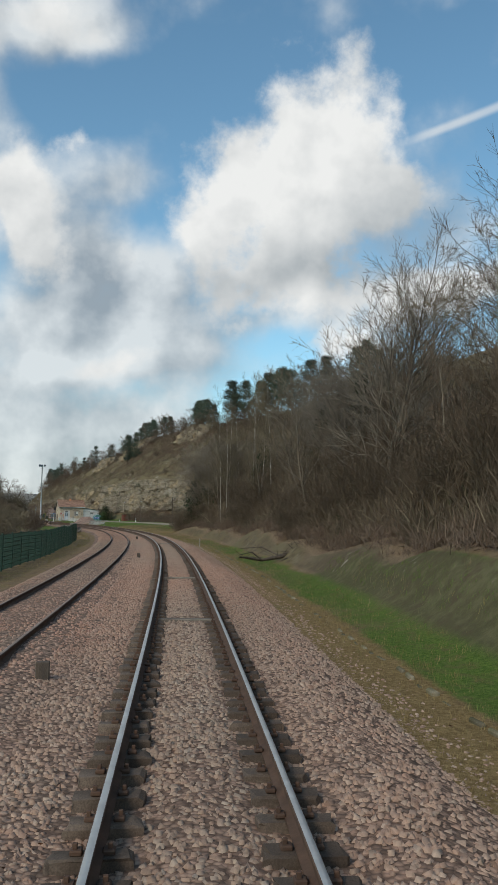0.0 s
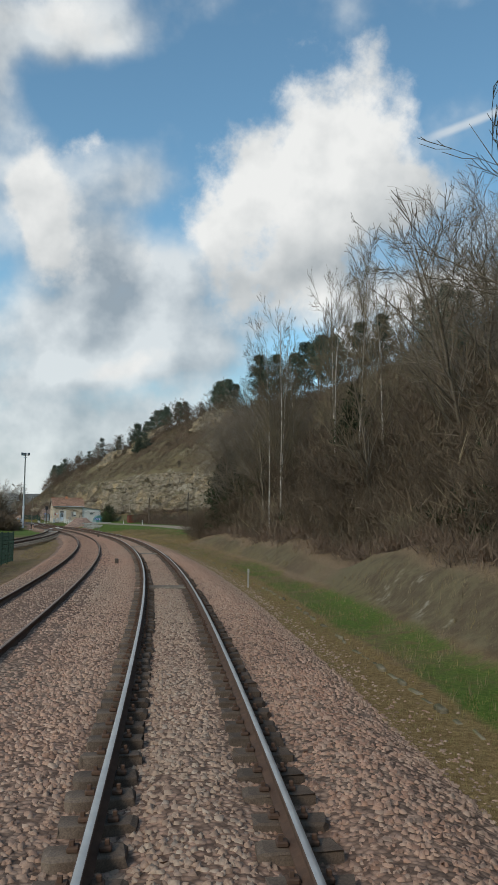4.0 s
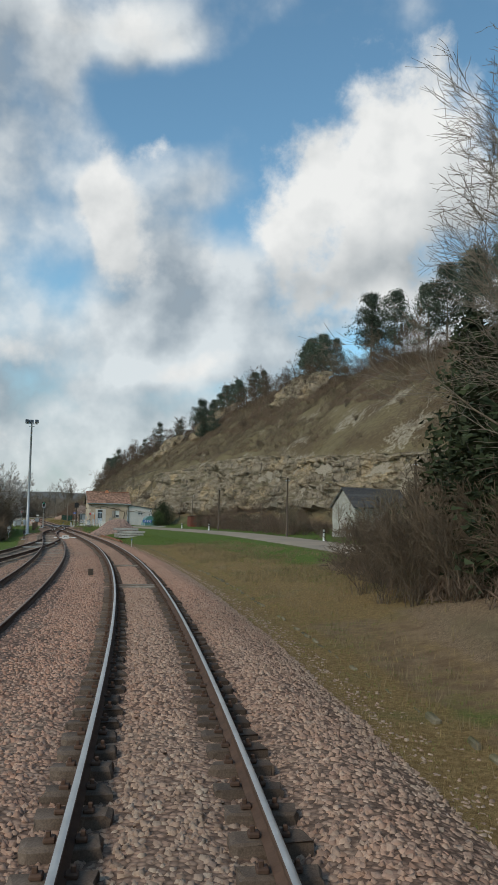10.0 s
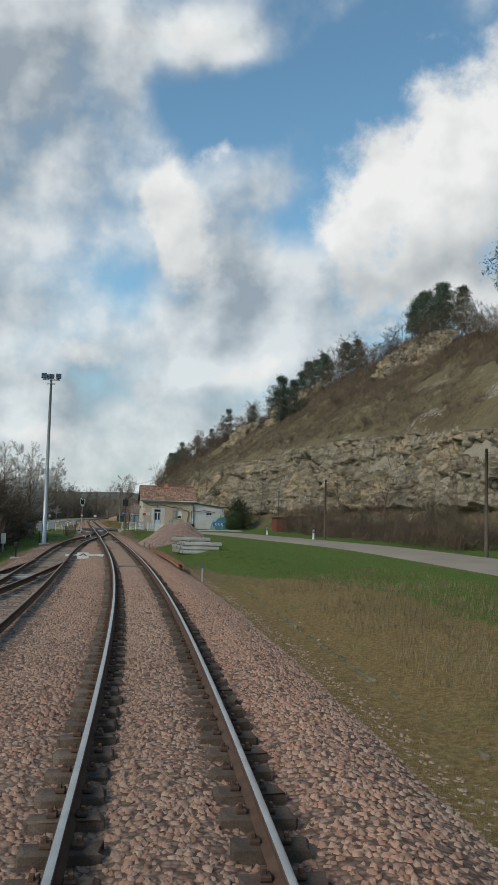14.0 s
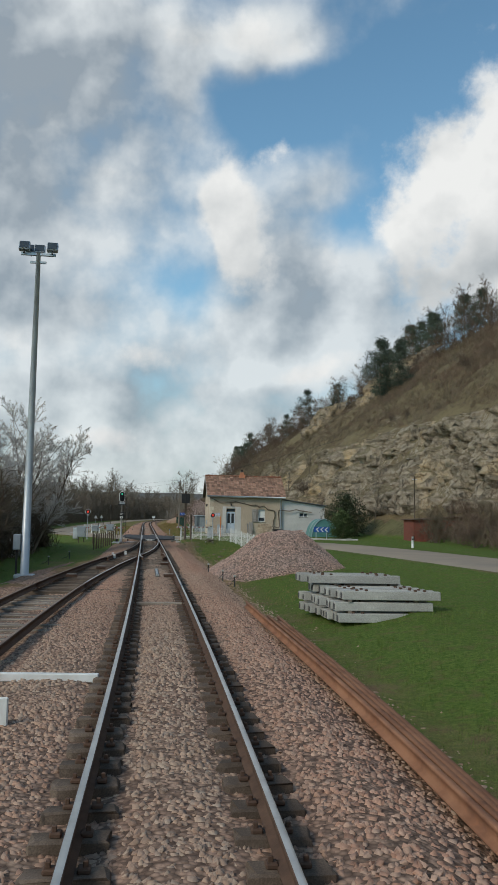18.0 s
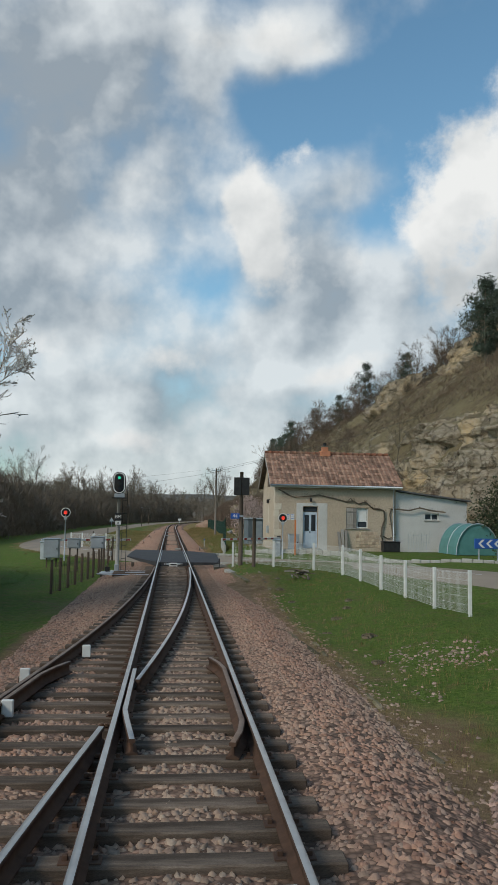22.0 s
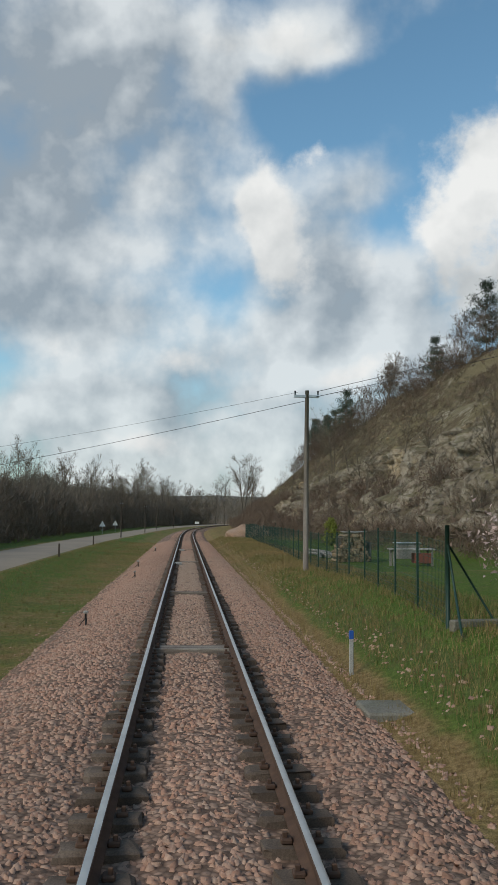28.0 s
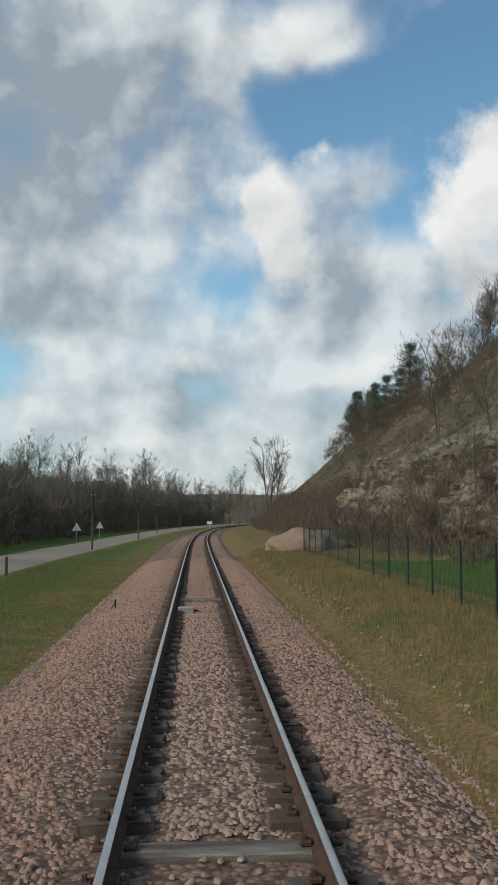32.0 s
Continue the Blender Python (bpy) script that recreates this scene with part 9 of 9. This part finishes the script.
def blades(name, regions, seed, mat, label, clump=-2.0):
    """Grass blades as slim triangles: station range, offset range, count, height."""
    r = np.random.RandomState(seed)
    T = []
    for s0, s1, l0, l1, n, h0, h1 in regions:
        m = n // 6
        cs, cl = r.uniform(s0, s1, m), r.uniform(l0, l1, m)
        s = np.repeat(cs, 6) + r.normal(0, .06, m * 6)
        l = np.repeat(cl, 6) + r.normal(0, .06, m * 6)
        x, y = WN(s, l)
        gap, _ = road_gap(x, y)
        ok = (gap > .25) & (fbm(s * .35, l * .5, 3) > clump)
        s, l, x, y = s[ok], l[ok], x[ok], y[ok]
        z = ground_z(s, l)
        n2 = len(s)
        a = r.uniform(0, 6.283, n2)
        hh = r.uniform(h0, h1, n2)
        w = .004 + .008 * hh
        tip = np.stack([x + np.cos(a + 1.2) * hh * r.uniform(.1, .7, n2), y + np.sin(a + 1.2) * hh * r.uniform(.1, .7, n2), z + hh], -1)
        b0 = np.stack([x - np.cos(a) * w, y - np.sin(a) * w, z - .02], -1)
        b1 = np.stack([x + np.cos(a) * w, y + np.sin(a) * w, z - .02], -1)
        T.append(np.stack([b0, b1, tip], 1))
    ob = new(name, tri_mesh(name, np.concatenate(T), M[mat]))
    return tagged(ob, label, "grass", kind="stuff")


blades("dry_grass", [(8, 125, 3.6, 6.5, 9000, .05, .16), (122, 168, 3.8, 9.5, 9000, .05, .16), (258, 350, 2.4, 6.6, 95000, .05, .20), (255, 350, -9, -3.0, 75000, .04, .14), (4, 168, 2.6, 4.6, 36000, .02, .08), (196, 243, 2.6, 6, 12000, .04, .12), (20, 150, -8.2, -6.6, 7000, .06, .2)], 70, "straw",
       "tufts of dry straw-coloured grass along the line")
blades("shoulder_tufts", [(6, 168, 2.45, 3.1, 3600, .03, .12), (258, 345, 2.2, 2.9, 3000, .04, .14), (258, 345, -3.6, -2.8, 3000, .04, .14), (170, 240, 2.4, 3.2, 2600, .03, .12)], 73, "straw", "sparse dry tufts growing through the ballast edge", .0)
blades("dead_weeds", [(122, 170, 4.6, 11.0, 34000, .06, .28), (20, 120, 3.6, 7.5, 9000, .06, .26)], 72, "weed", "brown dead weed stems standing in the grass", -.1)
blades("green_grass", [(60, 168, 2.8, 5.0, 16000, .02, .07), (10, 36, 4.2, 7.2, 7000, .04, .12), (36, 125, 4.3, 5.9, 4500, .03, .10), (126, 236, 6.2, 13, 22000, .04, .13), (168, 243, 3.4, 8, 50000, .03, .11), (256, 292, 3.0, 6.2, 26000, .04, .13), (176, 248, -9, -6.4, 9000, .04, .14), (300, 345, 7, 11, 6000, .04, .12)], 71, "blade",
       "short green spring grass beside the line")

# ---------------------------------------------------------------- far ridge
bm = bmesh.new()
prev = None
for i in range(121):
    a = radians(-62 + i * 0.75)
    hgt = 46 + 8 * float(fbm(np.array([i * .05]), np.array([3.3]))[0]) + 2.2 * float(fbm(np.array([i * .9]), np.array([1.3]))[0])
    x, y = -40 + 1750 * math.sin(a), 250 + 1750 * math.cos(a)
    cur = [bm.verts.new((x, y, hgt)), bm.verts.new((-40 + 1450 * math.sin(a), 250 + 1450 * math.cos(a), -4)), bm.verts.new((-40 + 2100 * math.sin(a), 250 + 2100 * math.cos(a), hgt * .8))]
    if prev:
        bm.faces.new((prev[0], cur[0], cur[1], prev[1]))
        bm.faces.new((prev[2], cur[2], cur[0], prev[0]))
    prev = cur
tagged(part("distant_ridge", bm, M["forest"]), "low wooded ridge closing the valley", "wooded ridge", kind="structure")
